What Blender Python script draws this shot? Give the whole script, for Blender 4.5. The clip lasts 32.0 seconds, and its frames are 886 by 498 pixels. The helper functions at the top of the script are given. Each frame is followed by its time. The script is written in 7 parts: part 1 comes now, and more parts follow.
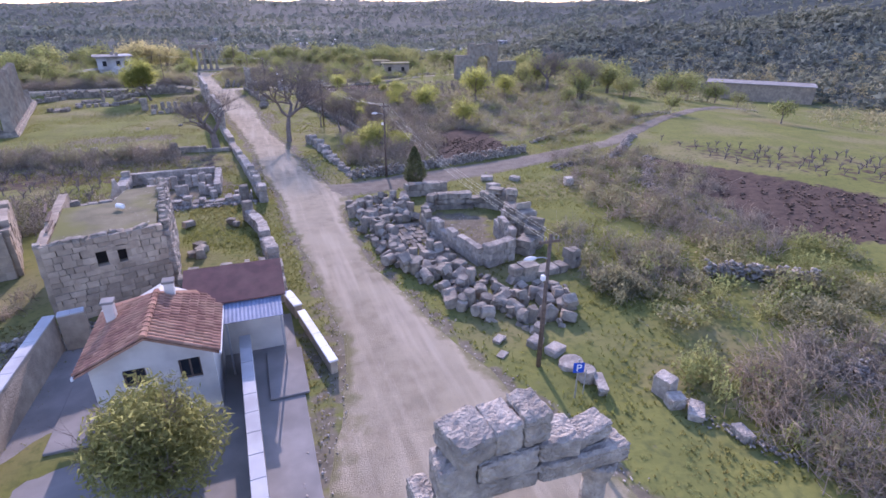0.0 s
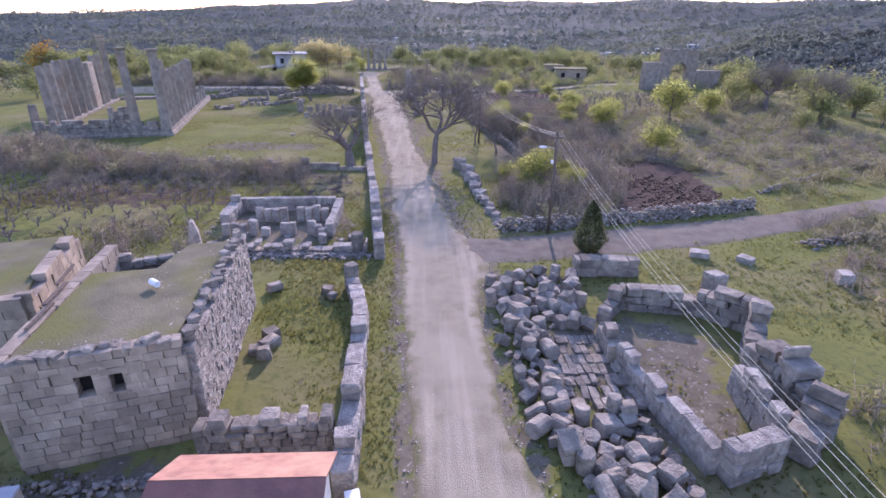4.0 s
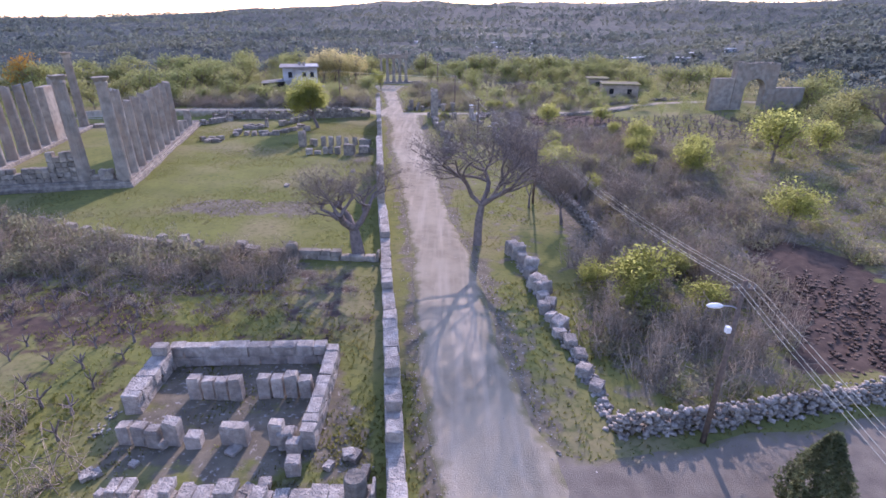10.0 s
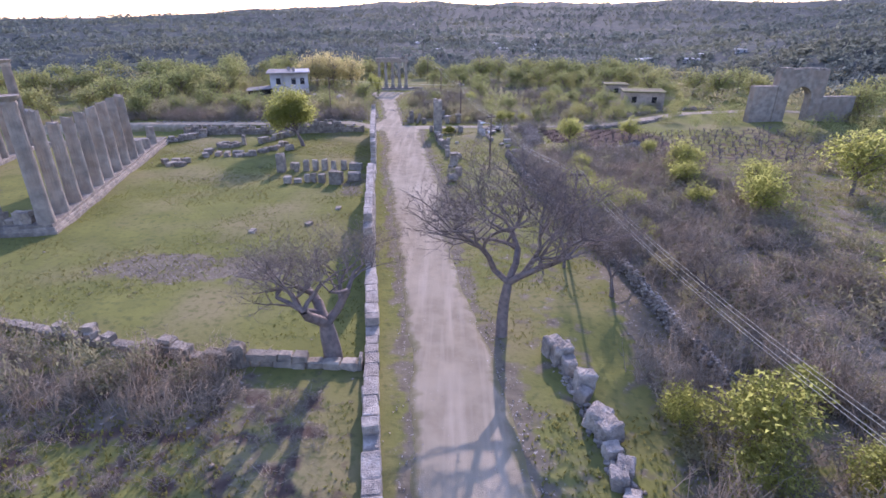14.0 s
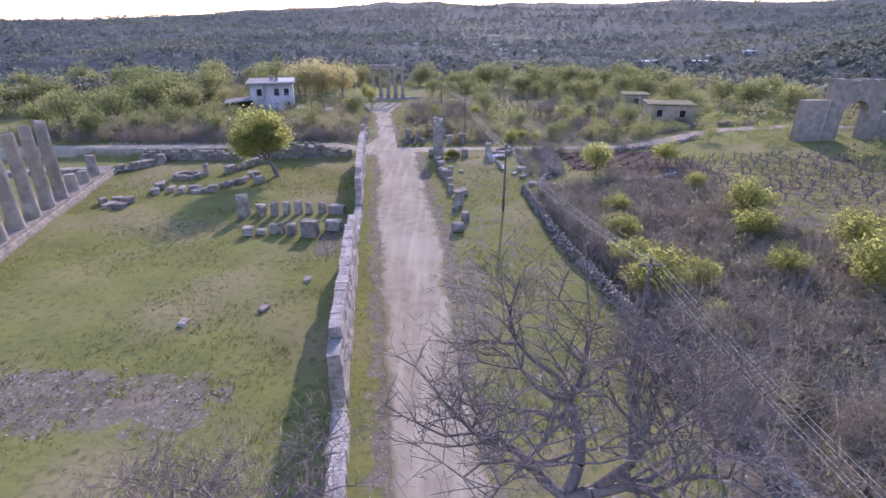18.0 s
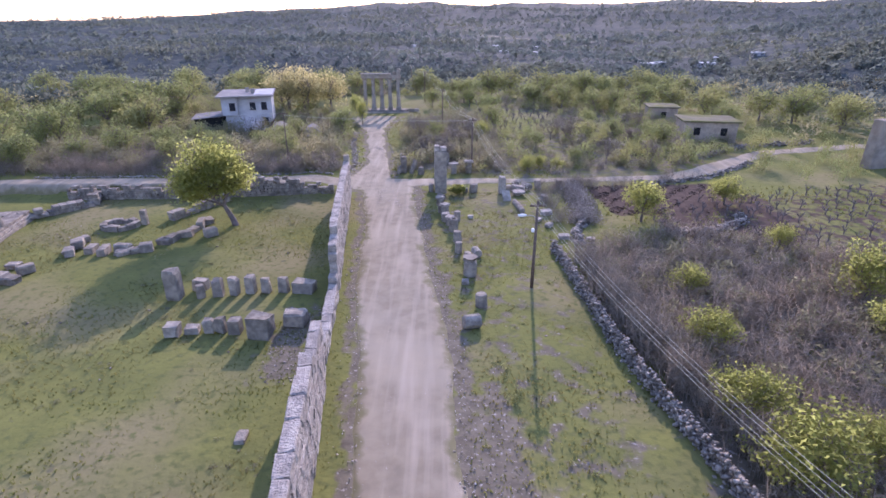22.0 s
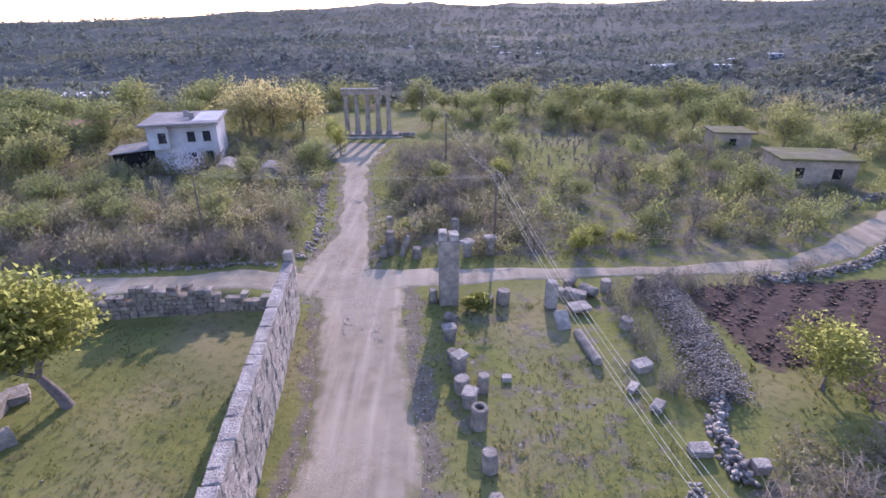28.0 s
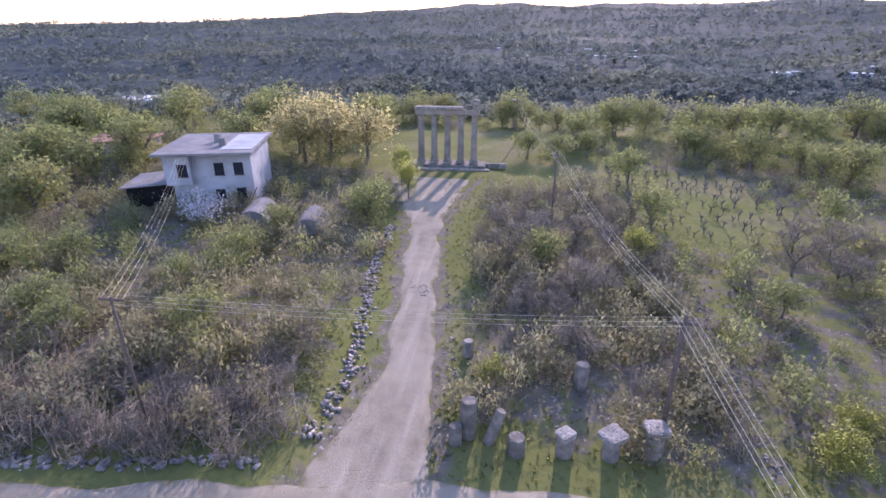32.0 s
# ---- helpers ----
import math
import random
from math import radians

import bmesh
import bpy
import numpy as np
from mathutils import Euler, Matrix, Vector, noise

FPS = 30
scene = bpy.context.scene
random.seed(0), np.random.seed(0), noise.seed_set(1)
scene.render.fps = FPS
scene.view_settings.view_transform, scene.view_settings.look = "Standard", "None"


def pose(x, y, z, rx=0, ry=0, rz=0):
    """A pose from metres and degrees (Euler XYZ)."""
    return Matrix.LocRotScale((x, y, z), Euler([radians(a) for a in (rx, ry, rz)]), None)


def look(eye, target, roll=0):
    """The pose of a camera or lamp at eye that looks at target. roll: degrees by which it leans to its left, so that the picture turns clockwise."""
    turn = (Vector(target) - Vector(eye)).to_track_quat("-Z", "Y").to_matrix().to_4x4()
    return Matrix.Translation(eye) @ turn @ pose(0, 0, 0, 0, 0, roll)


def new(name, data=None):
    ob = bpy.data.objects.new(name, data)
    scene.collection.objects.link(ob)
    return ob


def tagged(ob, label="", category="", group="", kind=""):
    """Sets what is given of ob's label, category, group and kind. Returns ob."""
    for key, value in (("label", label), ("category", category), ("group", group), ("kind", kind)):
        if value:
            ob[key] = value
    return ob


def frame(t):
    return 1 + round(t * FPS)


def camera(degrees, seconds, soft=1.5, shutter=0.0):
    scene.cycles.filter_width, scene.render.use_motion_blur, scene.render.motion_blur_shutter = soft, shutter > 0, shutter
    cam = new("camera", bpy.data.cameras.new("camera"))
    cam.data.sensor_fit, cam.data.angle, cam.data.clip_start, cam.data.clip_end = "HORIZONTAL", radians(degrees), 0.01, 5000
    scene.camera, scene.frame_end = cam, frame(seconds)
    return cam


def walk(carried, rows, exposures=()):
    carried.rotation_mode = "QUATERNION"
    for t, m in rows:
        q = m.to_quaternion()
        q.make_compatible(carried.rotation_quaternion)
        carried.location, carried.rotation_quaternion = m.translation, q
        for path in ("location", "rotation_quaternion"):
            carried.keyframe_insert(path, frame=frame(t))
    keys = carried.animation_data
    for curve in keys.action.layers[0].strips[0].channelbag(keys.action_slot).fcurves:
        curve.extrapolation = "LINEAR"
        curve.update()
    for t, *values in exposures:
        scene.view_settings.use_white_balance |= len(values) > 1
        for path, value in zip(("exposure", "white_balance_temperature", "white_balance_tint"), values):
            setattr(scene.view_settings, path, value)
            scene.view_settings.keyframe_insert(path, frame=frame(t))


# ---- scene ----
cam = camera(80.9, 32.0, 1.6)
METRES, EYE, TILT, LEAN, TURN = 119.05, 15.0, 0.0, 0.0, -19.9
ROWS = [
    (0.0, 0.0, 0.0, 0.0, 0.1, -23.96, -0.22),
    (0.5, -0.0001, 0.0168, -0.001, 1.8, -23.97, -0.24),
    (1.0, -0.0009, 0.0333, -0.0019, 3.75, -23.94, -0.29),
    (1.5, -0.0021, 0.0497, -0.0024, 6.23, -23.96, -0.39),
    (2.0, -0.0043, 0.0658, -0.0028, 9.74, -23.97, -0.38),
    (2.5, -0.0072, 0.0818, -0.0031, 13.1, -23.97, -0.41),
    (3.0, -0.0109, 0.0977, -0.0032, 15.44, -23.96, -0.44),
    (3.5, -0.0155, 0.1133, -0.0032, 16.81, -23.96, -0.47),
    (5.5, -0.0388, 0.1729, -0.0028, 18.92, -23.95, -0.38),
    (6.0, -0.0452, 0.1869, -0.0028, 19.15, -23.91, -0.37),
    (6.5, -0.0513, 0.1999, -0.0025, 19.28, -23.9, -0.33),
    (7.0, -0.0572, 0.2117, -0.0022, 19.37, -23.9, -0.33),
    (7.5, -0.0625, 0.2221, -0.0017, 19.43, -23.9, -0.3),
    (8.0, -0.0677, 0.2322, -0.0008, 19.49, -23.91, -0.28),
    (8.5, -0.0729, 0.2426, 0.0017, 19.54, -23.89, -0.24),
    (9.0, -0.078, 0.2535, 0.0044, 19.6, -23.86, -0.23),
    (9.5, -0.083, 0.2649, 0.0062, 19.67, -23.85, -0.23),
    (10.0, -0.0879, 0.2768, 0.0074, 19.72, -23.82, -0.22),
    (10.5, -0.0931, 0.2892, 0.008, 19.76, -23.81, -0.21),
    (11.0, -0.0984, 0.3018, 0.0082, 19.8, -23.81, -0.2),
    (11.5, -0.1036, 0.3142, 0.0084, 19.83, -23.8, -0.19),
    (12.0, -0.1086, 0.3268, 0.0086, 19.88, -23.79, -0.19),
    (12.5, -0.1136, 0.3395, 0.0083, 19.89, -23.77, -0.17),
    (13.0, -0.1186, 0.3515, 0.0082, 19.89, -23.78, -0.18),
    (13.5, -0.123, 0.363, 0.008, 19.89, -23.78, -0.16),
    (14.0, -0.1271, 0.3742, 0.0077, 19.86, -23.78, -0.12),
    (14.5, -0.1311, 0.3853, 0.0075, 19.89, -23.75, -0.13),
    (16.5, -0.15, 0.4355, 0.0088, 19.8, -23.77, -0.06),
    (17.0, -0.1555, 0.4492, 0.0103, 19.79, -23.77, -0.07),
    (17.5, -0.161, 0.4629, 0.0113, 19.79, -23.75, -0.04),
    (18.0, -0.1669, 0.4774, 0.0122, 19.77, -23.74, -0.04),
    (18.5, -0.1728, 0.492, 0.0131, 19.75, -23.73, -0.02),
    (19.0, -0.1789, 0.5068, 0.0142, 19.74, -23.74, -0.01),
    (19.5, -0.1849, 0.522, 0.015, 19.71, -23.73, -0.01),
    (20.0, -0.191, 0.5372, 0.0152, 19.67, -23.74, 0.01),
    (20.5, -0.1965, 0.551, 0.0151, 19.63, -23.73, -0.01),
    (21.0, -0.2016, 0.5637, 0.0153, 19.61, -23.73, 0.0),
    (21.5, -0.207, 0.5764, 0.0154, 19.57, -23.72, 0.03),
    (22.0, -0.212, 0.5895, 0.0155, 19.55, -23.7, 0.05),
    (22.5, -0.2168, 0.6027, 0.0156, 19.51, -23.7, 0.09),
    (23.0, -0.2215, 0.6158, 0.0158, 19.47, -23.7, 0.1),
    (23.5, -0.2265, 0.6293, 0.0157, 19.42, -23.68, 0.13),
    (24.0, -0.2317, 0.6437, 0.0158, 19.4, -23.68, 0.15),
    (24.5, -0.2377, 0.6587, 0.0161, 19.37, -23.69, 0.14),
    (25.0, -0.2436, 0.6743, 0.0161, 19.38, -23.69, 0.11),
    (25.5, -0.25, 0.6897, 0.0161, 19.36, -23.69, 0.12),
    (27.5, -0.2776, 0.7584, 0.0157, 19.28, -23.68, 0.21),
    (28.0, -0.2852, 0.7771, 0.0155, 19.26, -23.67, 0.22),
    (28.5, -0.2928, 0.7961, 0.0152, 19.28, -23.67, 0.23),
    (29.0, -0.3008, 0.8147, 0.0152, 20.38, -23.67, 0.23),
    (29.5, -0.309, 0.833, 0.0151, 22.57, -23.63, 0.19),
    (30.0, -0.3174, 0.8515, 0.0148, 25.14, -23.6, 0.14),
    (30.5, -0.3265, 0.8702, 0.0145, 26.52, -23.59, 0.15),
    (31.0, -0.3369, 0.8891, 0.0145, 27.25, -23.58, 0.14),
    (31.5, -0.3482, 0.9076, 0.0148, 27.75, -23.59, 0.12),
    (32.0, -0.3597, 0.9264, 0.0146, 28.13, -23.56, 0.09),
]
walk(cam, [(t, pose(0, 0, EYE, TILT, LEAN, TURN) @ pose(METRES * x, METRES * y, METRES * z, 90 + pitch, roll, yaw)) for t, x, y, z, yaw, pitch, roll in ROWS], [(0.0, 1.40, 5560, 44), (32.0, 1.40, 5560, 44)])

# ---- light ----
SUN_AZ, SUN_EL = 8.0, 24.0  # degrees from +y towards +x, and above the horizon
world = bpy.data.worlds.new("sky")
scene.world = world
world.use_nodes = True
wn = world.node_tree.nodes
sky = wn.new("ShaderNodeTexSky")
sky.sky_type = "NISHITA"
sky.sun_disc = False
sky.sun_elevation, sky.sun_rotation = radians(SUN_EL), radians(SUN_AZ)
sky.air_density, sky.dust_density, sky.ozone_density = 1.25, 0.6, 1.5
wn["Background"].inputs["Strength"].default_value = 0.15
world.node_tree.links.new(sky.outputs["Color"], wn["Background"].inputs["Color"])

sun = new("sun", bpy.data.lights.new("sun", "SUN"))
sun.data.energy, sun.data.angle, sun.data.color = 2.45, radians(0.6), (1.0, 0.875, 0.69)
to_sun = Vector((math.sin(radians(SUN_AZ)) * math.cos(radians(SUN_EL)), math.cos(radians(SUN_AZ)) * math.cos(radians(SUN_EL)), math.sin(radians(SUN_EL))))
sun.matrix_world = look(to_sun * 60, (0, 0, 0))

# ---- materials ----
def mat(name, a, b, scale=2.0, c=None, cscale=0.25, cmix=0.6, rough=0.9, bump=0.4, bscale=14.0, obj=0.0, island=0.0, metal=0.0, thin=0.0, bdist=0.05, detail=5.0):
    """Two mottled tones, a third in larger stains, fine relief; obj and island vary brightness by piece; thin lets light through leaves."""
    m = bpy.data.materials.new(name)
    m.use_nodes = True
    nt = m.node_tree
    n, L = nt.nodes, nt.links.new
    bsdf = n["Principled BSDF"]
    geo = n.new("ShaderNodeNewGeometry")
    def noise_fac(sc, lo, hi, det=detail):
        t = n.new("ShaderNodeTexNoise")
        t.inputs["Scale"].default_value, t.inputs["Detail"].default_value = sc, det
        L(geo.outputs["Position"], t.inputs["Vector"])
        r = n.new("ShaderNodeMapRange")
        r.inputs["From Min"].default_value, r.inputs["From Max"].default_value = lo, hi
        L(t.outputs["Fac"], r.inputs["Value"])
        return r.outputs["Result"]
    def mixed(fac, x, y):
        mx = n.new("ShaderNodeMix")
        mx.data_type = "RGBA"
        L(fac, mx.inputs["Factor"])
        for sock, v in ((mx.inputs[6], x), (mx.inputs[7], y)):
            if isinstance(v, tuple):
                sock.default_value = (*v, 1)
            else:
                L(v, sock)
        return mx.outputs[2]
    col = mixed(noise_fac(scale, 0.35, 0.65), a, b)
    if c:
        s = n.new("ShaderNodeMath")
        s.operation = "MULTIPLY"
        s.inputs[1].default_value = cmix
        L(noise_fac(cscale, 0.45, 0.62), s.inputs[0])
        col = mixed(s.outputs[0], col, c)
    for amount, src in ((obj, "obj"), (island, "island")):
        if amount:
            if src == "obj":
                rnd = n.new("ShaderNodeObjectInfo").outputs["Random"]
            else:
                rnd = geo.outputs["Random Per Island"]
            r = n.new("ShaderNodeMapRange")
            r.inputs["To Min"].default_value, r.inputs["To Max"].default_value = 1 - amount, 1 + amount
            L(rnd, r.inputs["Value"])
            h = n.new("ShaderNodeHueSaturation")
            L(r.outputs["Result"], h.inputs["Value"])
            L(col, h.inputs["Color"])
            col = h.outputs["Color"]
    L(col, bsdf.inputs["Base Color"])
    bsdf.inputs["Roughness"].default_value, bsdf.inputs["Metallic"].default_value = rough, metal
    bsdf.inputs["Specular IOR Level"].default_value = 0.3 if rough < 0.8 and not thin else 0.03
    if bump:
        bp = n.new("ShaderNodeBump")
        bp.inputs["Strength"].default_value, bp.inputs["Distance"].default_value = bump, bdist
        L(noise_fac(bscale, 0.2, 0.8, 8.0), bp.inputs["Height"])
        L(bp.outputs["Normal"], bsdf.inputs["Normal"])
    if thin:
        tr = n.new("ShaderNodeBsdfTranslucent")
        L(col, tr.inputs["Color"])
        ms = n.new("ShaderNodeMixShader")
        ms.inputs["Fac"].default_value = thin
        L(bsdf.outputs[0], ms.inputs[1])
        L(tr.outputs[0], ms.inputs[2])
        L(ms.outputs[0], n["Material Output"].inputs["Surface"])
    return m


STONE = mat("limestone", (0.345, 0.302, 0.236), (0.222, 0.194, 0.155), 3.0, (0.13, 0.117, 0.10), 1.3, 0.55, obj=0.22, bump=0.7, bscale=9, bdist=0.08)
STONE_WARM = mat("warm_limestone", (0.40, 0.33, 0.245), (0.29, 0.237, 0.178), 2.0, (0.20, 0.165, 0.13), 0.7, 0.5, obj=0.2, bump=0.5, bscale=10)
STONE_LIGHT = mat("fresh_limestone", (0.45, 0.40, 0.332), (0.31, 0.275, 0.232), 4.0, (0.20, 0.178, 0.15), 1.5, 0.6, obj=0.14, bump=1.0, bscale=12, bdist=0.08)
RUBBLE = mat("rubble_stone", (0.37, 0.33, 0.275), (0.23, 0.205, 0.172), 3.0, (0.14, 0.13, 0.115), 0.8, 0.5, island=0.3, bump=0.6, bscale=12)
MARBLE = mat("weathered_column_stone", (0.32, 0.283, 0.228), (0.195, 0.172, 0.14), 1.2, (0.29, 0.215, 0.15), 0.35, 0.45, obj=0.15, bump=0.5, bscale=8)
ROAD = mat("gravel_road", (0.315, 0.268, 0.186), (0.248, 0.21, 0.146), 1.1, (0.35, 0.30, 0.212), 0.16, 0.8, bump=0.8, bscale=26, bdist=0.04, rough=0.95)
ROAD_GREY = mat("grey_track", (0.205, 0.176, 0.135), (0.15, 0.128, 0.1), 1.1, (0.24, 0.205, 0.155), 0.2, 0.7, bump=0.8, bscale=26, bdist=0.04, rough=0.95)
def streaks(m, col, amount):
    """Adds long pale wheel streaks along y to a material."""
    nt = m.node_tree
    n, L = nt.nodes, nt.links.new
    geo, mp, t, r, q = n.new("ShaderNodeNewGeometry"), n.new("ShaderNodeMapping"), n.new("ShaderNodeTexNoise"), n.new("ShaderNodeMapRange"), n.new("ShaderNodeMix")
    mp.inputs["Scale"].default_value = (1.5, 0.10, 1.0)
    mp.inputs["Rotation"].default_value = (0, 0, -0.09)
    t.inputs["Scale"].default_value, t.inputs["Detail"].default_value = 1.0, 6.0
    r.inputs["From Min"].default_value, r.inputs["From Max"].default_value, r.inputs["To Max"].default_value = 0.48, 0.68, amount
    L(geo.outputs["Position"], mp.inputs["Vector"])
    L(mp.outputs[0], t.inputs["Vector"])
    L(t.outputs["Fac"], r.inputs["Value"])
    q.data_type = "RGBA"
    base = n["Principled BSDF"].inputs["Base Color"]
    L(base.links[0].from_socket, q.inputs[6])
    q.inputs[7].default_value = (*col, 1)
    L(r.outputs["Result"], q.inputs["Factor"])
    L(q.outputs[2], base)


def verge(m):
    """Earth and thin grass creeping in over the road's rim."""
    nt = m.node_tree
    n, L = nt.nodes, nt.links.new
    geo, a, t, s, r, q = n.new("ShaderNodeNewGeometry"), n.new("ShaderNodeAttribute"), n.new("ShaderNodeTexNoise"), n.new("ShaderNodeMath"), n.new("ShaderNodeMapRange"), n.new("ShaderNodeMix")
    a.attribute_name = "rim"
    t.inputs["Scale"].default_value, t.inputs["Detail"].default_value = 0.9, 9.0
    L(geo.outputs["Position"], t.inputs["Vector"])
    s.operation = "MULTIPLY_ADD"
    s.inputs[1].default_value = -0.42
    L(t.outputs["Fac"], s.inputs[0])
    L(a.outputs["Fac"], s.inputs[2])
    r.inputs["From Min"].default_value, r.inputs["From Max"].default_value = -0.17, -0.08
    r.inputs["To Min"].default_value, r.inputs["To Max"].default_value = 0.85, 0.0
    L(s.outputs[0], r.inputs["Value"])
    q.data_type = "RGBA"
    base = n["Principled BSDF"].inputs["Base Color"]
    L(base.links[0].from_socket, q.inputs[6])
    q.inputs[7].default_value = (0.165, 0.152, 0.075, 1)
    L(r.outputs["Result"], q.inputs["Factor"])
    L(q.outputs[2], base)


streaks(ROAD, (0.43, 0.365, 0.27), 0.6)
verge(ROAD)
verge(ROAD_GREY)
GRIT = mat("brown_field_stone", (0.29, 0.245, 0.20), (0.17, 0.145, 0.12), 4, island=0.35, bump=0.0)
PEBBLE = mat("pebble", (0.41, 0.365, 0.31), (0.26, 0.23, 0.195), 5, island=0.35, bump=0.0)
PLASTER = mat("cream_plaster", (0.60, 0.57, 0.52), (0.52, 0.49, 0.45), 1.2, (0.42, 0.39, 0.35), 0.6, 0.4, bump=0.15, bscale=30)
WHITE = mat("whitewash", (0.78, 0.77, 0.75), (0.68, 0.67, 0.65), 2.0, (0.5, 0.49, 0.47), 0.8, 0.4, bump=0.2, bscale=25)
PALE = mat("pale_render", (0.46, 0.455, 0.45), (0.39, 0.385, 0.38), 0.8, (0.30, 0.29, 0.28), 0.4, 0.5, bump=0.15, bscale=25)
CONCRETE = mat("concrete", (0.28, 0.262, 0.24), (0.22, 0.207, 0.19), 0.9, (0.17, 0.158, 0.143), 0.35, 0.5, bump=0.2, bscale=30)
TILE = mat("clay_tile", (0.36, 0.20, 0.135), (0.25, 0.135, 0.10), 3.0, (0.40, 0.25, 0.165), 0.9, 0.7, obj=0.2, island=0.25, bump=0.2, bscale=30)
TILE_DARK = mat("painted_sheet_roof", (0.19, 0.10, 0.085), (0.14, 0.08, 0.07), 2.0, (0.22, 0.13, 0.10), 0.6, 0.5, rough=0.8, bump=0.1)
SHEET = mat("blue_grey_sheet", (0.17, 0.21, 0.29), (0.13, 0.165, 0.235), 2.0, rough=0.7, bump=0.05, metal=0.0)
WOOD = mat("weathered_pole_wood", (0.17, 0.13, 0.10), (0.11, 0.085, 0.07), 6.0, bump=0.3, bscale=25)
BARK = mat("grey_bark", (0.21, 0.175, 0.155), (0.135, 0.115, 0.105), 4.0, bump=0.5, bscale=18)
TWIG = mat("dry_twig", (0.275, 0.238, 0.18), (0.19, 0.166, 0.128), 0.5, (0.285, 0.222, 0.15), 0.12, 0.7, island=0.2, bump=0)
METAL = mat("dull_metal", (0.42, 0.43, 0.45), (0.34, 0.35, 0.37), 5, rough=0.45, metal=0.7, bump=0.05)
WIRE = mat("pale_wire", (0.55, 0.53, 0.40), (0.46, 0.44, 0.33), 3, rough=0.7, metal=0.0, bump=0)
SIGN_BLUE = mat("sign_blue", (0.02, 0.08, 0.45), (0.02, 0.07, 0.38), 3, rough=0.4, bump=0)
SIGN_WHITE = mat("sign_white", (0.8, 0.8, 0.8), (0.75, 0.75, 0.75), 3, rough=0.4, bump=0)
DARK = mat("dark_opening", (0.03, 0.028, 0.027), (0.02, 0.02, 0.02), 2, bump=0)
GLASS = mat("window_glass", (0.03, 0.035, 0.04), (0.02, 0.022, 0.03), 2, rough=0.08, bump=0)
SOIL_ROOF = mat("roof_soil", (0.185, 0.165, 0.105), (0.13, 0.12, 0.075), 0.8, (0.14, 0.14, 0.05), 0.3, 0.9, bump=0.5, bscale=12)
LEAF_YEL = mat("spring_leaves", (0.35, 0.365, 0.105), (0.285, 0.30, 0.09), 0.6, island=0.08, thin=0.78, bump=0, rough=0.7)
LEAF_GRN = mat("green_leaves", (0.262, 0.285, 0.105), (0.205, 0.226, 0.088), 0.4, (0.305, 0.295, 0.115), 0.1, 0.8, island=0.06, thin=0.54, bump=0, rough=0.7)
LEAF_OLV = mat("grey_green_leaves", (0.27, 0.26, 0.15), (0.212, 0.204, 0.122), 0.5, (0.295, 0.265, 0.14), 0.07, 0.8, island=0.06, thin=0.54, bump=0, rough=0.75)
LEAF_PINE = mat("pine_needles", (0.29, 0.29, 0.105), (0.22, 0.226, 0.085), 0.9, island=0.15, thin=0.65, bump=0, rough=0.7)
CLOD = mat("dry_clod", (0.13, 0.095, 0.07), (0.08, 0.06, 0.046), 2.0, island=0.35, bump=0.4, bscale=20)
LEAF_JUN = mat("juniper_needles", (0.15, 0.165, 0.08), (0.10, 0.115, 0.06), 0.9, island=0.3, thin=0.55, bump=0, rough=0.75)
LEAF_GOLD = mat("golden_buds", (0.47, 0.42, 0.19), (0.38, 0.34, 0.155), 0.5, island=0.12, thin=0.7, bump=0)
LEAF_AUT = mat("orange_leaves", (0.42, 0.24, 0.04), (0.34, 0.19, 0.04), 0.5, island=0.2, thin=0.4, bump=0)
BLOSSOM = mat("white_blossom", (0.62, 0.60, 0.58), (0.5, 0.48, 0.46), 0.8, island=0.15, thin=0.3, bump=0)
# Bluer than the near leaves: distance haze is put into this base colour.
WOODS_HAZED = mat("far_woods", (0.125, 0.15, 0.128), (0.095, 0.115, 0.11), 0.02, (0.18, 0.188, 0.125), 0.006, 0.7, island=0.12, thin=0.6, bump=0, rough=0.85)
GRASS_BLADE = mat("grass_blades", (0.195, 0.205, 0.057), (0.162, 0.172, 0.049), 0.25, (0.22, 0.195, 0.075), 0.08, 0.8, island=0.2, thin=0.6, bump=0, rough=0.8)


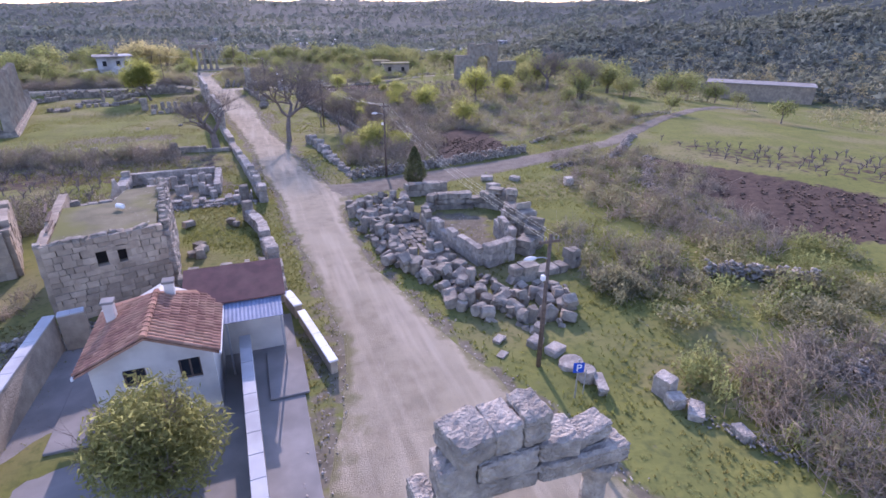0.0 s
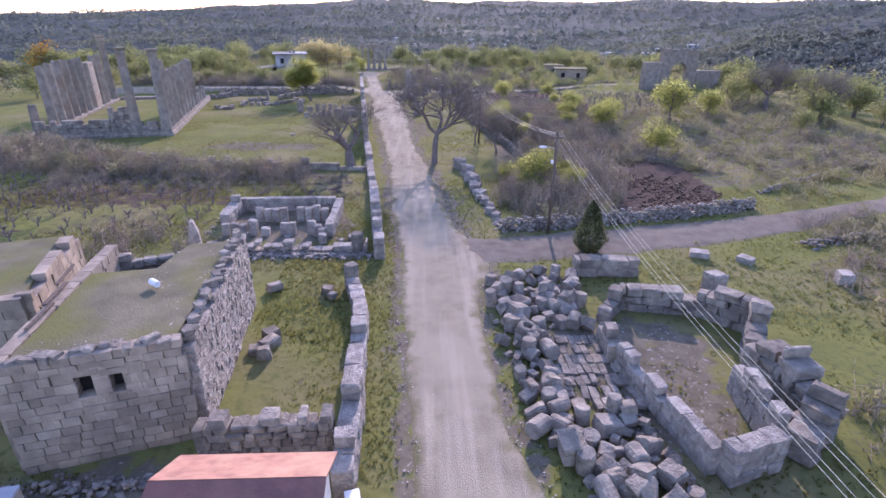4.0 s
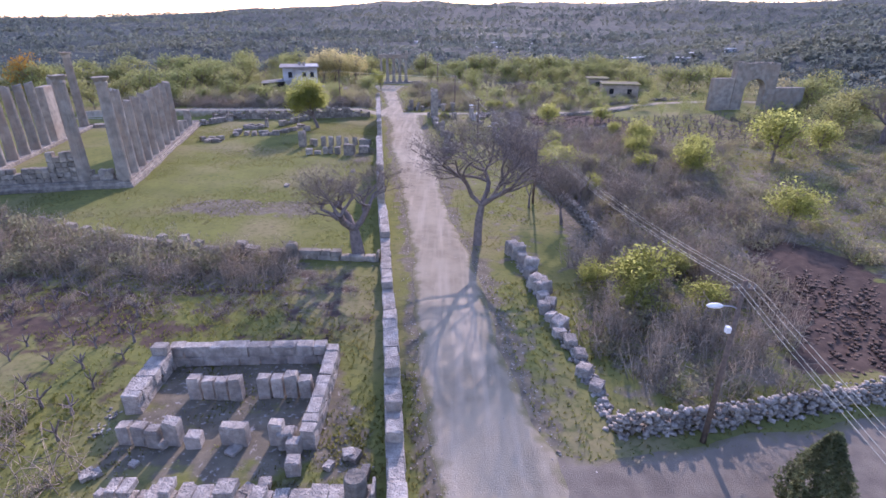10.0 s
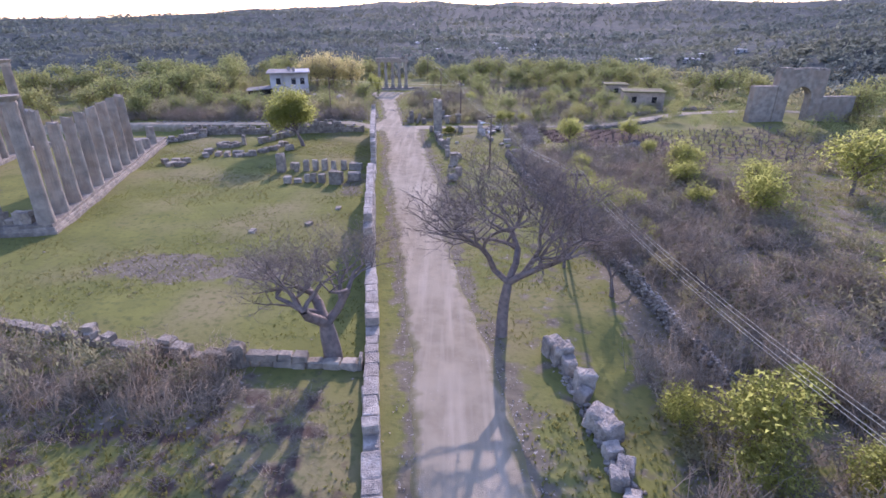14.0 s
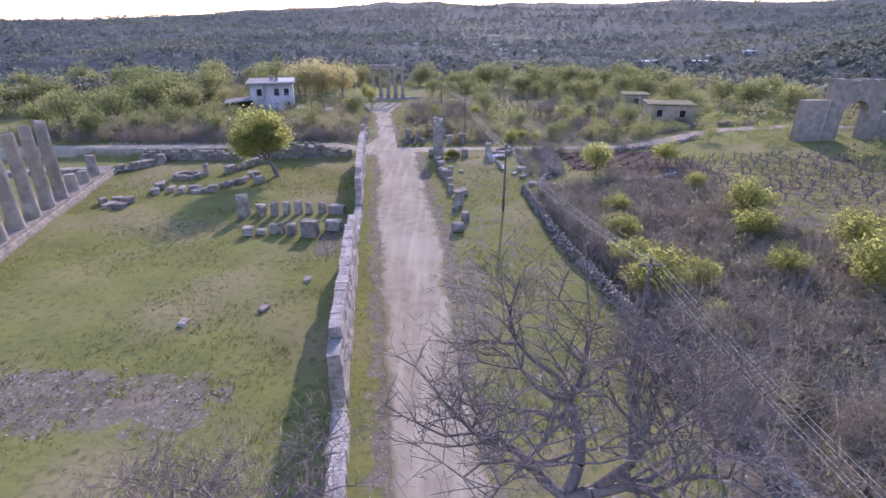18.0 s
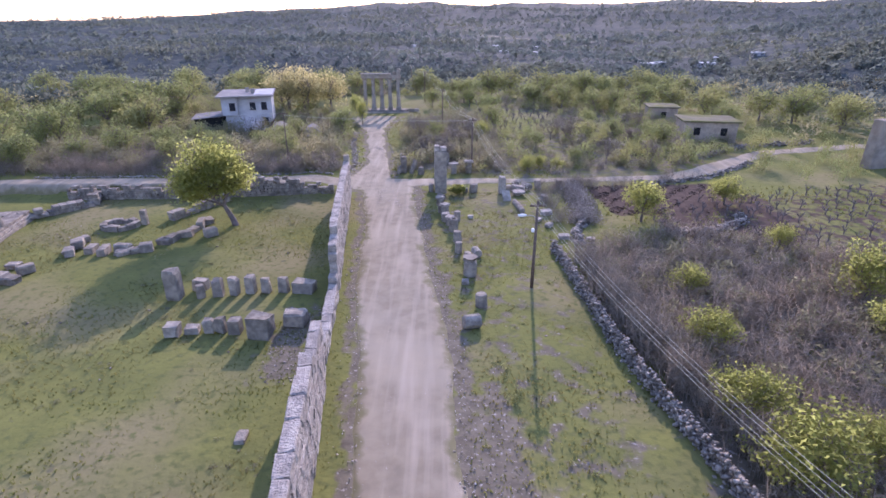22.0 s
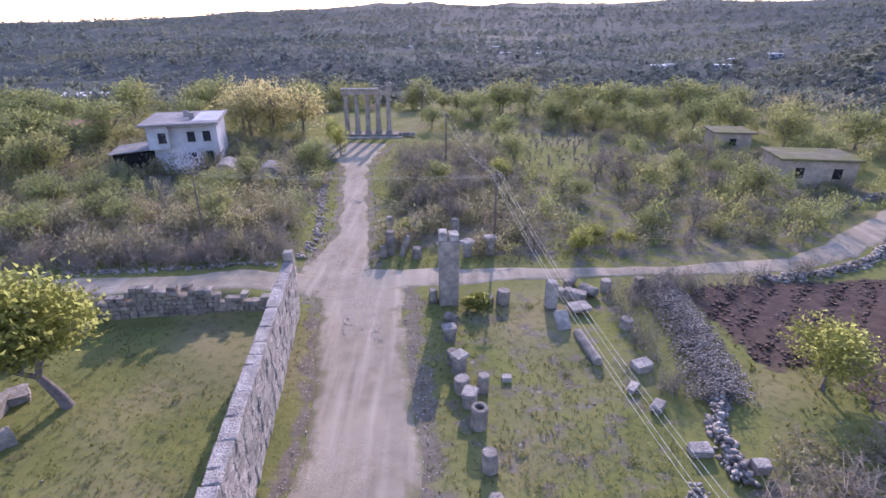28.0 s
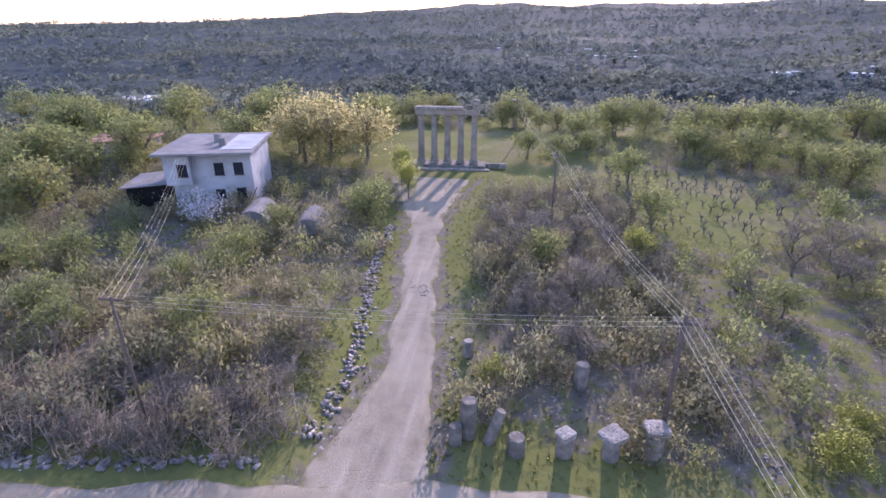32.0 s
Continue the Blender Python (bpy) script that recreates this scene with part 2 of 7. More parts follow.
def ground_material():
    """Grass, stony earth and ploughed soil, mixed by the ground's own attributes and broken up by noise."""
    m = bpy.data.materials.new("ground")
    m.use_nodes = True
    nt = m.node_tree
    n, L = nt.nodes, nt.links.new
    bsdf = n["Principled BSDF"]
    geo = n.new("ShaderNodeNewGeometry")
    def nz(sc, det=6.0):
        t = n.new("ShaderNodeTexNoise")
        t.inputs["Scale"].default_value, t.inputs["Detail"].default_value = sc, det
        L(geo.outputs["Position"], t.inputs["Vector"])
        return t.outputs["Fac"]
    def rng(v, lo, hi, a=0.0, b=1.0):
        r = n.new("ShaderNodeMapRange")
        for k, x in zip(("From Min", "From Max", "To Min", "To Max"), (lo, hi, a, b)):
            r.inputs[k].default_value = x
        L(v, r.inputs["Value"])
        return r.outputs["Result"]
    def mx(f, x, y):
        q = n.new("ShaderNodeMix")
        q.data_type = "RGBA"
        L(f, q.inputs["Factor"])
        for s, v in ((q.inputs[6], x), (q.inputs[7], y)):
            if isinstance(v, tuple):
                s.default_value = (*v, 1)
            else:
                L(v, s)
        return q.outputs[2]
    def attr(name):
        a = n.new("ShaderNodeAttribute")
        a.attribute_name = name
        s = n.new("ShaderNodeMath")
        s.operation = "ADD"
        L(a.outputs["Fac"], s.inputs[0])
        L(rng(nz(0.9, 8.0), 0.25, 0.75, -0.45, 0.45), s.inputs[1])
        return rng(s.outputs[0], 0.38, 0.62)
    grass = mx(rng(nz(0.35), 0.35, 0.65), (0.168, 0.17, 0.052), (0.134, 0.14, 0.045))
    grass = mx(rng(nz(0.11), 0.48, 0.66), grass, (0.20, 0.175, 0.085))
    grass = mx(rng(nz(2.2), 0.52, 0.70), grass, (0.105, 0.115, 0.042))
    earth = mx(rng(nz(1.3), 0.35, 0.65), (0.18, 0.155, 0.108), (0.125, 0.108, 0.076))
    earth = mx(rng(nz(5.0), 0.60, 0.68), earth, (0.32, 0.29, 0.25))
    soil = mx(rng(nz(1.5), 0.35, 0.65), (0.105, 0.076, 0.057), (0.068, 0.05, 0.04))
    col = mx(attr("stony"), grass, earth)
    col = mx(attr("soil"), col, soil)
    # Far hills: a little distance haze is put into the bluish base tones.
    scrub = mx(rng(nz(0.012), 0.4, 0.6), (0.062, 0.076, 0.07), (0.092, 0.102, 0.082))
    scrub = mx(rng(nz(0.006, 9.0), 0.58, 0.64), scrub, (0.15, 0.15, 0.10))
    # Darker noise blotches stand for small trees that have no mesh.
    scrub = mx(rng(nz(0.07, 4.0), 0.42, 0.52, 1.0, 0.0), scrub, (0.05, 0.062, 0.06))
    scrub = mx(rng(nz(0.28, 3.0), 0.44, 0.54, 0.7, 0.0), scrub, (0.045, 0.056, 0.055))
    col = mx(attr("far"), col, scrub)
    L(col, bsdf.inputs["Base Color"])
    bsdf.inputs["Roughness"].default_value = 0.95
    bsdf.inputs["Specular IOR Level"].default_value = 0.02
    bp = n.new("ShaderNodeBump")
    bp.inputs["Strength"].default_value, bp.inputs["Distance"].default_value = 0.45, 0.10
    L(nz(3.2, 9.0), bp.inputs["Height"])
    L(bp.outputs["Normal"], bsdf.inputs["Normal"])
    return m


GROUND = ground_material()

# ---- builders ----
rnd = random.Random(7)
rng = np.random.default_rng(7)


def ramp(v, lo, hi):
    k = np.clip((np.asarray(v, float) - lo) / (hi - lo), 0, 1)
    return k * k * (3 - 2 * k)


def wob(x, y, s, seed=0.0):
    """Smooth pseudo-noise in about -1..1."""
    return (np.sin(x * s + 1.7 * np.sin(y * s * 0.73 + seed) + seed) + np.sin(y * s * 1.13 + 1.3 * np.sin(x * s * 0.61 + 2 * seed) + 2.1 * seed)) / 2


def height(x, y):
    """The lie of the land: level round the road, a valley beyond, hills to the skyline."""
    x, y = np.asarray(x, float), np.asarray(y, float)
    out = np.hypot(np.maximum(np.abs(x + 10) - 75, 0), np.maximum(np.maximum(y - 205, -60 - y), 0))
    az = np.degrees(np.arctan2(x, y + 1))
    fall = np.interp(out, [0, 25, 70, 120, 170, 260, 380, 700, 1200], [0, -1.5, -9, -18, -22, -17, -9, -11, -4])
    right = ramp(x - 0.18 * y, 60, 210) * ramp(y, 900, 420)
    fall = fall * (1 - right)
    hill = 58 * ramp(x + 0.15 * wob(x, y, 0.012, 3) * 120, 190, 620) * right
    crest = np.interp(az, [-180, -60, -45, -30, -15, -6, 0, 6, 12, 40, 70, 180], [40, 12, 10, 22, 62, 84, 93, 86, 88, 90, 84, 60])
    far = (crest + 5 * wob(az, az, 0.9, 1)) * ramp(out, 900, 2400)
    rough = 6 * wob(x, y, 0.011, 2) * ramp(out, 60, 400) + 2.2 * wob(x, y, 0.037, 5) * ramp(out, 40, 200)
    bank = 1.15 * ramp(-x, 8.5, 14.0) * ramp(y, 126.6, 127.4) * ramp(y, 152, 140) * ramp(x, -75, -55)
    return fall + hill + far + rough + bank


def inside(x, y, poly):
    """True where the points lie in the polygon."""
    hit = np.zeros(np.shape(x), bool)
    for (x0, y0), (x1, y1) in zip(poly, poly[1:] + poly[:1]):
        if y0 != y1:
            hit ^= ((y0 > y) != (y1 > y)) & (x < (x1 - x0) * (y - y0) / (y1 - y0) + x0)
    return hit


def soft_inside(x, y, poly, r=1.0):
    return sum(inside(x + dx * r, y + dy * r, poly).astype(float) for dx in (-1, 0, 1) for dy in (-1, 0, 1)) / 9


def away(x, y, line):
    """Distance of points from a polyline."""
    best = np.full(np.shape(x), 1e9)
    for (x0, y0), (x1, y1) in zip(line, line[1:]):
        dx, dy = x1 - x0, y1 - y0
        k = np.clip(((x - x0) * dx + (y - y0) * dy) / (dx * dx + dy * dy), 0, 1)
        best = np.minimum(best, np.hypot(x - x0 - k * dx, y - y0 - k * dy))
    return best


def mesh_arrays(name, v, f, material, smooth=False):
    """A mesh from an array of corners and an array of faces with the same number of corners each."""
    v, f = np.asarray(v, np.float32), np.asarray(f, np.int32)
    me = bpy.data.meshes.new(name)
    me.vertices.add(len(v))
    me.vertices.foreach_set("co", v.ravel())
    k = f.shape[1]
    me.loops.add(f.size)
    me.loops.foreach_set("vertex_index", f.ravel())
    me.polygons.add(len(f))
    me.polygons.foreach_set("loop_start", np.arange(0, f.size, k, dtype=np.int32))
    me.update(calc_edges=True)
    me.validate()
    me.materials.append(material)
    if smooth:
        me.shade_smooth()
    return me


def mesh_bm(name, bm, material, smooth=False):
    me = bpy.data.meshes.new(name)
    bm.to_mesh(me)
    bm.free()
    me.materials.append(material)
    if smooth:
        me.shade_smooth()
    return me


def part(name, me, parent=None, m=None, label=""):
    """A mesh object, under a thing or part; m is its pose in the parent's space."""
    ob = new(name, me)
    if m is not None:
        ob.matrix_basis = m
    if parent is not None:
        ob.parent = parent
    if label:
        ob["label"] = label
    return ob


def thing(name, label, category, x=0.0, y=0.0, z=0.0, rz=0.0, group="", kind="", me=None):
    ob = new(name, me)
    ob.matrix_basis = pose(x, y, z, 0, 0, rz)
    return tagged(ob, label, category, group, kind)


def box_bm(bm, x0, y0, z0, x1, y1, z1, bevel=0.0):
    r = bmesh.ops.create_cube(bm, size=1.0)
    for v in r["verts"]:
        v.co = Vector(((x0 + x1) / 2 + v.co.x * (x1 - x0), (y0 + y1) / 2 + v.co.y * (y1 - y0), (z0 + z1) / 2 + v.co.z * (z1 - z0)))
    if bevel:
        es = list({e for v in r["verts"] for e in v.link_edges})
        bmesh.ops.bevel(bm, geom=es, offset=bevel, segments=1, affect="EDGES")


def box(name, x0, y0, z0, x1, y1, z1, material, bevel=0.02):
    bm = bmesh.new()
    box_bm(bm, x0, y0, z0, x1, y1, z1, bevel)
    return mesh_bm(name, bm, material)


def block_mesh(seed, material, rough=0.07, bevel=0.10):
    """A unit stone block, chipped and uneven, standing on z = 0."""
    r = random.Random(seed)
    bm = bmesh.new()
    bmesh.ops.create_cube(bm, size=1.0)
    bmesh.ops.bevel(bm, geom=bm.edges[:], offset=bevel, segments=1, affect="EDGES")
    for v in bm.verts:
        v.co += Vector((r.uniform(-rough, rough), r.uniform(-rough, rough), r.uniform(-rough, rough)))
        v.co.z += 0.5
    return mesh_bm("stone_block", bm, material)


def drum_mesh(seed, material, sides=14, taper=0.95, hollow=False):
    """A column drum of unit diameter and height, its edges worn."""
    r = random.Random(seed)
    bm = bmesh.new()
    rings = []
    prof = [(0.0, 0.46), (0.06, 0.5), (0.92, 0.5 * taper), (1.0, 0.45 * taper)]
    if hollow:
        prof += [(1.0, 0.25), (0.7, 0.22)]
    for z, rad in prof:
        rings.append([bm.verts.new((math.cos(a) * rad * r.uniform(0.93, 1.04), math.sin(a) * rad * r.uniform(0.93, 1.04), z + r.uniform(-0.015, 0.015))) for a in (2 * math.pi * i / sides for i in range(sides))])
    for lo, hi in zip(rings, rings[1:]):
        for i in range(sides):
            bm.faces.new((lo[i], lo[(i + 1) % sides], hi[(i + 1) % sides], hi[i]))
    bm.faces.new(rings[-1])
    bm.faces.new(rings[0][::-1])
    return mesh_bm("drum", bm, material)


def rugged_block(seed, material, cuts=7, deep=0.05):
    """A unit block with a pitted, broken surface."""
    r = random.Random(seed)
    bm = bmesh.new()
    bmesh.ops.create_cube(bm, size=1.0)
    bmesh.ops.subdivide_edges(bm, edges=bm.edges[:], cuts=cuts, use_grid_fill=True)
    off = Vector((seed * 7.3, seed * 3.1, seed * 1.7))
    for v in bm.verts:
        p = v.co.copy()
        ext = sum(abs(c) > 0.49 for c in p)
        n1, n2 = noise.noise(p * 2.4 + off), noise.noise(p * 7.0 + off)
        v.co += p.normalized() * (deep * n1 + deep * 1.1 * min(n2, 0.15) - 0.035 * (ext - 1) - (0.02 * (ext > 1) * r.random()))
        if p.z > 0.49:
            v.co.z += deep * 1.1 * noise.noise(p * 9.0 - off) - deep * 1.6 * max(0.0, noise.noise(p * 4.0 + off) - 0.15)
        v.co.z += 0.5
    return mesh_bm("stone_block", bm, material)


RUGGED = [rugged_block(i, STONE_LIGHT) for i in range(8)]
BLOCKS = [block_mesh(i, STONE, 0.06 + 0.04 * (i % 2), 0.05 + 0.04 * (i % 3)) for i in range(18)]
BLOCKS_WARM = [block_mesh(i + 40, STONE_WARM, 0.025, 0.03) for i in range(10)]
BLOCKS_LIGHT = [block_mesh(i + 60, STONE_LIGHT, 0.05, 0.07) for i in range(10)]
BLOCKS_RUBBLE = [block_mesh(i + 80, STONE_LIGHT, 0.05, 0.08) for i in range(12)]
DRUMS = [drum_mesh(i, STONE) for i in range(6)]


def stone(parent, x, y, z, dx, dy, dz, rx=0.0, ry=0.0, rz=0.0, meshes=None, name="stone"):
    """One block of a wall or heap, in the parent's space."""
    return part(name, rnd.choice(meshes or BLOCKS), parent, pose(x, y, z, rx, ry, rz) @ Matrix.Diagonal((dx, dy, dz, 1)))


def wall_run(owner, line, top, thick=0.6, course=0.5, length=0.9, meshes=None, gap=0.015, skip=None, ragged=0.35, joined=None, z0=0.0):
    """Courses of blocks along a line; top(s) is the height at s metres along. joined: a list that takes (x, y, z, dx, dy, dz, rz) instead of objects."""
    ox, oy = (0, 0) if owner is None else (owner.location.x, owner.location.y)
    s0 = 0.0
    for (x0, y0), (x1, y1) in zip(line, line[1:]):
        d = math.hypot(x1 - x0, y1 - y0)
        ang = math.degrees(math.atan2(y1 - y0, x1 - x0))
        z = z0
        row = 0
        while True:
            ch = course * rnd.uniform(0.85, 1.15)
            s = -rnd.uniform(0, length * 0.5) if row % 2 else 0.0
            any_here = False
            while s < d - 0.05:
                ln = length * rnd.uniform(0.6, 1.4)
                a, b = max(s, 0.0), min(s + ln, d)
                if b - a > 0.12:
                    mid = (a + b) / 2
                    limit = top(s0 + mid) + rnd.uniform(-ragged, ragged) * (row > 0)
                    px, py = x0 + (x1 - x0) * mid / d, y0 + (y1 - y0) * mid / d
                    if z + ch * 0.6 < limit and not (skip and skip(s0 + mid, z + ch / 2)):
                        any_here = True
                        q = (px - ox, py - oy, z, b - a - gap, thick * rnd.uniform(0.88, 1.1), ch - gap * 0.5, ang + rnd.uniform(-1.5, 1.5))
                        if joined is None:
                            stone(owner, *q[:6], rz=q[6], meshes=meshes)
                        else:
                            joined.append(q)
                s += ln
            z += ch
            row += 1
            if not any_here or z > z0 + 14:
                break
        s0 += d


# -- leaves, twigs, trees, scattered stones --
def euler_rows(n, tilt=math.pi):
    a, b, c = rng.uniform(0, 2 * math.pi, n), rng.uniform(-tilt, tilt, n), rng.uniform(0, 2 * math.pi, n)
    ca, sa, cb, sb, cc, sc = np.cos(a), np.sin(a), np.cos(b), np.sin(b), np.cos(c), np.sin(c)
    u = np.stack([ca * cc - sa * cb * sc, sa * cc + ca * cb * sc, sb * sc], 1)
    w = np.stack([-ca * sc - sa * cb * cc, -sa * sc + ca * cb * cc, sb * cc], 1)
    return u, w


def leaf_tris(points, size, slim=0.6):
    """A small leaf or leaf tuft at every point, turned at random."""
    n = len(points)
    u, w = euler_rows(n)
    s = size * rng.uniform(0.6, 1.4, n)[:, None]
    v = np.stack([points - u * s * 0.6 - w * s * slim, points - u * s * 0.6 + w * s * slim, points + u * s], 1).reshape(-1, 3)
    return v, np.arange(3 * n).reshape(-1, 3)


def feather_points(n, stems, seed, base=0.15):
    """Points strung along many upright leaning shoots of a shrub of unit radius and height."""
    r = np.random.default_rng(seed)
    foot = np.stack([r.normal(0, 0.28, stems), r.normal(0, 0.28, stems), np.zeros(stems)], 1)
    a, lean = r.uniform(0, 6.28, stems), np.abs(r.normal(0, 0.38, stems))
    tip = foot + np.stack([np.cos(a) * np.sin(lean), np.sin(a) * np.sin(lean), r.uniform(0.45, 1.1, stems) * np.cos(lean)], 1)
    k, t = r.integers(0, stems, n), r.uniform(base, 1.0, n) ** 0.8
    return foot[k] + (tip[k] - foot[k]) * t[:, None] + r.normal(0, 0.055, (n, 3)) * (1.2 - t[:, None])


def crown_points(n, lobes, rx, rz, zc, hollow=0.55, seed=0):
    """Points in an uneven crown of several overlapping clumps."""
    r = np.random.default_rng(seed)
    cs = r.normal(0, 1, (lobes, 3))
    cs /= np.linalg.norm(cs, axis=1)[:, None]
    cs *= r.uniform(0.3, 0.72, lobes)[:, None]
    rad = r.uniform(0.28, 0.52, lobes)
    k = r.choice(lobes, n, p=rad ** 2 / (rad ** 2).sum())
    d = r.normal(0, 1, (n, 3))
    d /= np.linalg.norm(d, axis=1)[:, None]
    p = cs[k] + d * (rad[k] * (hollow + (1 - hollow) * r.random(n) ** 0.5))[:, None]
    return p * np.array([rx, rx, rz]) + np.array([0, 0, zc])


def sticks(p0, p1, r0):
    """Thin three-sided twigs from p0 to a point at p1."""
    n = len(p0)
    d = p1 - p0
    d /= np.linalg.norm(d, axis=1)[:, None] + 1e-9
    h = np.where(np.abs(d[:, 2:3]) > 0.8, np.array([[1.0, 0, 0]]), np.array([[0, 0, 1.0]]))
    u = np.cross(d, h)
    u /= np.linalg.norm(u, axis=1)[:, None] + 1e-9
    w = np.cross(d, u)
    r = np.broadcast_to(np.asarray(r0, float).reshape(-1, 1), (n, 1))
    a, b, c = p0 + u * r, p0 + (-0.5 * u + 0.87 * w) * r, p0 + (-0.5 * u - 0.87 * w) * r
    v = np.stack([a, b, c, p1], 1).reshape(-1, 3)
    base = 4 * np.arange(n)[:, None]
    f = np.concatenate([base + [[0, 1, 3]], base + [[1, 2, 3]], base + [[2, 0, 3]]], 0)
    return v, f


def shrub_twigs(n, rad, h, seed, thick=0.011):
    """A leafless shrub: stems from the foot, each with several finer side twigs."""
    r = np.random.default_rng(seed)
    foot = np.stack([r.normal(0, rad * 0.3, n), r.normal(0, rad * 0.3, n), np.zeros(n)], 1)
    a, lean = r.uniform(0, 2 * np.pi, n), np.abs(r.normal(0, 0.6, n))
    tip = foot + np.stack([np.cos(a) * np.sin(lean) * rad, np.sin(a) * np.sin(lean) * rad, h * r.uniform(0.4, 0.95, n) * np.cos(lean * 0.6)], 1)
    v1, f1 = sticks(foot, tip, np.full(n, thick * 1.3))
    m = n * 5
    k, t = r.integers(0, n, m), r.uniform(0.25, 1.0, m)
    b0 = foot[k] + (tip[k] - foot[k]) * t[:, None]
    b1 = b0 + r.normal(0, 1, (m, 3)) * np.array([0.2 * rad, 0.2 * rad, 0.12 * h]) + np.array([0, 0, 0.10 * h])
    v2, f2 = sticks(b0, b1, np.full(m, thick * 0.75))
    return np.concatenate([v1, v2]), np.concatenate([f1, f2 + len(v1)])


def scatter(templates, places):
    """Joins turned and scaled copies of small templates: places are rows of x, y, z, turn, width, height."""
    places = np.asarray(places, float)
    kinds = rng.integers(0, len(templates), len(places))
    vs, fs, base = [], [], 0
    for i, (tv, tf) in enumerate(templates):
        q = places[kinds == i]
        if not len(q):
            continue
        c, s = np.cos(q[:, 3])[:, None], np.sin(q[:, 3])[:, None]
        x = (tv[None, :, 0] * c - tv[None, :, 1] * s) * q[:, 4:5] + q[:, 0:1]
        y = (tv[None, :, 0] * s + tv[None, :, 1] * c) * q[:, 4:5] + q[:, 1:2]
        z = tv[None, :, 2] * q[:, 5:6] + q[:, 2:3]
        vs.append(np.stack([x, y, z], 2).reshape(-1, 3))
        fs.append((tf[None] + base + (np.arange(len(q)) * len(tv))[:, None, None]).reshape(-1, tf.shape[1]))
        base += len(q) * len(tv)
    return np.concatenate(vs), np.concatenate(fs)


def stuff(name, label, category, templates, places, material, parent=None):
    v, f = scatter(templates, places)
    me = mesh_arrays(name, v, f, material)
    ob = new(name, me)
    if parent is not None:
        ob.parent = parent
        ob["kind"] = "stuff"
        return ob
    return tagged(ob, label, category, kind="stuff")


def rock_template(seed, flat=0.7):
    """A small angular stone of about unit size on z = 0."""
    r = random.Random(seed)
    bm = bmesh.new()
    bmesh.ops.create_cube(bm, size=0.72)
    turn = pose(0, 0, 0, r.uniform(-11, 11), r.uniform(-11, 11), 0)
    long = Vector((r.uniform(0.9, 1.4), r.uniform(0.7, 1.0), flat))
    for v in bm.verts:
        v.co = turn @ (v.co * r.uniform(0.7, 1.15) * long)
        v.co.z += 0.22
    bmesh.ops.triangulate(bm, faces=bm.faces[:])
    bm.verts.ensure_lookup_table()
    out = np.array([v.co[:] for v in bm.verts]), np.array([[v.index for v in f.verts] for f in bm.faces])
    bm.free()
    return out


ROCKS = [rock_template(i) for i in range(14)]


def tree_wood(seed, h, levels=5, fork=3, spread=0.75, trunk=0.22, lean=(0, 0), first=0.25, droop=0.0, twigs=2, up=0.25, limb=1.25, gnarl=0.16, taper=(0.86, 0.74)):
    """Trunk, limbs and twigs as tapered tubes. Returns corners, triangles and the tips."""
    r = random.Random(seed)
    V, F, tips = [], [], []
    def tube(p, q, ra, rb, k):
        d = (q - p).normalized()
        u = d.cross(Vector((0, 0, 1)) if abs(d.z) < 0.9 else Vector((1, 0, 0))).normalized()
        w = d.cross(u)
        b = len(V)
        for c, rad in ((p, ra), (q, rb)):
            for i in range(k):
                a = 2 * math.pi * i / k
                V.append(tuple(c + (u * math.cos(a) + w * math.sin(a)) * rad))
        for i in range(k):
            j = (i + 1) % k
            F.append((b + i, b + j, b + k + j))
            F.append((b + i, b + k + j, b + k + i))
    def grow(p, d, length, rad, lev):
        k = 7 if lev == 0 else 5 if lev < 3 else 3
        n = 3 if lev < 3 else 2
        pts = []
        for i in range(n):
            jit = gnarl if lev else 0.06
            d = (d + Vector((r.gauss(0, jit), r.gauss(0, jit), r.gauss(0, 0.10) + (up if lev else 0.0) * 0.3 - droop * lev))).normalized()
            q = p + d * length / n
            r2 = rad * (taper if lev < 2 else (0.86, 0.74))[i == n - 1]
            tube(p, q, rad, r2, k)
            p, rad = q, r2
            pts.append((q.copy(), d.copy(), rad))
        if lev >= levels:
            tips.append(tuple(p))
            return
        m = fork if lev < levels - 1 else fork + twigs - 1
        for j in range(m):
            at = pts[-1] if j < 2 or lev == 0 else r.choice(pts)
            a = r.uniform(0, 2 * math.pi) if lev else 2 * math.pi * (j + r.uniform(-0.25, 0.25)) / m
            side = Vector((math.cos(a), math.sin(a), r.uniform(-0.1, 0.5)))
            nd = (at[1] * r.uniform(0.5, 1.0) + side * spread * r.uniform(0.7, 1.3)).normalized()
            grow(at[0].copy(), nd, length * r.uniform(0.62, 0.88) * (limb if lev == 0 else 1), at[2] * (r.uniform(0.72, 0.95) if lev == 0 else r.uniform(0.62, 0.8)), lev + 1)
    grow(Vector((0, 0, -0.1)), Vector((lean[0], lean[1], 1)).normalized(), h * first, trunk, 0)
    v = np.array(V)
    v[:, 2] *= h / max(v[:, 2].max(), 0.1)
    tp = np.array(tips) * np.array([1, 1, h / max(np.array(V)[:, 2].max(), 0.1)])
    return v, np.array(F), tp

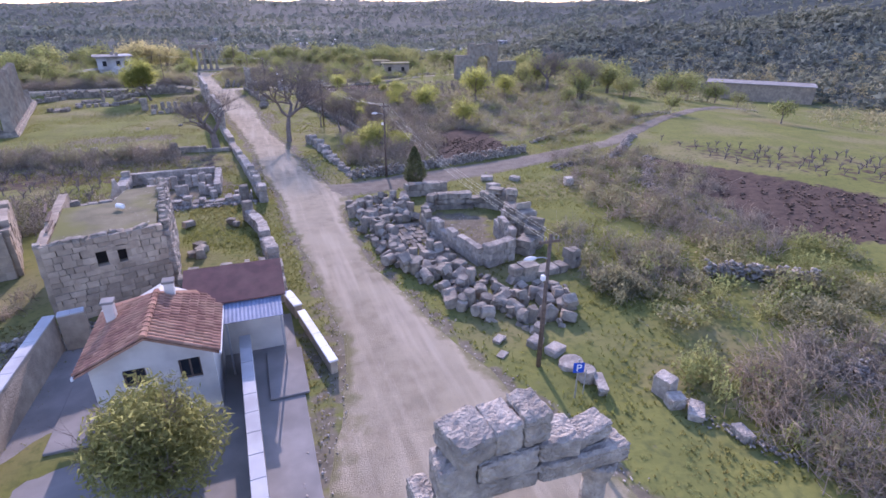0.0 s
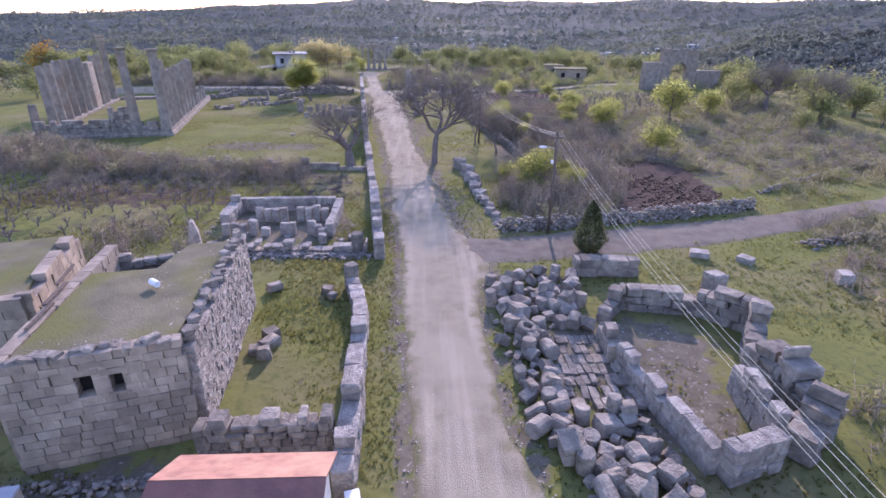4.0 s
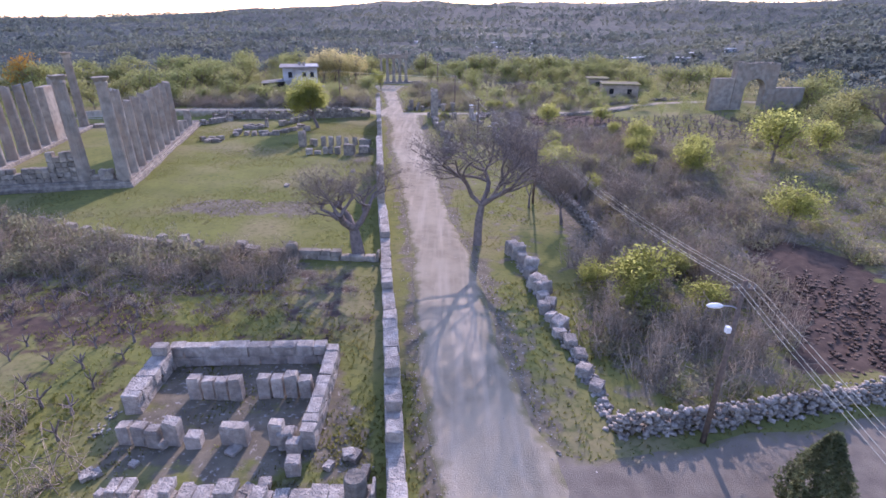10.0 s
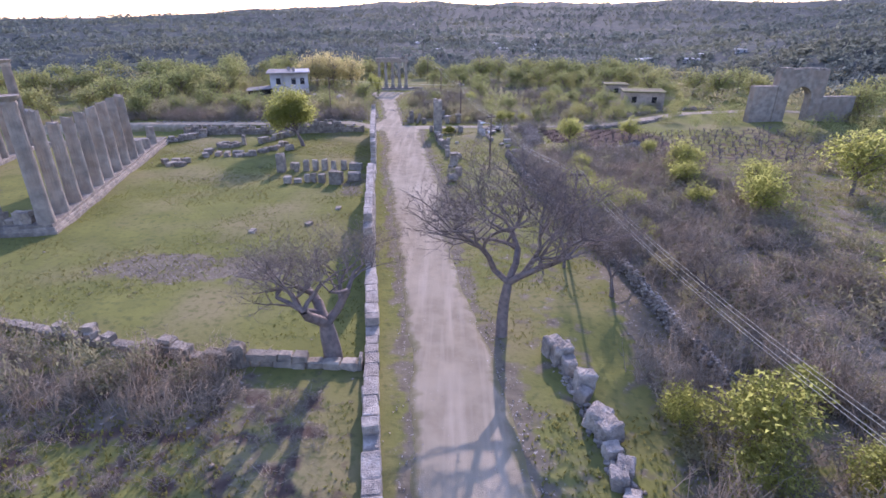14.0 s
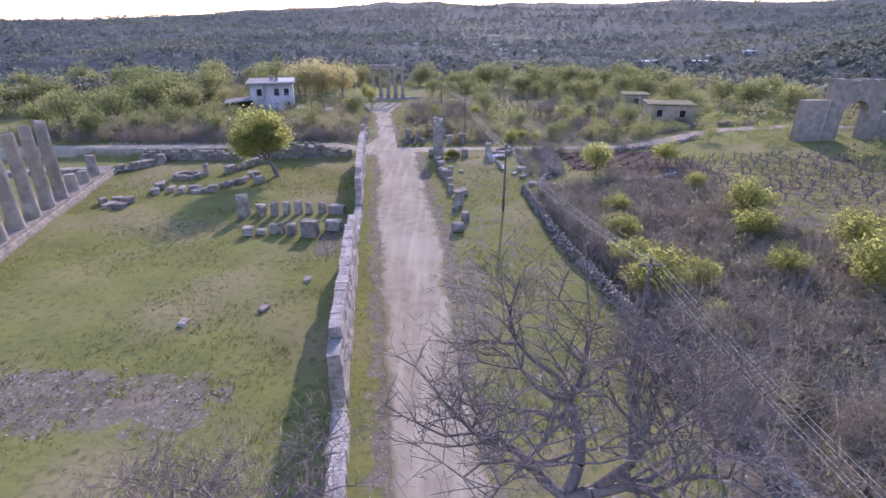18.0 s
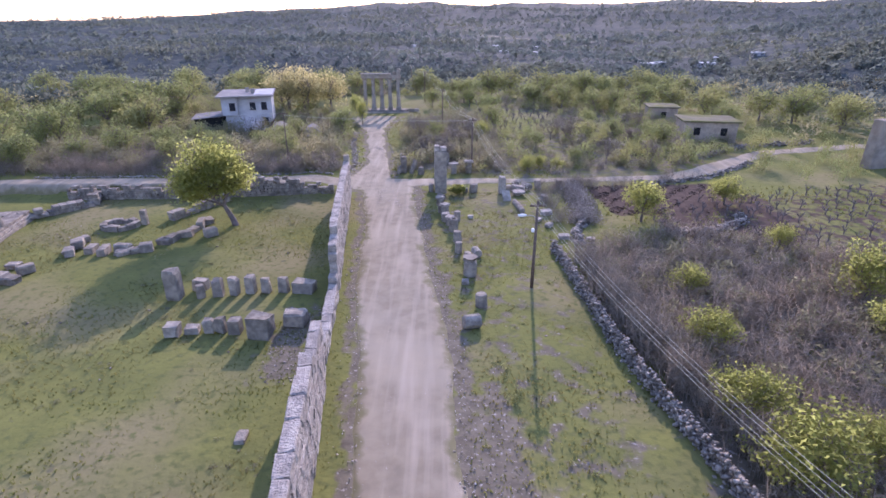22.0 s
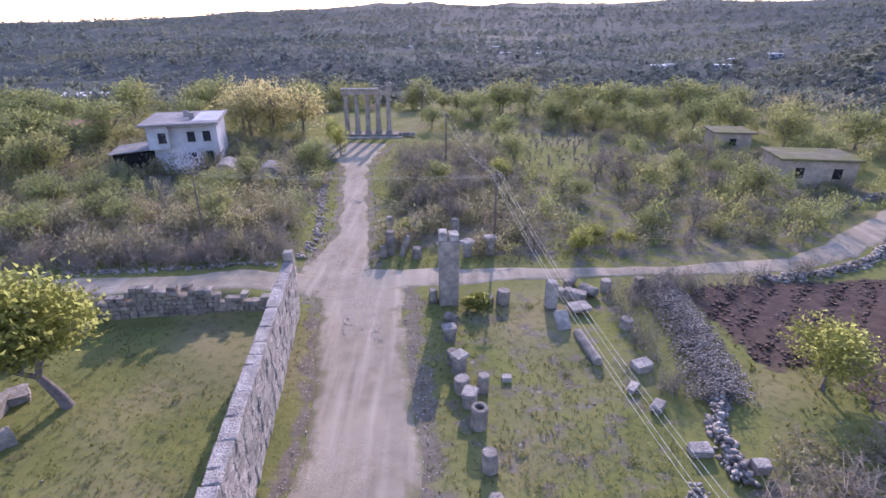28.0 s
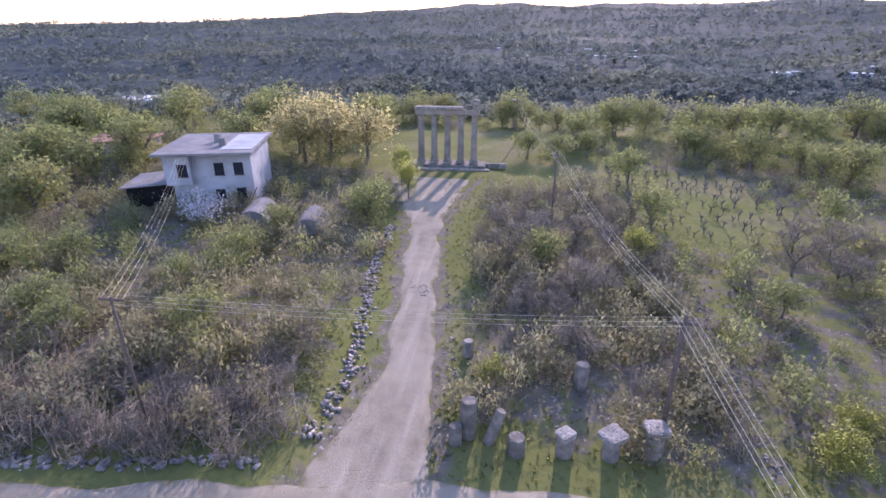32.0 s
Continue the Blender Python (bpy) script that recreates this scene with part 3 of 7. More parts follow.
# ---- ground and roads ----
LEFT = [(-40, -3), (-5, -1), (13.7, 0.6), (20, 2.3), (23, 2.7), (31, 2.2), (40, 1.5), (47, 1.3), (56, 0.2), (70, -0.9), (79, -2.0), (89, -3.4), (97, -4.3), (106, -5.8), (113, -6.4), (119, -6.9), (128, -8.4), (131, -10.5)]
RIGHT = [(-40, 14), (-5, 12), (10, 11), (17.6, 9.1), (22, 8), (31, 6.2), (41, 6.1), (44.5, 7.2), (46.5, 7.4), (49.5, 6.6), (52, 5.5), (58, 4.6), (65.7, 4.2), (71, 3.3), (80, 2.0), (92, 1.1), (101, 0.7), (107, -0.2), (113, -0.9), (119.5, -1.5), (126, -2.4), (131, -2.6)]
BRANCH = [((6.0, 45.2), (6.0, 50.4)), ((9.0, 45.6), (8.6, 50.5)), ((17.3, 46.7), (16.9, 52.0)), ((24, 48.3), (24, 53.3)), ((31, 50.4), (31, 54.6)), ((45, 56), (44, 58.6)), ((60, 66), (58.5, 68)), ((80, 78), (79, 80.5)), ((110, 90), (109, 93))]
CROSS = [((-62, 125.2), (-62, 128.2)), ((-45, 126.8), (-45, 129.6)), ((-26, 127.3), (-26.3, 130.0)), ((-17.5, 127.5), (-18, 130.4)), ((-12.5, 128.4), (-12.5, 131.6)), ((-8, 129.4), (-8, 133.2)), ((-3, 130), (-4, 133.6)), ((7, 131.4), (8, 133.3)), ((17, 131.7), (17.5, 133.6)), ((25.4, 132.2), (26.5, 134.9)), ((32, 134.6), (31, 137.4)), ((37.5, 138.4), (35.5, 140.8)), ((46, 144.5), (44.5, 147)), ((60, 148), (60, 151)), ((90, 150), (90, 153))]
LANE = [((-11.0, 131), (-4.5, 131)), ((-9.7, 136), (-5.6, 136)), ((-9.4, 141), (-6.4, 141)), ((-10.1, 148), (-7.4, 148)), ((-11.1, 154), (-8.2, 154)), ((-12.2, 161), (-8.9, 160)), ((-14.5, 168), (-8.6, 167)), ((-17, 174), (-7.6, 173)), ((-18, 177.5), (-6.8, 177))]
MAIN = [((np.interp(y, *zip(*LEFT)), y), (np.interp(y, *zip(*RIGHT)), y)) for y in np.arange(-40, 131.1, 1.0)]


def ribbon(name, pairs, lift, label, across=14, rough=0.16, seed=1, surface=ROAD):
    """A road as one sheet over the ground, its edges uneven, its crown slightly worn by wheels."""
    pts = []
    for (a0, b0), (a1, b1) in zip(pairs, pairs[1:]):
        n = max(1, int(math.hypot(a1[0] - a0[0], a1[1] - a0[1]) / 0.5))
        for i in range(n):
            k = i / n
            pts.append([a0[0] + (a1[0] - a0[0]) * k, a0[1] + (a1[1] - a0[1]) * k, b0[0] + (b1[0] - b0[0]) * k, b0[1] + (b1[1] - b0[1]) * k])
    p = np.array(pts)
    n = len(p)
    s = np.arange(n) * 0.5
    wl = rough * (wob(s, s * 0.7, 0.8, seed) + 0.3 * wob(s, s, 2.3, seed + 1))
    wr = rough * (wob(s, s * 0.7, 0.9, seed + 4) + 0.3 * wob(s, s, 2.7, seed + 3))
    u = np.linspace(0, 1, across + 1)
    wide = np.hypot(p[:, 2] - p[:, 0], p[:, 3] - p[:, 1])
    uu = u[None] + (wl / wide)[:, None] * (1 - u)[None] + (wr / wide)[:, None] * u[None]
    x, y = p[:, 0:1] + (p[:, 2:3] - p[:, 0:1]) * uu, p[:, 1:2] + (p[:, 3:4] - p[:, 1:2]) * uu
    rim = np.minimum(u, 1 - u)[None] * np.ones((n, 1))
    ruts = -0.035 * np.exp(-((np.abs(u - 0.5) - 0.2) / 0.09) ** 2)[None]
    z = height(x, y) + lift + 0.06 * ramp(rim, 0, 0.2) + ruts + 0.012 * wob(x, y, 1.7, 2) - 0.09 * (rim < 0.001)
    i = np.arange((n - 1) * (across + 1)).reshape(n - 1, across + 1)[:, :-1].ravel()
    f = np.stack([i, i + 1, i + across + 2, i + across + 1], 1)
    me = mesh_arrays(name, np.stack([x, y, z], 2).reshape(-1, 3), f, surface, True)
    me.attributes.new("rim", "FLOAT", "POINT").data.foreach_set("value", rim.astype(np.float32).ravel())
    return tagged(new(name, me), label, "road", kind="structure")


ribbon("road", MAIN, 0.035, "pale gravel road with worn wheel tracks between grass verges", 16)
ribbon("road", BRANCH, 0.028, "grey gravel side track branching off the main road", 8, 0.2, 3, ROAD_GREY)
ribbon("road", CROSS, 0.022, "pale dusty cross road past the end of the ruins", 8, 0.2, 5)
ribbon("road", LANE, 0.016, "narrow pale dirt lane leading up to the temple columns", 8, 0.3, 7)

PLOUGH = [[(18.8, 55.4), (25.4, 54.9), (30.5, 60), (31, 69), (27, 75), (21, 63)], [(44, 49), (54, 30), (46, 20), (36, 25.4), (40, 41.6)], [(16.2, 130.3), (16.6, 121), (26, 121.5), (33, 131)]]
# vineyards, the third a green plot north of the crossing
VINES = [[(-62, 69), (-38, 66.5), (-17, 63), (-13.2, 58), (-13.2, 50), (-30, 48)], [(50.5, 57), (70, 38), (60, 28), (49, 45.3)], [(8.4, 184), (21.8, 180.5), (23.5, 161), (12, 159.5), (8.4, 165)], [(31, 126), (52, 131), (52, 108), (31, 106)], [(20, 113), (31, 113), (33, 129), (20, 121)]]
STONY = [[(12.6, 29), (15.4, 29.4), (17, 37.5), (13, 38.8), (8.6, 38), (8.8, 32)], [(-18, 77.5), (-9.5, 78), (-9.5, 81.5), (-22, 82.5), (-24, 79)], [(1.6, 85), (3.6, 85), (3.4, 93), (1.4, 97)], [(-9.5, 96), (-7.2, 96), (-7.4, 104), (-9.4, 104)], [(-12, 49), (-1, 49), (-4, 57), (-12, 57)], [(11, 66), (28, 66), (24, 108), (12, 113)], [(-14, 25), (-4.5, 25), (-4.5, 29.5), (-14, 29)], [(0.5, 13), (2.2, 13), (2.4, 25), (0.6, 25)]]
THICKET = [[(-58, 70), (-38, 67.5), (-26, 66), (-15, 64.6), (-8, 65.2), (-8, 68), (-18, 69.8), (-26, 72), (-34, 75.2), (-58, 84)], [(9.5, 52.8), (18.5, 53.2), (24, 66), (12, 72), (9.5, 62)], [(15.2, 66), (29, 72), (32, 110), (25, 115), (13.6, 115.5), (10.4, 111), (11.2, 102), (12.6, 92.5), (14.6, 82)], [(-58, 131.5), (-12.8, 133), (-11.8, 138), (-12.0, 148), (-13.6, 158), (-16, 167), (-21, 180), (-58, 190)], [(-5, 137), (8, 134.5), (9, 160), (7, 176), (-6, 172)]]


def axis(a, b, step, lo, hi):
    v = list(np.arange(a, b, step))
    d, x = step, b
    while x < hi:
        v.append(x)
        d *= 1.13
        x += d
    d, x = step, a - step
    while x > lo:
        v.insert(0, x)
        d *= 1.13
        x -= d
    return np.array(v)


gx, gy = axis(-46, 46, 0.8, -4200, 4200), axis(2, 192, 0.8, -1600, 4300)
X, Y = np.meshgrid(gx, gy)
near = ramp(np.hypot(X, Y - 95), 170, 110)
on_road = np.minimum.reduce([away(X, Y, [((a[0] + b[0]) / 2, (a[1] + b[1]) / 2) for a, b in q]) for q in (MAIN[::3], BRANCH, CROSS, LANE)])
Z = height(X, Y) + near * ramp(on_road, 3.5, 7.0) * (0.07 * wob(X, Y, 0.9, 1) + 0.10 * wob(X, Y, 0.31, 4))
soil = 0.40 * soft_inside(X, Y, [(-34, 57.5), (-2.2, 57.5), (-3.2, 67.4), (-34, 68)], 1.0) + sum(soft_inside(X, Y, p, 0.6) for p in PLOUGH) + sum(k * soft_inside(X, Y, p, 0.8) for p, k in zip(VINES, (0.3, 0.42, 0.1, 0.45, 0.7)))
Z = Z + 0.10 * np.sin((X + 0.5 * Y) * 5.2) * (soil > 0.8)
stony = sum(soft_inside(X, Y, p, 0.8) for p in STONY) * 0.85 + 0.6 * sum(soft_inside(X, Y, p, 1.0) for p in THICKET)
stony = stony + 0.5 * soft_inside(X, Y, [(8, 132), (30, 135), (47, 150), (46, 180), (24, 194), (8, 190)], 1.5)
stony = stony + 0.5 * soft_inside(X, Y, [(27, 60), (60, 66), (75, 120), (50, 131), (27, 108)], 1.5)
stony = np.maximum(stony, 0.75 * ramp(np.minimum.reduce([away(X, Y, [q[0] for q in MAIN[::3]]), away(X, Y, [q[1] for q in MAIN[::3]]), away(X, Y, [q[0] for q in LANE]), away(X, Y, [q[1] for q in LANE])]), 1.0, 0.2))
stony = stony * (1 - soft_inside(X, Y, VINES[2], 1.0)) + 0.5 * soft_inside(X, Y, [(-36, 60), (-3.6, 60), (-3.2, 67.6), (-36, 66)], 1.0)
stony = stony + 0.36 * soft_inside(X, Y, [(3.6, 52), (8, 52), (9.6, 70), (9.6, 92), (9, 112), (13, 130), (-2, 130), (0.5, 104), (4.4, 70)], 1.0)
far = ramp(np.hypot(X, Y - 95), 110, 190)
i = (np.arange(len(gy) - 1)[:, None] * len(gx) + np.arange(len(gx) - 1)[None]).ravel()
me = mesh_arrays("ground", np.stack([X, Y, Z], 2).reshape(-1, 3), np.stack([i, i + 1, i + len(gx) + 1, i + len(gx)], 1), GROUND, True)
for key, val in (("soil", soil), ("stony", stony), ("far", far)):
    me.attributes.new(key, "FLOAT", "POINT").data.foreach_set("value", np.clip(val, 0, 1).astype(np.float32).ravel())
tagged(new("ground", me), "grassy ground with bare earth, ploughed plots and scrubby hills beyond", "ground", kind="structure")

# ---- stone ruins along the road ----
def top_steps(*pairs):
    xs, zs = zip(*pairs)
    return lambda s: float(np.interp(s, xs, zs))


# wall beside the road at the near yard
w = thing("ruined_wall", "ruined grey limestone block wall beside the gravel road", "wall", 0, 29)
wall_run(w, [(0.2, 27.6), (0.1, 31.0), (-0.2, 35.3), (-0.4, 38.9), (-1.3, 42.4)], top_steps((0, 1.5), (5, 1.7), (8, 1.0), (15, 0.7)), 0.75, 0.5, 0.9, BLOCKS_LIGHT)
part("drum", DRUMS[1], w, pose(-1.35, 13.7, 0) @ Matrix.Diagonal((0.9, 0.9, 1.5, 1)))
# cross wall of the yard by the stone building
w = thing("ruined_wall", "rough rubble wall of grey stones closing the grassy yard", "wall", -2.5, 29.6)
wall_run(w, [(-5.2, 29.7), (-0.4, 29.9)], top_steps((0, 1.9), (5, 1.7)), 0.7, 0.34, 0.5, BLOCKS, ragged=0.3)
# row of low stones along the building
w = thing("stone_heap", "small heap of fallen blocks in the grassy yard", "stones", -5, 36)
for q in ((0.4, 0.6, 0, 0.9, 0.6, 0.5), (0.3, 1.4, 0, 0.7, 0.6, 0.5), (0.45, -0.4, 0, 0.6, 0.5, 0.7), (-0.1, 0.1, 0, 0.6, 0.6, 0.4), (2.4, 5.8, 0, 0.6, 0.5, 0.5), (2.7, 5.3, 0, 0.5, 0.4, 0.4), (2.2, 6.3, 0, 0.5, 0.5, 0.3), (-0.8, 6.4, 0, 0.9, 0.6, 0.45)):
    stone(w, *q, rz=rnd.uniform(0, 90))

# small ruined enclosure with upright slabs
e = thing("ruined_enclosure", "roofless ruin of pale limestone blocks with upright slabs", "ruin", -6, 52)
wall_run(e, [(-12.0, 52.4), (-12.1, 55.8)], top_steps((0, 1.1), (4, 1.4)), 0.8, 0.55, 1.1, BLOCKS_LIGHT, ragged=0.15)
wall_run(e, [(-12.0, 56.2), (-4.3, 56.4)], top_steps((0, 1.4), (8, 1.25)), 0.6, 0.6, 1.0, BLOCKS_LIGHT, ragged=0.08)
wall_run(e, [(-4.0, 56.5), (-3.9, 54.0), (-3.9, 50.4)], top_steps((0, 1.2), (4, 1.0), (7, 0.9)), 0.6, 0.5, 0.8, BLOCKS_LIGHT, ragged=0.2)
wall_run(e, [(-10.4, 48.0), (-0.9, 48.0)], top_steps((0, 0.42), (3, 0.6), (5, 0.4), (9, 0.62)), 0.7, 0.3, 0.6, BLOCKS_LIGHT, 0.06, None, 0.35)
for x0, y0, n in ((-9.7, 53.6, 4), (-6.6, 53.7, 4)):
    for k in range(n):
        stone(e, x0 + 0.62 * k + 6, y0 - 52 + rnd.uniform(-0.06, 0.06), 0, 0.56, 0.5, rnd.uniform(1.05, 1.3), 0, 0, rnd.uniform(-4, 4), BLOCKS_LIGHT)
for x0, y0, h in ((-11.4, 50.9, 0.9), (-10.7, 50.8, 1.0), (-10.1, 50.7, 0.9), (-9.4, 50.8, 1.2), (-8.5, 50.6, 0.7), (-7.1, 50.8, 1.0), (-6.6, 50.7, 1.05), (-5.2, 50.8, 1.15), (-4.8, 50.6, 0.9), (-4.4, 50.2, 0.8), (-4.2, 49.3, 0.7)):
    stone(e, x0 + 6, y0 - 52, 0, rnd.uniform(0.5, 0.65), 0.5, h, 0, 0, rnd.uniform(-8, 8), BLOCKS_LIGHT)
for k in range(16):
    stone(e, rnd.uniform(-6, 5), rnd.uniform(-4.6, -1.2), 0, rnd.uniform(0.3, 0.7), rnd.uniform(0.3, 0.5), rnd.uniform(0.2, 0.4), 0, 0, rnd.uniform(0, 90), BLOCKS_LIGHT)
part("drum", DRUMS[0], e, pose(4.4, -4.1, 0) @ Matrix.Diagonal((0.85, 0.85, 1.35, 1)))
# wall beside the road, along the enclosure up to the court
w = thing("ruined_wall", "long low wall of pale limestone blocks lining the road", "wall", -1, 58)
wall_run(w, [(0.0, 46.4), (-0.6, 52.0), (-1.5, 60.0), (-2.3, 66.0), (-2.9, 71.5), (-3.8, 78.2)], top_steps((0, 1.9), (1.5, 1.3), (10, 1.25), (14, 0.8), (25, 0.75), (32, 1.1)), 0.7, 0.5, 1.0, BLOCKS_LIGHT, ragged=0.12)
# low wall on the south side of the court
w = thing("ruined_wall", "low broken stone wall along the edge of the grassy court", "wall", -10, 69)
wall_run(w, [(-34, 76.0), (-26, 72.8), (-18, 70.6), (-9.3, 68.6), (-3.0, 68.4)], top_steps((0, 0.5), (18, 0.6), (32, 0.7)), 0.6, 0.4, 0.7, BLOCKS, ragged=0.3)
for x, y, h in ((-18.0, 70.8, 1.0), (-13.2, 69.6, 1.0), (-9.2, 68.5, 1.4)):
    stone(w, x + 10, y - 69, 0, 0.75, 0.7, h, 0, 0, rnd.uniform(-10, 10))
# tall wall on the west side of the road
w = thing("ruined_wall", "tall weathered limestone wall of large blocks lining the road", "wall", -7, 105)
wall_run(w, [(-3.9, 78.4), (-4.55, 84.3), (-5.4, 91.6), (-6.1, 97.0)], top_steps((0, 3.4), (2, 4.0), (7, 4.2), (12, 3.9), (16, 3.5), (19, 3.2)), 0.6, 0.55, 1.1, BLOCKS_LIGHT, ragged=0.12)
wall_run(w, [(-6.2, 97.6), (-7.0, 105.8)], top_steps((0, 2.4), (1.0, 1.2), (4, 0.9), (7.5, 1.1)), 0.6, 0.5, 0.9, BLOCKS_LIGHT, ragged=0.3)
wall_run(w, [(-7.0, 106.0), (-8.15, 115.6), (-9.1, 124.0), (-9.45, 127.2)], top_steps((0, 3.1), (3, 3.9), (10, 4.0), (19, 3.8), (20, 4.2), (22, 4.2)), 0.6, 0.55, 1.0, BLOCKS_LIGHT, ragged=0.2)
# wall on the north side of the court
w = thing("ruined_wall", "low grey ruined retaining wall between the court and the cross road", "wall", -22, 126.6)
wall_run(w, [(-38, 126.0), (-24, 126.4), (-11.0, 127.3)], top_steps((0, 1.2), (10, 1.3), (18, 1.35), (19, 2.0), (23, 1.9), (24, 1.3)), 0.55, 0.3, 0.5, BLOCKS, 0.03, ragged=0.38)
w = thing("ruined_wall", "broken stone wall and fallen blocks edging the court", "wall", -38, 121)
wall_run(w, [(-45, 118), (-38.5, 119.5), (-34.3, 124.0), (-35.5, 127.0)], top_steps((0, 0.9), (8, 0.7)), 1.0, 0.4, 0.8, BLOCKS, ragged=0.4)
wall_run(w, [(-24.6, 119.6), (-21.5, 125.6)], top_steps((0, 0.8), (5, 0.8)), 0.8, 0.4, 0.9, BLOCKS, ragged=0.3)

# standing stubs in the court
for i, (x, y, h, d) in enumerate([(-17.4, 105.0, 2.1, 0.9), (-15.7, 105.0, 1.0, 0.6), (-14.6, 105.2, 1.35, 0.6), (-13.6, 105.4, 1.35, 0.6), (-12.6, 105.7, 1.3, 0.6), (-11.6, 105.7, 1.15, 0.6), (-10.4, 105.7, 1.2, 0.65), (-13.5, 100.9, 0.9, 0.6), (-12.8, 100.9, 1.0, 0.6), (-11.9, 100.8, 0.95, 0.7)]):
    me = rnd.choice(BLOCKS) if i != 1 else DRUMS[2]
    ob = thing("standing_stone", "upright stub of a grey stone post in the court", "stone", x, y, -0.03, rnd.uniform(-8, 8), "rows of stone stubs", me=me)
    ob.scale = (d, d * 0.9, h)
for x, y, dx, dy, h in ((-9.0, 105.7, 1.3, 0.9, 0.9), (-10.3, 100.5, 1.2, 1.0, 1.35), (-8.6, 101.7, 1.3, 0.9, 0.9), (-15.5, 100.6, 0.8, 0.8, 0.75), (-14.5, 100.9, 0.8, 0.6, 0.4), (-16.2, 106.2, 0.9, 0.6, 0.8)):
    ob = thing("stone_block", "squared pale stone block lying on the grass of the court", "stone", x, y, -0.03, rnd.uniform(-6, 6), "blocks in the court", me=rnd.choice(BLOCKS))
    ob.scale = (dx, dy, h)
# curved rows of fallen blocks
arc = [(-29.0, 112.2), (-27.6, 112.6), (-26.3, 112.2), (-25.3, 112.8), (-24.7, 112.3), (-24.0, 112.5), (-23.3, 112.8), (-22.6, 114.2), (-22.0, 114.8), (-21.6, 115.7), (-21.3, 116.9), (-21.1, 118.2), (-20.9, 119.2), (-19.5, 116.0), (-29.4, 113.6), (-29.6, 114.6), (-30.0, 107.1), (-31.3, 107.7), (-32.4, 108.7), (-30.0, 108.9), (-31.8, 109.8)]
for x, y in arc:
    ob = thing("stone_block", "rough grey stone block lying in the grass", "stone", x + rnd.uniform(-0.15, 0.15), y, -0.05, rnd.uniform(0, 180), "curved row of blocks", me=rnd.choice(BLOCKS))
    ob.scale = (rnd.uniform(0.9, 1.5), rnd.uniform(0.6, 0.9), rnd.uniform(0.4, 0.75))
for x, y in ((-14.6, 86.6), (-8.6, 92.2), (-10.4, 88.3)):
    ob = thing("flat_stone", "small flat stone lying in the short grass", "stone", x, y, -0.05, rnd.uniform(0, 180), me=rnd.choice(BLOCKS))
    ob.scale = (0.75, 0.5, 0.25)
# low wall of big blocks east of the road
w = thing("ruined_wall", "crooked row of large tumbled blocks beside the verge", "wall", 7.6, 63)
for x, y, d, h in ((6.6, 69.6, 0.9, 1.1), (7.0, 68.9, 1.0, 1.2), (7.2, 68.0, 0.8, 0.9), (7.5, 66.7, 0.9, 1.1), (7.3, 66.0, 0.7, 0.7), (7.5, 64.4, 1.1, 0.9), (7.9, 63.6, 1.0, 0.9), (7.7, 62.7, 0.7, 0.6), (8.0, 61.9, 0.8, 0.6), (7.6, 61.3, 0.8, 0.7), (7.8, 60.4, 0.7, 0.5), (8.1, 59.6, 0.9, 0.7), (7.9, 58.7, 0.7, 0.5), (8.3, 57.8, 0.8, 0.6), (8.5, 56.7, 0.7, 0.5), (8.4, 55.4, 0.8, 0.5), (8.7, 54.2, 0.7, 0.5)):
    stone(w, x - 7.6, y - 63, -0.05, d, d * 0.85, h, rnd.uniform(-10, 10), rnd.uniform(-10, 10), rnd.uniform(0, 90), RUGGED)
# round well head
w = thing("well_head", "ring of low grey stones round an old well in the court", "well", -28.3, 118.0)
for k in range(12):
    a = 2 * math.pi * k / 12
    stone(w, 1.35 * math.cos(a), 1.0 * math.sin(a), 0, 0.75, 0.55, rnd.uniform(0.35, 0.55), 0, 0, math.degrees(a) + 90)
stone(w, 1.9, 0.6, 0, 0.5, 0.5, 1.5)

# ---- fallen blocks and walls of the fountain house east of the road ----
f = thing("ruined_fountain_house", "collapsed limestone building with standing basin walls", "ruin", 14, 33)
wall_run(f, [(11.8, 34.6), (12.1, 33.0), (12.9, 28.3)], top_steps((0, 1.5), (2, 1.1), (7, 1.35)), 0.5, 0.45, 0.8, BLOCKS_LIGHT, ragged=0.1)
wall_run(f, [(13.1, 28.1), (15.4, 28.8)], top_steps((0, 1.5), (2.4, 1.7)), 0.8, 0.5, 0.8, BLOCKS_LIGHT, ragged=0.1)
wall_run(f, [(15.7, 29.2), (16.1, 32.8)], top_steps((0, 1.7), (2, 1.9), (3.6, 1.2)), 0.45, 0.45, 0.7, BLOCKS_LIGHT, ragged=0.3)
wall_run(f, [(16.3, 29.0), (18.2, 30.4), (18.0, 32.4), (17.6, 34.2)], top_steps((0, 1.2), (2, 1.8), (4, 2.2), (6, 1.6)), 1.2, 0.5, 0.9, BLOCKS, ragged=0.45)
wall_run(f, [(17.9, 34.4), (19.6, 37.2), (17.6, 39.2), (13.6, 39.9)], top_steps((0, 1.6), (3.3, 2.1), (6, 1.5), (10, 1.7)), 0.8, 0.5, 0.9, BLOCKS, ragged=0.4)
wall_run(f, [(11.7, 36.8), (11.6, 34.8)], top_steps((0, 1.2), (2, 1.5)), 0.6, 0.5, 0.7, BLOCKS, ragged=0.3)
wall_run(f, [(13.4, 39.7), (12.2, 38.2)], top_steps((0, 1.5), (2, 0.9)), 0.7, 0.5, 0.8, BLOCKS, ragged=0.2)
wall_run(f, [(12.2, 44.1), (16.2, 43.9)], top_steps((0, 1.2), (4, 1.3)), 0.9, 0.6, 1.2, BLOCKS, ragged=0.08)
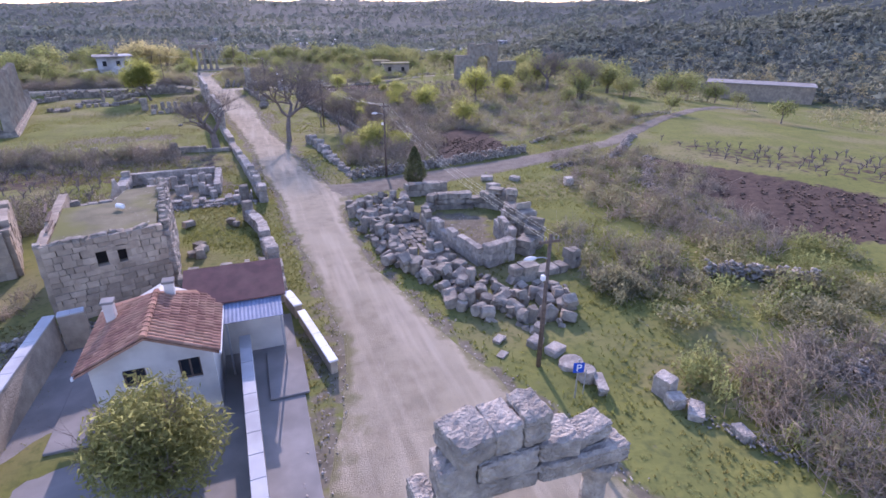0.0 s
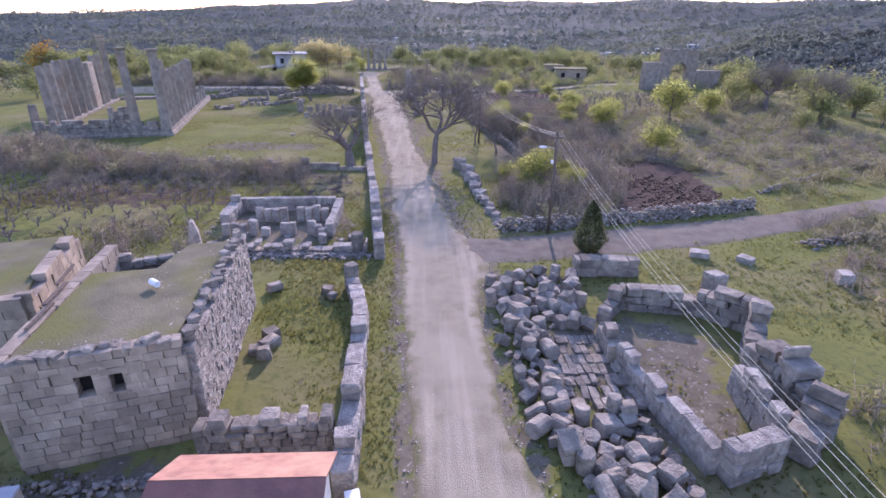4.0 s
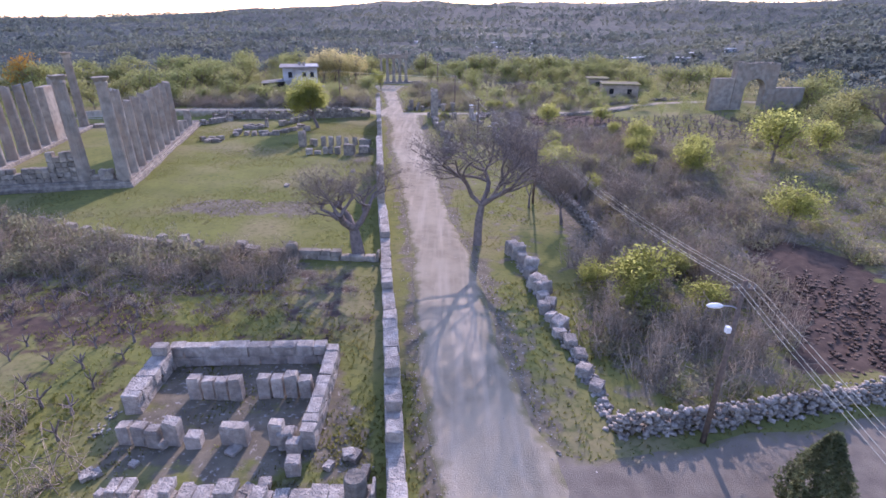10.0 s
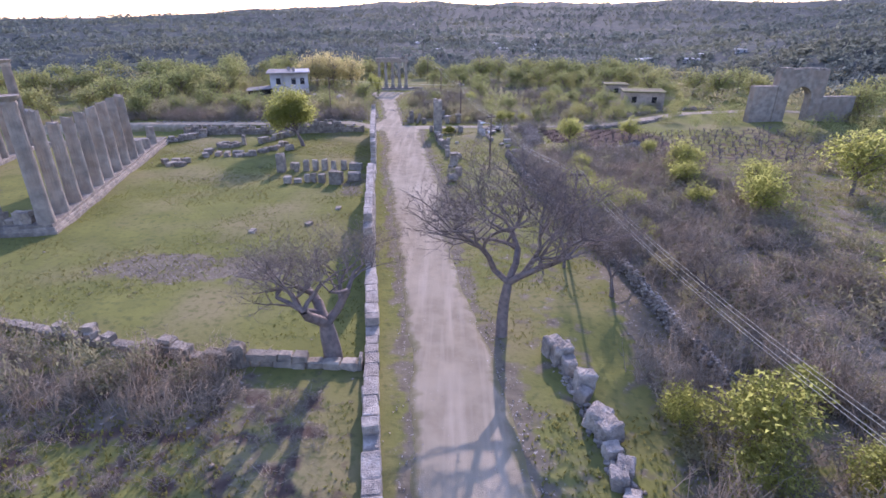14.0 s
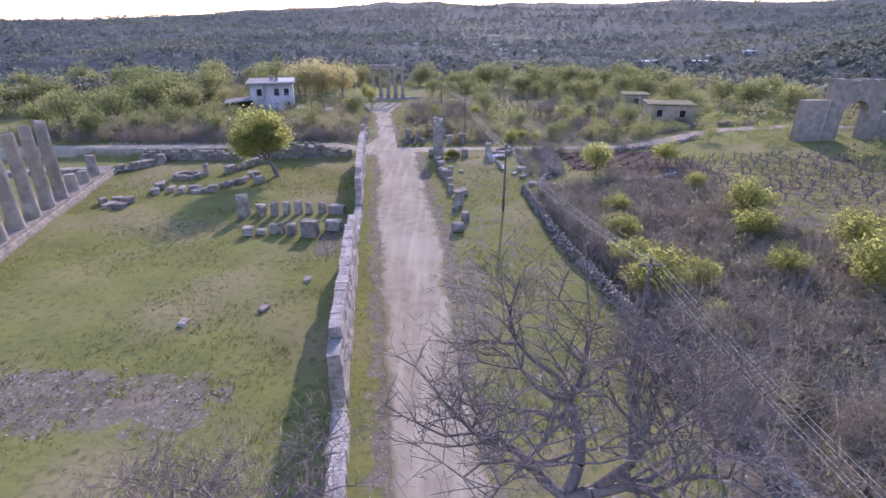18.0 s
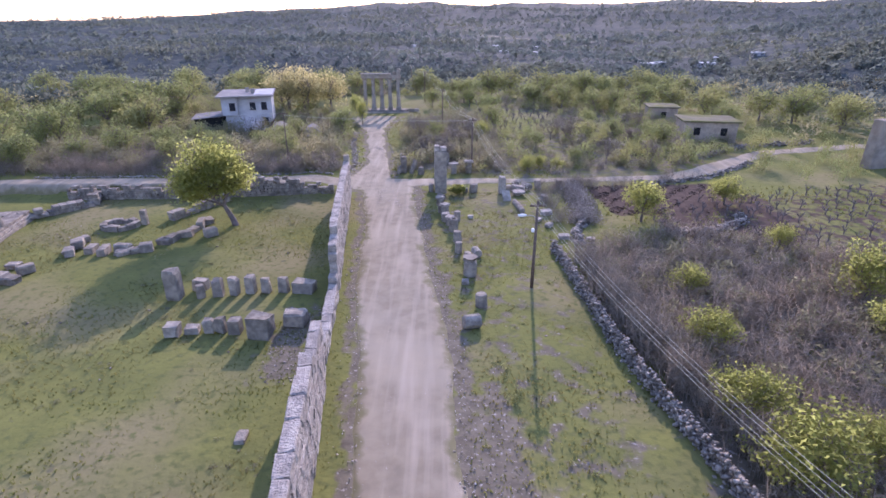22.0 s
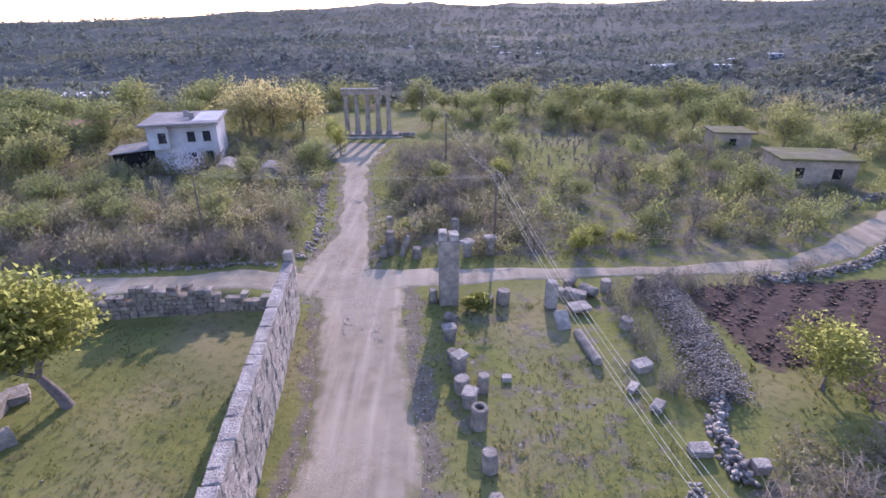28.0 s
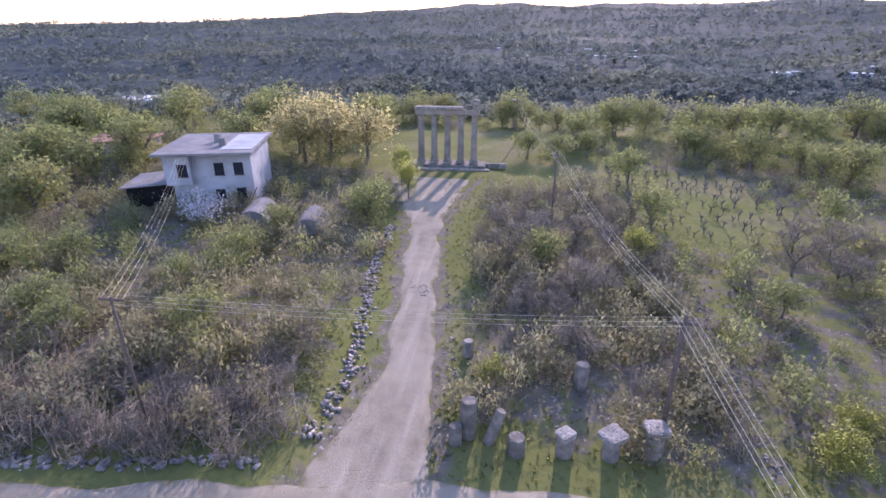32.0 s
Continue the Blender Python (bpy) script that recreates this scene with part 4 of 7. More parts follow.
wall_run(f, [(13.6, 25.4), (17.8, 26.0)], top_steps((0, 1.5), (1.4, 1.4), (1.6, 0.9), (4.2, 1.0)), 0.9, 0.65, 1.3, BLOCKS, ragged=0.1)
wall_run(f, [(18.1, 26.2), (19.0, 26.4)], top_steps((0, 1.5), (1, 1.5)), 0.8, 0.7, 0.9, BLOCKS, ragged=0.1)
for k in range(70):
    x, y = 9.0 + (k % 10) * 0.34 + rnd.uniform(-0.04, 0.04), 32.0 + (k // 10) * 0.78 + rnd.uniform(-0.04, 0.04)
    if rnd.random() < 0.8:
        stone(f, x - 14 - 0.06 * (y - 33), y - 33, rnd.uniform(-0.06, 0.03), 0.31, 0.72, 0.16, rnd.uniform(-5, 5), rnd.uniform(-5, 5), rnd.uniform(-6, 6), meshes=BLOCKS, name="paving_slab")
h = thing("fallen_blocks", "heap of tumbled grey limestone blocks and drums", "stones", 10, 30)
FIELD = [(6.9, 43.6), (6.5, 40.8), (6.6, 35.4), (7.6, 30.2), (9.4, 23.6), (11.8, 19.8), (15.0, 20.2), (17.2, 24.2), (13.0, 24.6), (12.2, 28.0), (11.4, 31.4), (8.9, 31.8), (8.8, 37.6), (11.2, 37.6), (12.2, 42.6), (10.2, 44.6)]
placed = []
tries = 0
while len(placed) < 235 and tries < 9000:
    tries += 1
    x, y = rnd.uniform(6, 17), rnd.uniform(19, 45)
    if not inside(np.array(x), np.array(y), FIELD):
        continue
    size = rnd.uniform(0.25, 0.5) if rnd.random() < 0.5 else rnd.uniform(0.55, 1.05)
    if any(math.hypot(x - a, y - b) < 0.45 * (size + s) for a, b, s in placed):
        continue
    placed.append((x, y, size))
    if rnd.random() < 0.3:
        up = rnd.random() < 0.5
        d = rnd.uniform(0.6, 0.85)
        part("drum", rnd.choice(DRUMS), h, (pose(x - 10, y - 30, 0, rnd.uniform(-12, 12), rnd.uniform(-12, 12), 0) if up else pose(x - 10, y - 30, 0.3, 80, 0, rnd.uniform(0, 360))) @ Matrix.Diagonal((d, d, rnd.uniform(0.5, 1.0), 1)))
    else:
        stone(h, x - 10, y - 30, rnd.uniform(-0.08, 0.12), size * rnd.uniform(0.9, 1.3), size * rnd.uniform(0.7, 1.0), size * rnd.uniform(0.5, 0.9), rnd.uniform(-32, 32), rnd.uniform(-32, 32), rnd.uniform(0, 180))
for x, y, s in placed[::3]:
    if rnd.random() < 0.6:
        stone(h, x - 10 + rnd.uniform(-0.2, 0.2), y - 30 + rnd.uniform(-0.2, 0.2), s * 0.55, s * 0.9, s * 0.7, s * 0.6, rnd.uniform(-25, 25), rnd.uniform(-25, 25), rnd.uniform(0, 180))
part("drum", drum_mesh(31, STONE, 16, 0.9, True), h, pose(-2.2, 6.8, 0.05, 6, 8, 0) @ Matrix.Diagonal((1.05, 1.05, 0.95, 1)))
# loose blocks near the pole and the grass mound
for x, y, a, b, c in ((11.8, 19.0, 0.8, 0.6, 0.5), (12.4, 18.1, 0.9, 0.7, 0.45), (10.3, 20.0, 0.7, 0.45, 0.22), (9.9, 18.8, 0.6, 0.4, 0.14), (21.5, 46.5, 1.2, 0.8, 0.5), (24.2, 45.6, 1.0, 0.7, 0.45), (20.0, 41.8, 1.0, 1.0, 1.2), (28.5, 42.5, 0.9, 0.8, 0.8), (15.3, 13.9, 0.8, 0.7, 1.0), (15.2, 13.1, 0.7, 0.6, 0.6), (15.7, 12.4, 1.1, 0.6, 0.35), (16.5, 10.8, 0.8, 0.5, 0.35)):
    ob = thing("stone_block", "loose weathered limestone block on the grass", "stone", x, y, -0.06, rnd.uniform(0, 180), "loose blocks", me=rnd.choice(BLOCKS_LIGHT))
    ob.scale = (a, b, c)

# ---- gate fragment close to the start ----
gate = thing("ruined_gate", "standing column and architrave of a ruined limestone gate", "ruin", 5.0, 7.95, 0, -2)
def gblock(name, x0, x1, z0, z1, dy=0.9, y=0.0, rz=0.0, ry=0.0, rx=0.0):
    stone(gate, (x0 + x1) / 2, y, z0, x1 - x0, dy, z1 - z0, rx, ry, rz, RUGGED, name)
gblock("architrave", -1.85, 0.14, 5.0, 5.55, 0.75)
gblock("architrave", 0.16, 2.65, 5.0, 5.55, 0.75)
gblock("stone", -2.3, -1.4, 5.3, 6.2, 0.85)
gblock("stone", -1.38, 0.12, 5.56, 6.15, 0.85, 0, 3)
gblock("stone", 0.17, 1.25, 5.56, 6.15, 0.95, 0.15, -4)
gblock("stone", 1.22, 2.3, 5.56, 5.95, 0.7, 0.25, 10, -6)
gblock("stone", -2.05, -1.0, 6.17, 6.85, 1.15, 0.15, 16, 0, 4)
gblock("stone", -1.05, -0.32, 6.16, 6.9, 1.05, 0.2, 8)
gblock("stone", -0.3, 0.42, 6.16, 7.0, 1.05, 0.25, 5)
gblock("stone", -2.8, -2.32, 4.9, 5.4, 0.8, 0.1, 6)
part("shaft", drum_mesh(77, STONE_LIGHT, 20, 0.88), gate, pose(2.0, 0, 0.25) @ Matrix.Diagonal((0.72, 0.72, 4.2, 1)))
part("capital", drum_mesh(78, STONE_LIGHT, 18, 1.25), gate, pose(2.0, 0, 4.43) @ Matrix.Diagonal((0.8, 0.8, 0.56, 1)))
stone(gate, 2.75, 0.2, 4.75, 0.35, 0.3, 0.25, 0, 0, 30, BLOCKS_LIGHT, "abacus_corner")
stone(gate, 2.0, 0, -0.02, 1.0, 1.0, 0.3, meshes=BLOCKS_LIGHT, name="base")
part("shaft", drum_mesh(79, STONE_LIGHT, 20, 0.88), gate, pose(-1.5, 0, 0.25) @ Matrix.Diagonal((0.85, 0.85, 4.76, 1)))
stone(gate, -1.5, 0, -0.02, 1.1, 1.1, 0.3, meshes=BLOCKS_LIGHT, name="base")
stone(gate, -2.4, 0.1, -0.02, 0.85, 0.85, 4.94, meshes=BLOCKS_LIGHT, name="pier")

# ---- temple of tall columns ----
def column_mesh(h, r0, r1, seed, material=MARBLE, flutes=16, broken=0.0):
    """A fluted shaft with a swelling taper and a worn top."""
    r = random.Random(seed)
    bm = bmesh.new()
    n = flutes * 2
    rings = []
    for k in range(8):
        t = k / 7
        rad = r0 + (r1 - r0) * t ** 1.3
        if k == 0:
            rad *= 1.08
        rings.append([bm.verts.new((math.cos(a) * rad * (0.93 if i % 2 and t > 0.25 else 1.0) * r.uniform(0.985, 1.01), math.sin(a) * rad * (0.93 if i % 2 and t > 0.25 else 1.0) * r.uniform(0.985, 1.01), h * t + (r.uniform(-broken, broken) if k == 7 else 0))) for i, a in ((i, 2 * math.pi * i / n) for i in range(n))])
    for lo, hi in zip(rings, rings[1:]):
        for i in range(n):
            bm.faces.new((lo[i], lo[(i + 1) % n], hi[(i + 1) % n], hi[i]))
    bm.faces.new(rings[-1])
    bm.faces.new(rings[0][::-1])
    return mesh_bm("shaft", bm, material)


def capital_mesh(r, h, seed):
    rr = random.Random(seed)
    bm = bmesh.new()
    rings = []
    for z, k in ((0, 1.0), (0.25, 1.08), (0.5, 1.0), (0.75, 1.25), (1.0, 1.45)):
        rings.append([bm.verts.new((math.cos(a) * r * k * rr.uniform(0.9, 1.08), math.sin(a) * r * k * rr.uniform(0.9, 1.08), z * h)) for a in (2 * math.pi * i / 16 for i in range(16))])
    for lo, hi in zip(rings, rings[1:]):
        for i in range(16):
            bm.faces.new((lo[i], lo[(i + 1) % 16], hi[(i + 1) % 16], hi[i]))
    bm.faces.new(rings[-1])
    bm.faces.new(rings[0][::-1])
    return mesh_bm("capital", bm, MARBLE)


TEMPLE = (-31.2, 86.6, 12.4)  # south-east corner column, and the turn of the long sides
def temple_xy(u, v):
    c, s = math.cos(radians(TEMPLE[2])), math.sin(radians(TEMPLE[2]))
    return TEMPLE[0] - u * c - v * s, TEMPLE[1] - u * s + v * c


SHAFTS = [column_mesh(1.0, 0.57, 0.48, i, broken=0.03) for i in range(4)]
TALL = [column_mesh(1.0, 0.62, 0.5, i + 9) for i in range(2)]
CAPITAL = capital_mesh(0.55, 0.8, 5)
def column(u, v, h, cap):
    x, y = temple_xy(u, v)
    c = thing("column", "tall fluted grey stone column with a worn capital" if cap else "fluted weathered grey stone column without its capital", "column", x, y, 0.78, rnd.uniform(0, 90), "temple columns")
    part("shaft", rnd.choice(TALL if cap else SHAFTS), c, Matrix.Diagonal((1, 1, h - (0.8 if cap else 0), 1)))
    if cap:
        part("capital", CAPITAL, c, pose(0, 0, h - 0.8))
column(0, 0, 10.0, True)
column(3.6, 0.1, 10.2, True)
for k, h in enumerate((8.4, 7.0, 7.0, 7.0, 7.1, 7.2, 7.2, 7.2)):
    column(0, 2.75 * (k + 1), h, False)
for k, h in enumerate((1.6, 1.2, 2.2)):
    column(0, 2.75 * (k + 9), h, False)
for k, h in enumerate((7.6, 7.7, 7.8, 7.8, 7.7, 7.7)):
    column(15.1, 5.6 + 2.75 * k, h, False)
column(15.9, 2.6, 3.2, False)
column(15.1, 25.4, 7.6, False)
column(15.1, 28.0, 7.7, False)
column(15.2, 32.2, 10.6, True)
plat = thing("temple_platform", "low stepped platform of grey stone under the columns", "platform", TEMPLE[0], TEMPLE[1], 0, TEMPLE[2])
for k, (d, z0, z1) in enumerate(((0.95, -0.1, 0.3), (0.8, 0.28, 0.56), (0.66, 0.54, 0.80))):
    for x0, y0, x1, y1 in ((-d * 0 - 0.75, -d, d, 34.5), (-15.2 - d, -d, -14.4, 34.5), (-15.2, -d, -0.75, 0.75), (-15.2, 33.2, -0.75, 34.5)):
        part("step", box("step", x0, y0, z0, x1, y1, z1, STONE, 0.03), plat)
part("floor_slab", box("floor_slab", -14.3, 0.4, -0.1, -0.5, 32.4, 0.42, GROUND, 0.05), plat, label="grass-grown floor between the columns")
w = thing("temple_wall", "ruined cross wall of rough grey stone between temple columns", "wall", TEMPLE[0], TEMPLE[1], 0.42, TEMPLE[2])
for k in range(23):
    lvl = 0
    xx = -1.3 - k * 0.62
    hgt = 2.6 if 3 < k < 9 else 1.2 if k >= 9 else 0.6
    while lvl * 0.5 < hgt + rnd.uniform(-0.3, 0.2):
        stone(w, xx + rnd.uniform(-0.05, 0.05), 0.2, lvl * 0.5 + 0.35, 0.62, 0.8, 0.5)
        lvl += 1
w2 = thing("temple_wall", "smooth tall remnant of grey stone wall among the columns", "wall", TEMPLE[0], TEMPLE[1], 0.4, TEMPLE[2])
part("slab", box("slab", -15.6, 21.6, 0, -14.6, 24.2, 7.3, MARBLE, 0.08), w2)

# ---- tiled house and its yard ----


def slab_mesh(name, pts, thick, material):
    """A flat plate with thickness below its outline."""
    bm = bmesh.new()
    a = [bm.verts.new(p) for p in pts]
    b = [bm.verts.new((p[0], p[1], p[2] - thick)) for p in pts]
    bm.faces.new(a)
    bm.faces.new(b[::-1])
    for i in range(len(a)):
        j = (i + 1) % len(a)
        bm.faces.new((a[j], a[i], b[i], b[j]))
    bmesh.ops.recalc_face_normals(bm, faces=bm.faces[:])
    return mesh_bm(name, bm, material)


def tile_template():
    """One barrel tile, 1 long down the slope (y) and 1 wide, slightly tapered."""
    bm = bmesh.new()
    rows = []
    for y, w, lift in ((-0.5, 0.50, 0.10), (0.5, 0.42, 0.0)):
        rows.append([bm.verts.new((math.cos(a) * w, y, math.sin(a) * 0.36 + lift)) for a in (math.pi * i / 5 for i in range(6))])
    for i in range(5):
        bm.faces.new((rows[0][i], rows[0][i + 1], rows[1][i + 1], rows[1][i]))
    bm.faces.new(rows[0])
    bm.verts.ensure_lookup_table()
    me = mesh_bm("tile", bm, TILE)
    return me


TILE_ME = tile_template()
def tile_slope(parent, a, b, c, d, pitch_w=0.23, pitch_l=0.34):
    """Barrel tiles over the slope a-b (eave) up to d-c (ridge), as parts."""
    a, b, c, d = (Vector(q) for q in (a, b, c, d))
    nrow = max(1, round(((d + c) / 2 - (a + b) / 2).length / pitch_l))
    for r in range(nrow):
        k = (r + 0.5) / nrow
        lo, hi = a.lerp(d, k), b.lerp(c, k)
        m = max(1, round((hi - lo).length / pitch_w))
        along = (b - a).normalized()
        upv = ((d + c) / 2 - (a + b) / 2).normalized()
        upv = (upv - along * upv.dot(along)).normalized()
        nrm = along.cross(upv).normalized()
        rot = Matrix((along, upv, nrm)).transposed().to_4x4()
        for i in range(m):
            p = lo.lerp(hi, (i + 0.5) / m) + nrm * rnd.uniform(0.0, 0.012)
            part("tile", TILE_ME, parent, Matrix.Translation(p) @ rot @ pose(0, 0, 0, 0, 0, rnd.uniform(-2, 2)) @ Matrix.Diagonal((pitch_w * 0.98, pitch_l * 1.12, 0.2, 1)))


hx0, hx1, hy0, hy1, hz, rz_ = -6.95, -2.65, 18.9, 23.4, 2.95, 4.1
house = thing("house", "single-storey cream plastered house with a clay tile roof", "house", -0.1, 0.45, 0)
wallp = part("wall", box("wall", hx0, hy0 + 0.25, 0, hx1, hy1, hz, PLASTER, 0.02), house)
# front wall with two openings
for x0, x1, z0, z1 in ((hx0, -5.9, 0, hz), (-5.9, -5.1, 0, 1.85), (-5.9, -5.1, 2.65, hz), (-5.1, -3.95, 0, hz), (-3.95, -3.15, 0, 1.75), (-3.95, -3.15, 2.7, hz), (-3.15, hx1, 0, hz)):
    part("wall_panel", box("wall_panel", x0, hy0, z0, x1, hy0 + 0.246, z1, PLASTER, 0.0), house)
mid = (hx0 + hx1) / 2
bm = bmesh.new()
g0 = [bm.verts.new(p) for p in ((hx0, hy0, hz), (hx1, hy0, hz), (mid, hy0, rz_ - 0.08))]
g1 = [bm.verts.new((v.co.x, hy1, v.co.z)) for v in g0]
bm.faces.new(g0)
bm.faces.new(g1[::-1])
for i in range(3):
    bm.faces.new((g0[(i + 1) % 3], g0[i], g1[i], g1[(i + 1) % 3]))
part("wall", mesh_bm("gable", bm, PLASTER), house)
for x0, x1, z0, z1 in ((-5.9, -5.1, 1.85, 2.65), (-3.95, -3.15, 1.75, 2.7)):
    wdw = part("window", box("window", x0, hy0 + 0.16, z0, x1, hy0 + 0.2, z1, GLASS, 0.0), house)
    bm = bmesh.new()
    for q in ((x0, x0 + 0.06, z0, z1), (x1 - 0.06, x1, z0, z1), (x0 + 0.06, x1 - 0.06, z0, z0 + 0.06), (x0 + 0.06, x1 - 0.06, z1 - 0.06, z1), ((x0 + x1) / 2 - 0.03, (x0 + x1) / 2 + 0.03, z0 + 0.06, z1 - 0.06)):
        box_bm(bm, q[0], hy0 + 0.09, q[2], q[1], hy0 + 0.157, q[3])
    part("frame", mesh_bm("frame", bm, WOOD), wdw)
roof = part("roof", slab_mesh("roof", [(-7.3, 18.5, 3.0), (mid, 18.5, 4.15), (mid, 22.4, 4.15), (-7.3, 24.0, 3.0)], 0.08, TILE), house, label="red-brown clay barrel tiles, weathered")
roof2 = part("roof", slab_mesh("roof", [(mid, 18.5, 4.15), (-2.35, 18.5, 3.0), (-2.35, 24.0, 3.0), (mid, 22.4, 4.15)], 0.08, TILE), house, label="red-brown clay barrel tiles, weathered")
roof3 = part("roof", slab_mesh("roof", [(-7.3, 24.0, 3.0), (-2.35, 24.0, 3.0), (mid, 22.4, 4.15)], 0.08, TILE), house)
tile_slope(roof, (-7.3, 23.4, 3.03), (-7.3, 18.5, 3.03), (mid, 18.5, 4.18), (mid, 22.2, 4.18))
tile_slope(roof2, (-2.35, 18.5, 3.03), (-2.35, 23.4, 3.03), (mid, 22.2, 4.18), (mid, 18.5, 4.18))
for k in range(11):
    part("ridge_tile", TILE_ME, roof, Matrix.Translation((mid, 18.65 + k * 0.35, 4.2)) @ Matrix.Diagonal((0.3, 0.4, 0.3, 1)))
part("bargeboard", box("bargeboard", -2.36, 18.44, 2.9, -2.28, 24.0, 3.02, WHITE, 0.01), house)
part("bargeboard", box("bargeboard", -7.38, 18.44, 2.9, -7.30, 24.0, 3.02, WHITE, 0.01), house)
for cx, cy, cz in ((-6.55, 21.8, 4.35), (-4.3, 22.4, 4.62)):
    ch = part("chimney", box("chimney", cx - 0.19, cy - 0.19, 3.0, cx + 0.19, cy + 0.19, cz - 0.12, PLASTER, 0.02), house)
    part("cap", box("cap", cx - 0.25, cy - 0.25, cz - 0.118, cx + 0.25, cy + 0.25, cz, CONCRETE, 0.02), ch)
# side wing with painted roof and sheet awning
wing = part("wing", box("wing", -2.9, 22.7, 0, 0.2, 25.9, 3.0, PLASTER, 0.02), house)
part("roof", slab_mesh("roof", [(-4.0, 22.3, 3.15), (0.45, 22.3, 3.15), (0.45, 24.6, 3.95), (-4.0, 24.6, 3.95)], 0.07, TILE_DARK), house, label="dark red painted sheet roof")
part("roof", slab_mesh("roof", [(-4.0, 24.62, 3.96), (0.45, 24.62, 3.96), (0.45, 26.2, 3.2), (-4.0, 26.2, 3.2)], 0.07, TILE), house, label="clay tiles lit by the sun")
bm = bmesh.new()
for i in range(30):
    x0, x1 = -2.3 + i * 0.084, -2.3 + (i + 1) * 0.084
    z = 0.02 * (i % 2)
    q = [bm.verts.new(p) for p in ((x0, 20.9, 2.82 + z), (x1, 20.9, 2.84 - z), (x1, 22.6, 3.08 - z), (x0, 22.6, 3.06 + z))]
    bm.faces.new(q)
bmesh.ops.remove_doubles(bm, verts=bm.verts[:], dist=0.002)
r = bmesh.ops.solidify(bm, geom=bm.faces[:], thickness=0.02)
part("awning", mesh_bm("awning", bm, SHEET), house, label="blue-grey corrugated sheet awning")
for px in (-2.2, 0.1):
    part("post", box("post", px - 0.04, 20.98, 0, px + 0.04, 21.06, 2.8, METAL, 0.005), house)

# yard, walls and paving
tagged(part("pavement", box("pavement", -10.6, 8.0, -0.15, 0.55, 26.2, 0.06, CONCRETE, 0.02)), "grey concrete yard round the house, mostly in shade", "pavement", kind="structure")
tagged(part("pavement", box("pavement", -0.9, 19.0, 0.064, 0.75, 22.6, 0.16, CONCRETE, 0.03)), "raised concrete terrace slab beside the house", "pavement", kind="structure")
tagged(part("pavement", box("pavement", -9.0, 18.6, 0.064, -7.4, 23.2, 0.2, CONCRETE, 0.03)), "raised concrete walkway beside the house wall", "pavement", kind="structure")
def plain_wall(label, x0, y0, x1, y1, h, t, rend, cap):
    w = thing("garden_wall", label, "wall", x0, y0, 0, math.degrees(math.atan2(y1 - y0, x1 - x0)))
    d = math.hypot(x1 - x0, y1 - y0)
    part("body", box("body", 0, -t / 2, -0.1, d, t / 2, h, rend, 0.02), w)
    n = max(2, int(d / 1.1))
    for k in range(n):
        part("coping", box("coping", d * k / n + 0.006, -t / 2 - 0.04, h + 0.002, d * (k + 1) / n - 0.006, t / 2 + 0.04, h + 0.09, cap, 0.015), w)
    return w
plain_wall("low yard wall with a whitewashed flat coping", -1.7, 22.2, -1.2, 9.0, 1.5, 0.42, CONCRETE, PALE)
plain_wall("low whitewashed wall along the road verge", 1.05, 25.2, 2.0, 20.1, 0.62, 0.34, STONE_WARM, WHITE)
plain_wall("whitewashed wall end beside the road", 0.5, 27.4, 0.95, 25.6, 0.75, 0.4, STONE_WARM, WHITE)
plain_wall("tall rendered yard wall with a pale coping", -10.4, 26.4, -11.2, 9.0, 1.9, 0.45, STONE_WARM, PALE)
plain_wall("rendered yard wall behind the house", -10.1, 26.4, -9.0, 26.6, 1.9, 0.45, STONE_WARM, PALE)

# ---- flat-roofed stone building ----
b = thing("stone_building", "flat-roofed old building of squared limestone blocks", "building")
A, B_, C_, D_ = (-11.0, 29.3), (-5.55, 30.9), (-6.7, 40.8), (-12.4, 39.2)
def lerp2(p, q, k):
    return p[0] + (q[0] - p[0]) * k, p[1] + (q[1] - p[1]) * k
front_len = math.hypot(B_[0] - A[0], B_[1] - A[1])
WIN = [(2.25, 2.75, 2.8, 3.6), (3.25, 3.65, 2.8, 3.5)]
def in_window(s, z):
    return 1.9 < s < 4.0 and 2.7 < z < 3.75
wall_run(b, [A, B_], lambda s: 4.35, 0.5, 0.34, 0.52, BLOCKS_WARM, 0.02, in_window, 0.0)
wall_run(b, [B_, C_], lambda s: 4.2, 0.55, 0.30, 0.46, BLOCKS_RUBBLE, 0.012, None, 0.25)
wall_run(b, [C_, lerp2(C_, D_, 0.35)], lambda s: 3.9, 0.55, 0.55, 0.8, BLOCKS_WARM, 0.02, None, 0.25)
wall_run(b, [A, D_], lambda s: 4.3, 0.5, 0.55, 0.9, BLOCKS_WARM, 0.02, None, 0.1)
for a, c, z0, z1 in WIN:
    p, q = lerp2(A, B_, a / front_len), lerp2(A, B_, c / front_len)
    ang = math.degrees(math.atan2(B_[1] - A[1], B_[0] - A[0]))
    fr = part("window", box("window", -0.02, 0.2, 0, c - a + 0.02, 0.3, z1 - z0, DARK, 0.0), b, pose(p[0], p[1], z0, 0, 0, ang))
    part("lintel", box("lintel", -0.25, -0.26, 0, c - a + 0.25, 0.2, 0.25, STONE_WARM, 0.02), b, pose(p[0], p[1], z1 + 0.004, 0, 0, ang))
    part("sill", box("sill", -0.15, -0.28, -0.12, c - a + 0.15, 0.2, 0, STONE_WARM, 0.02), b, pose(p[0], p[1], z0 - 0.004, 0, 0, ang))
ang = math.degrees(math.atan2(B_[1] - A[1], B_[0] - A[0]))
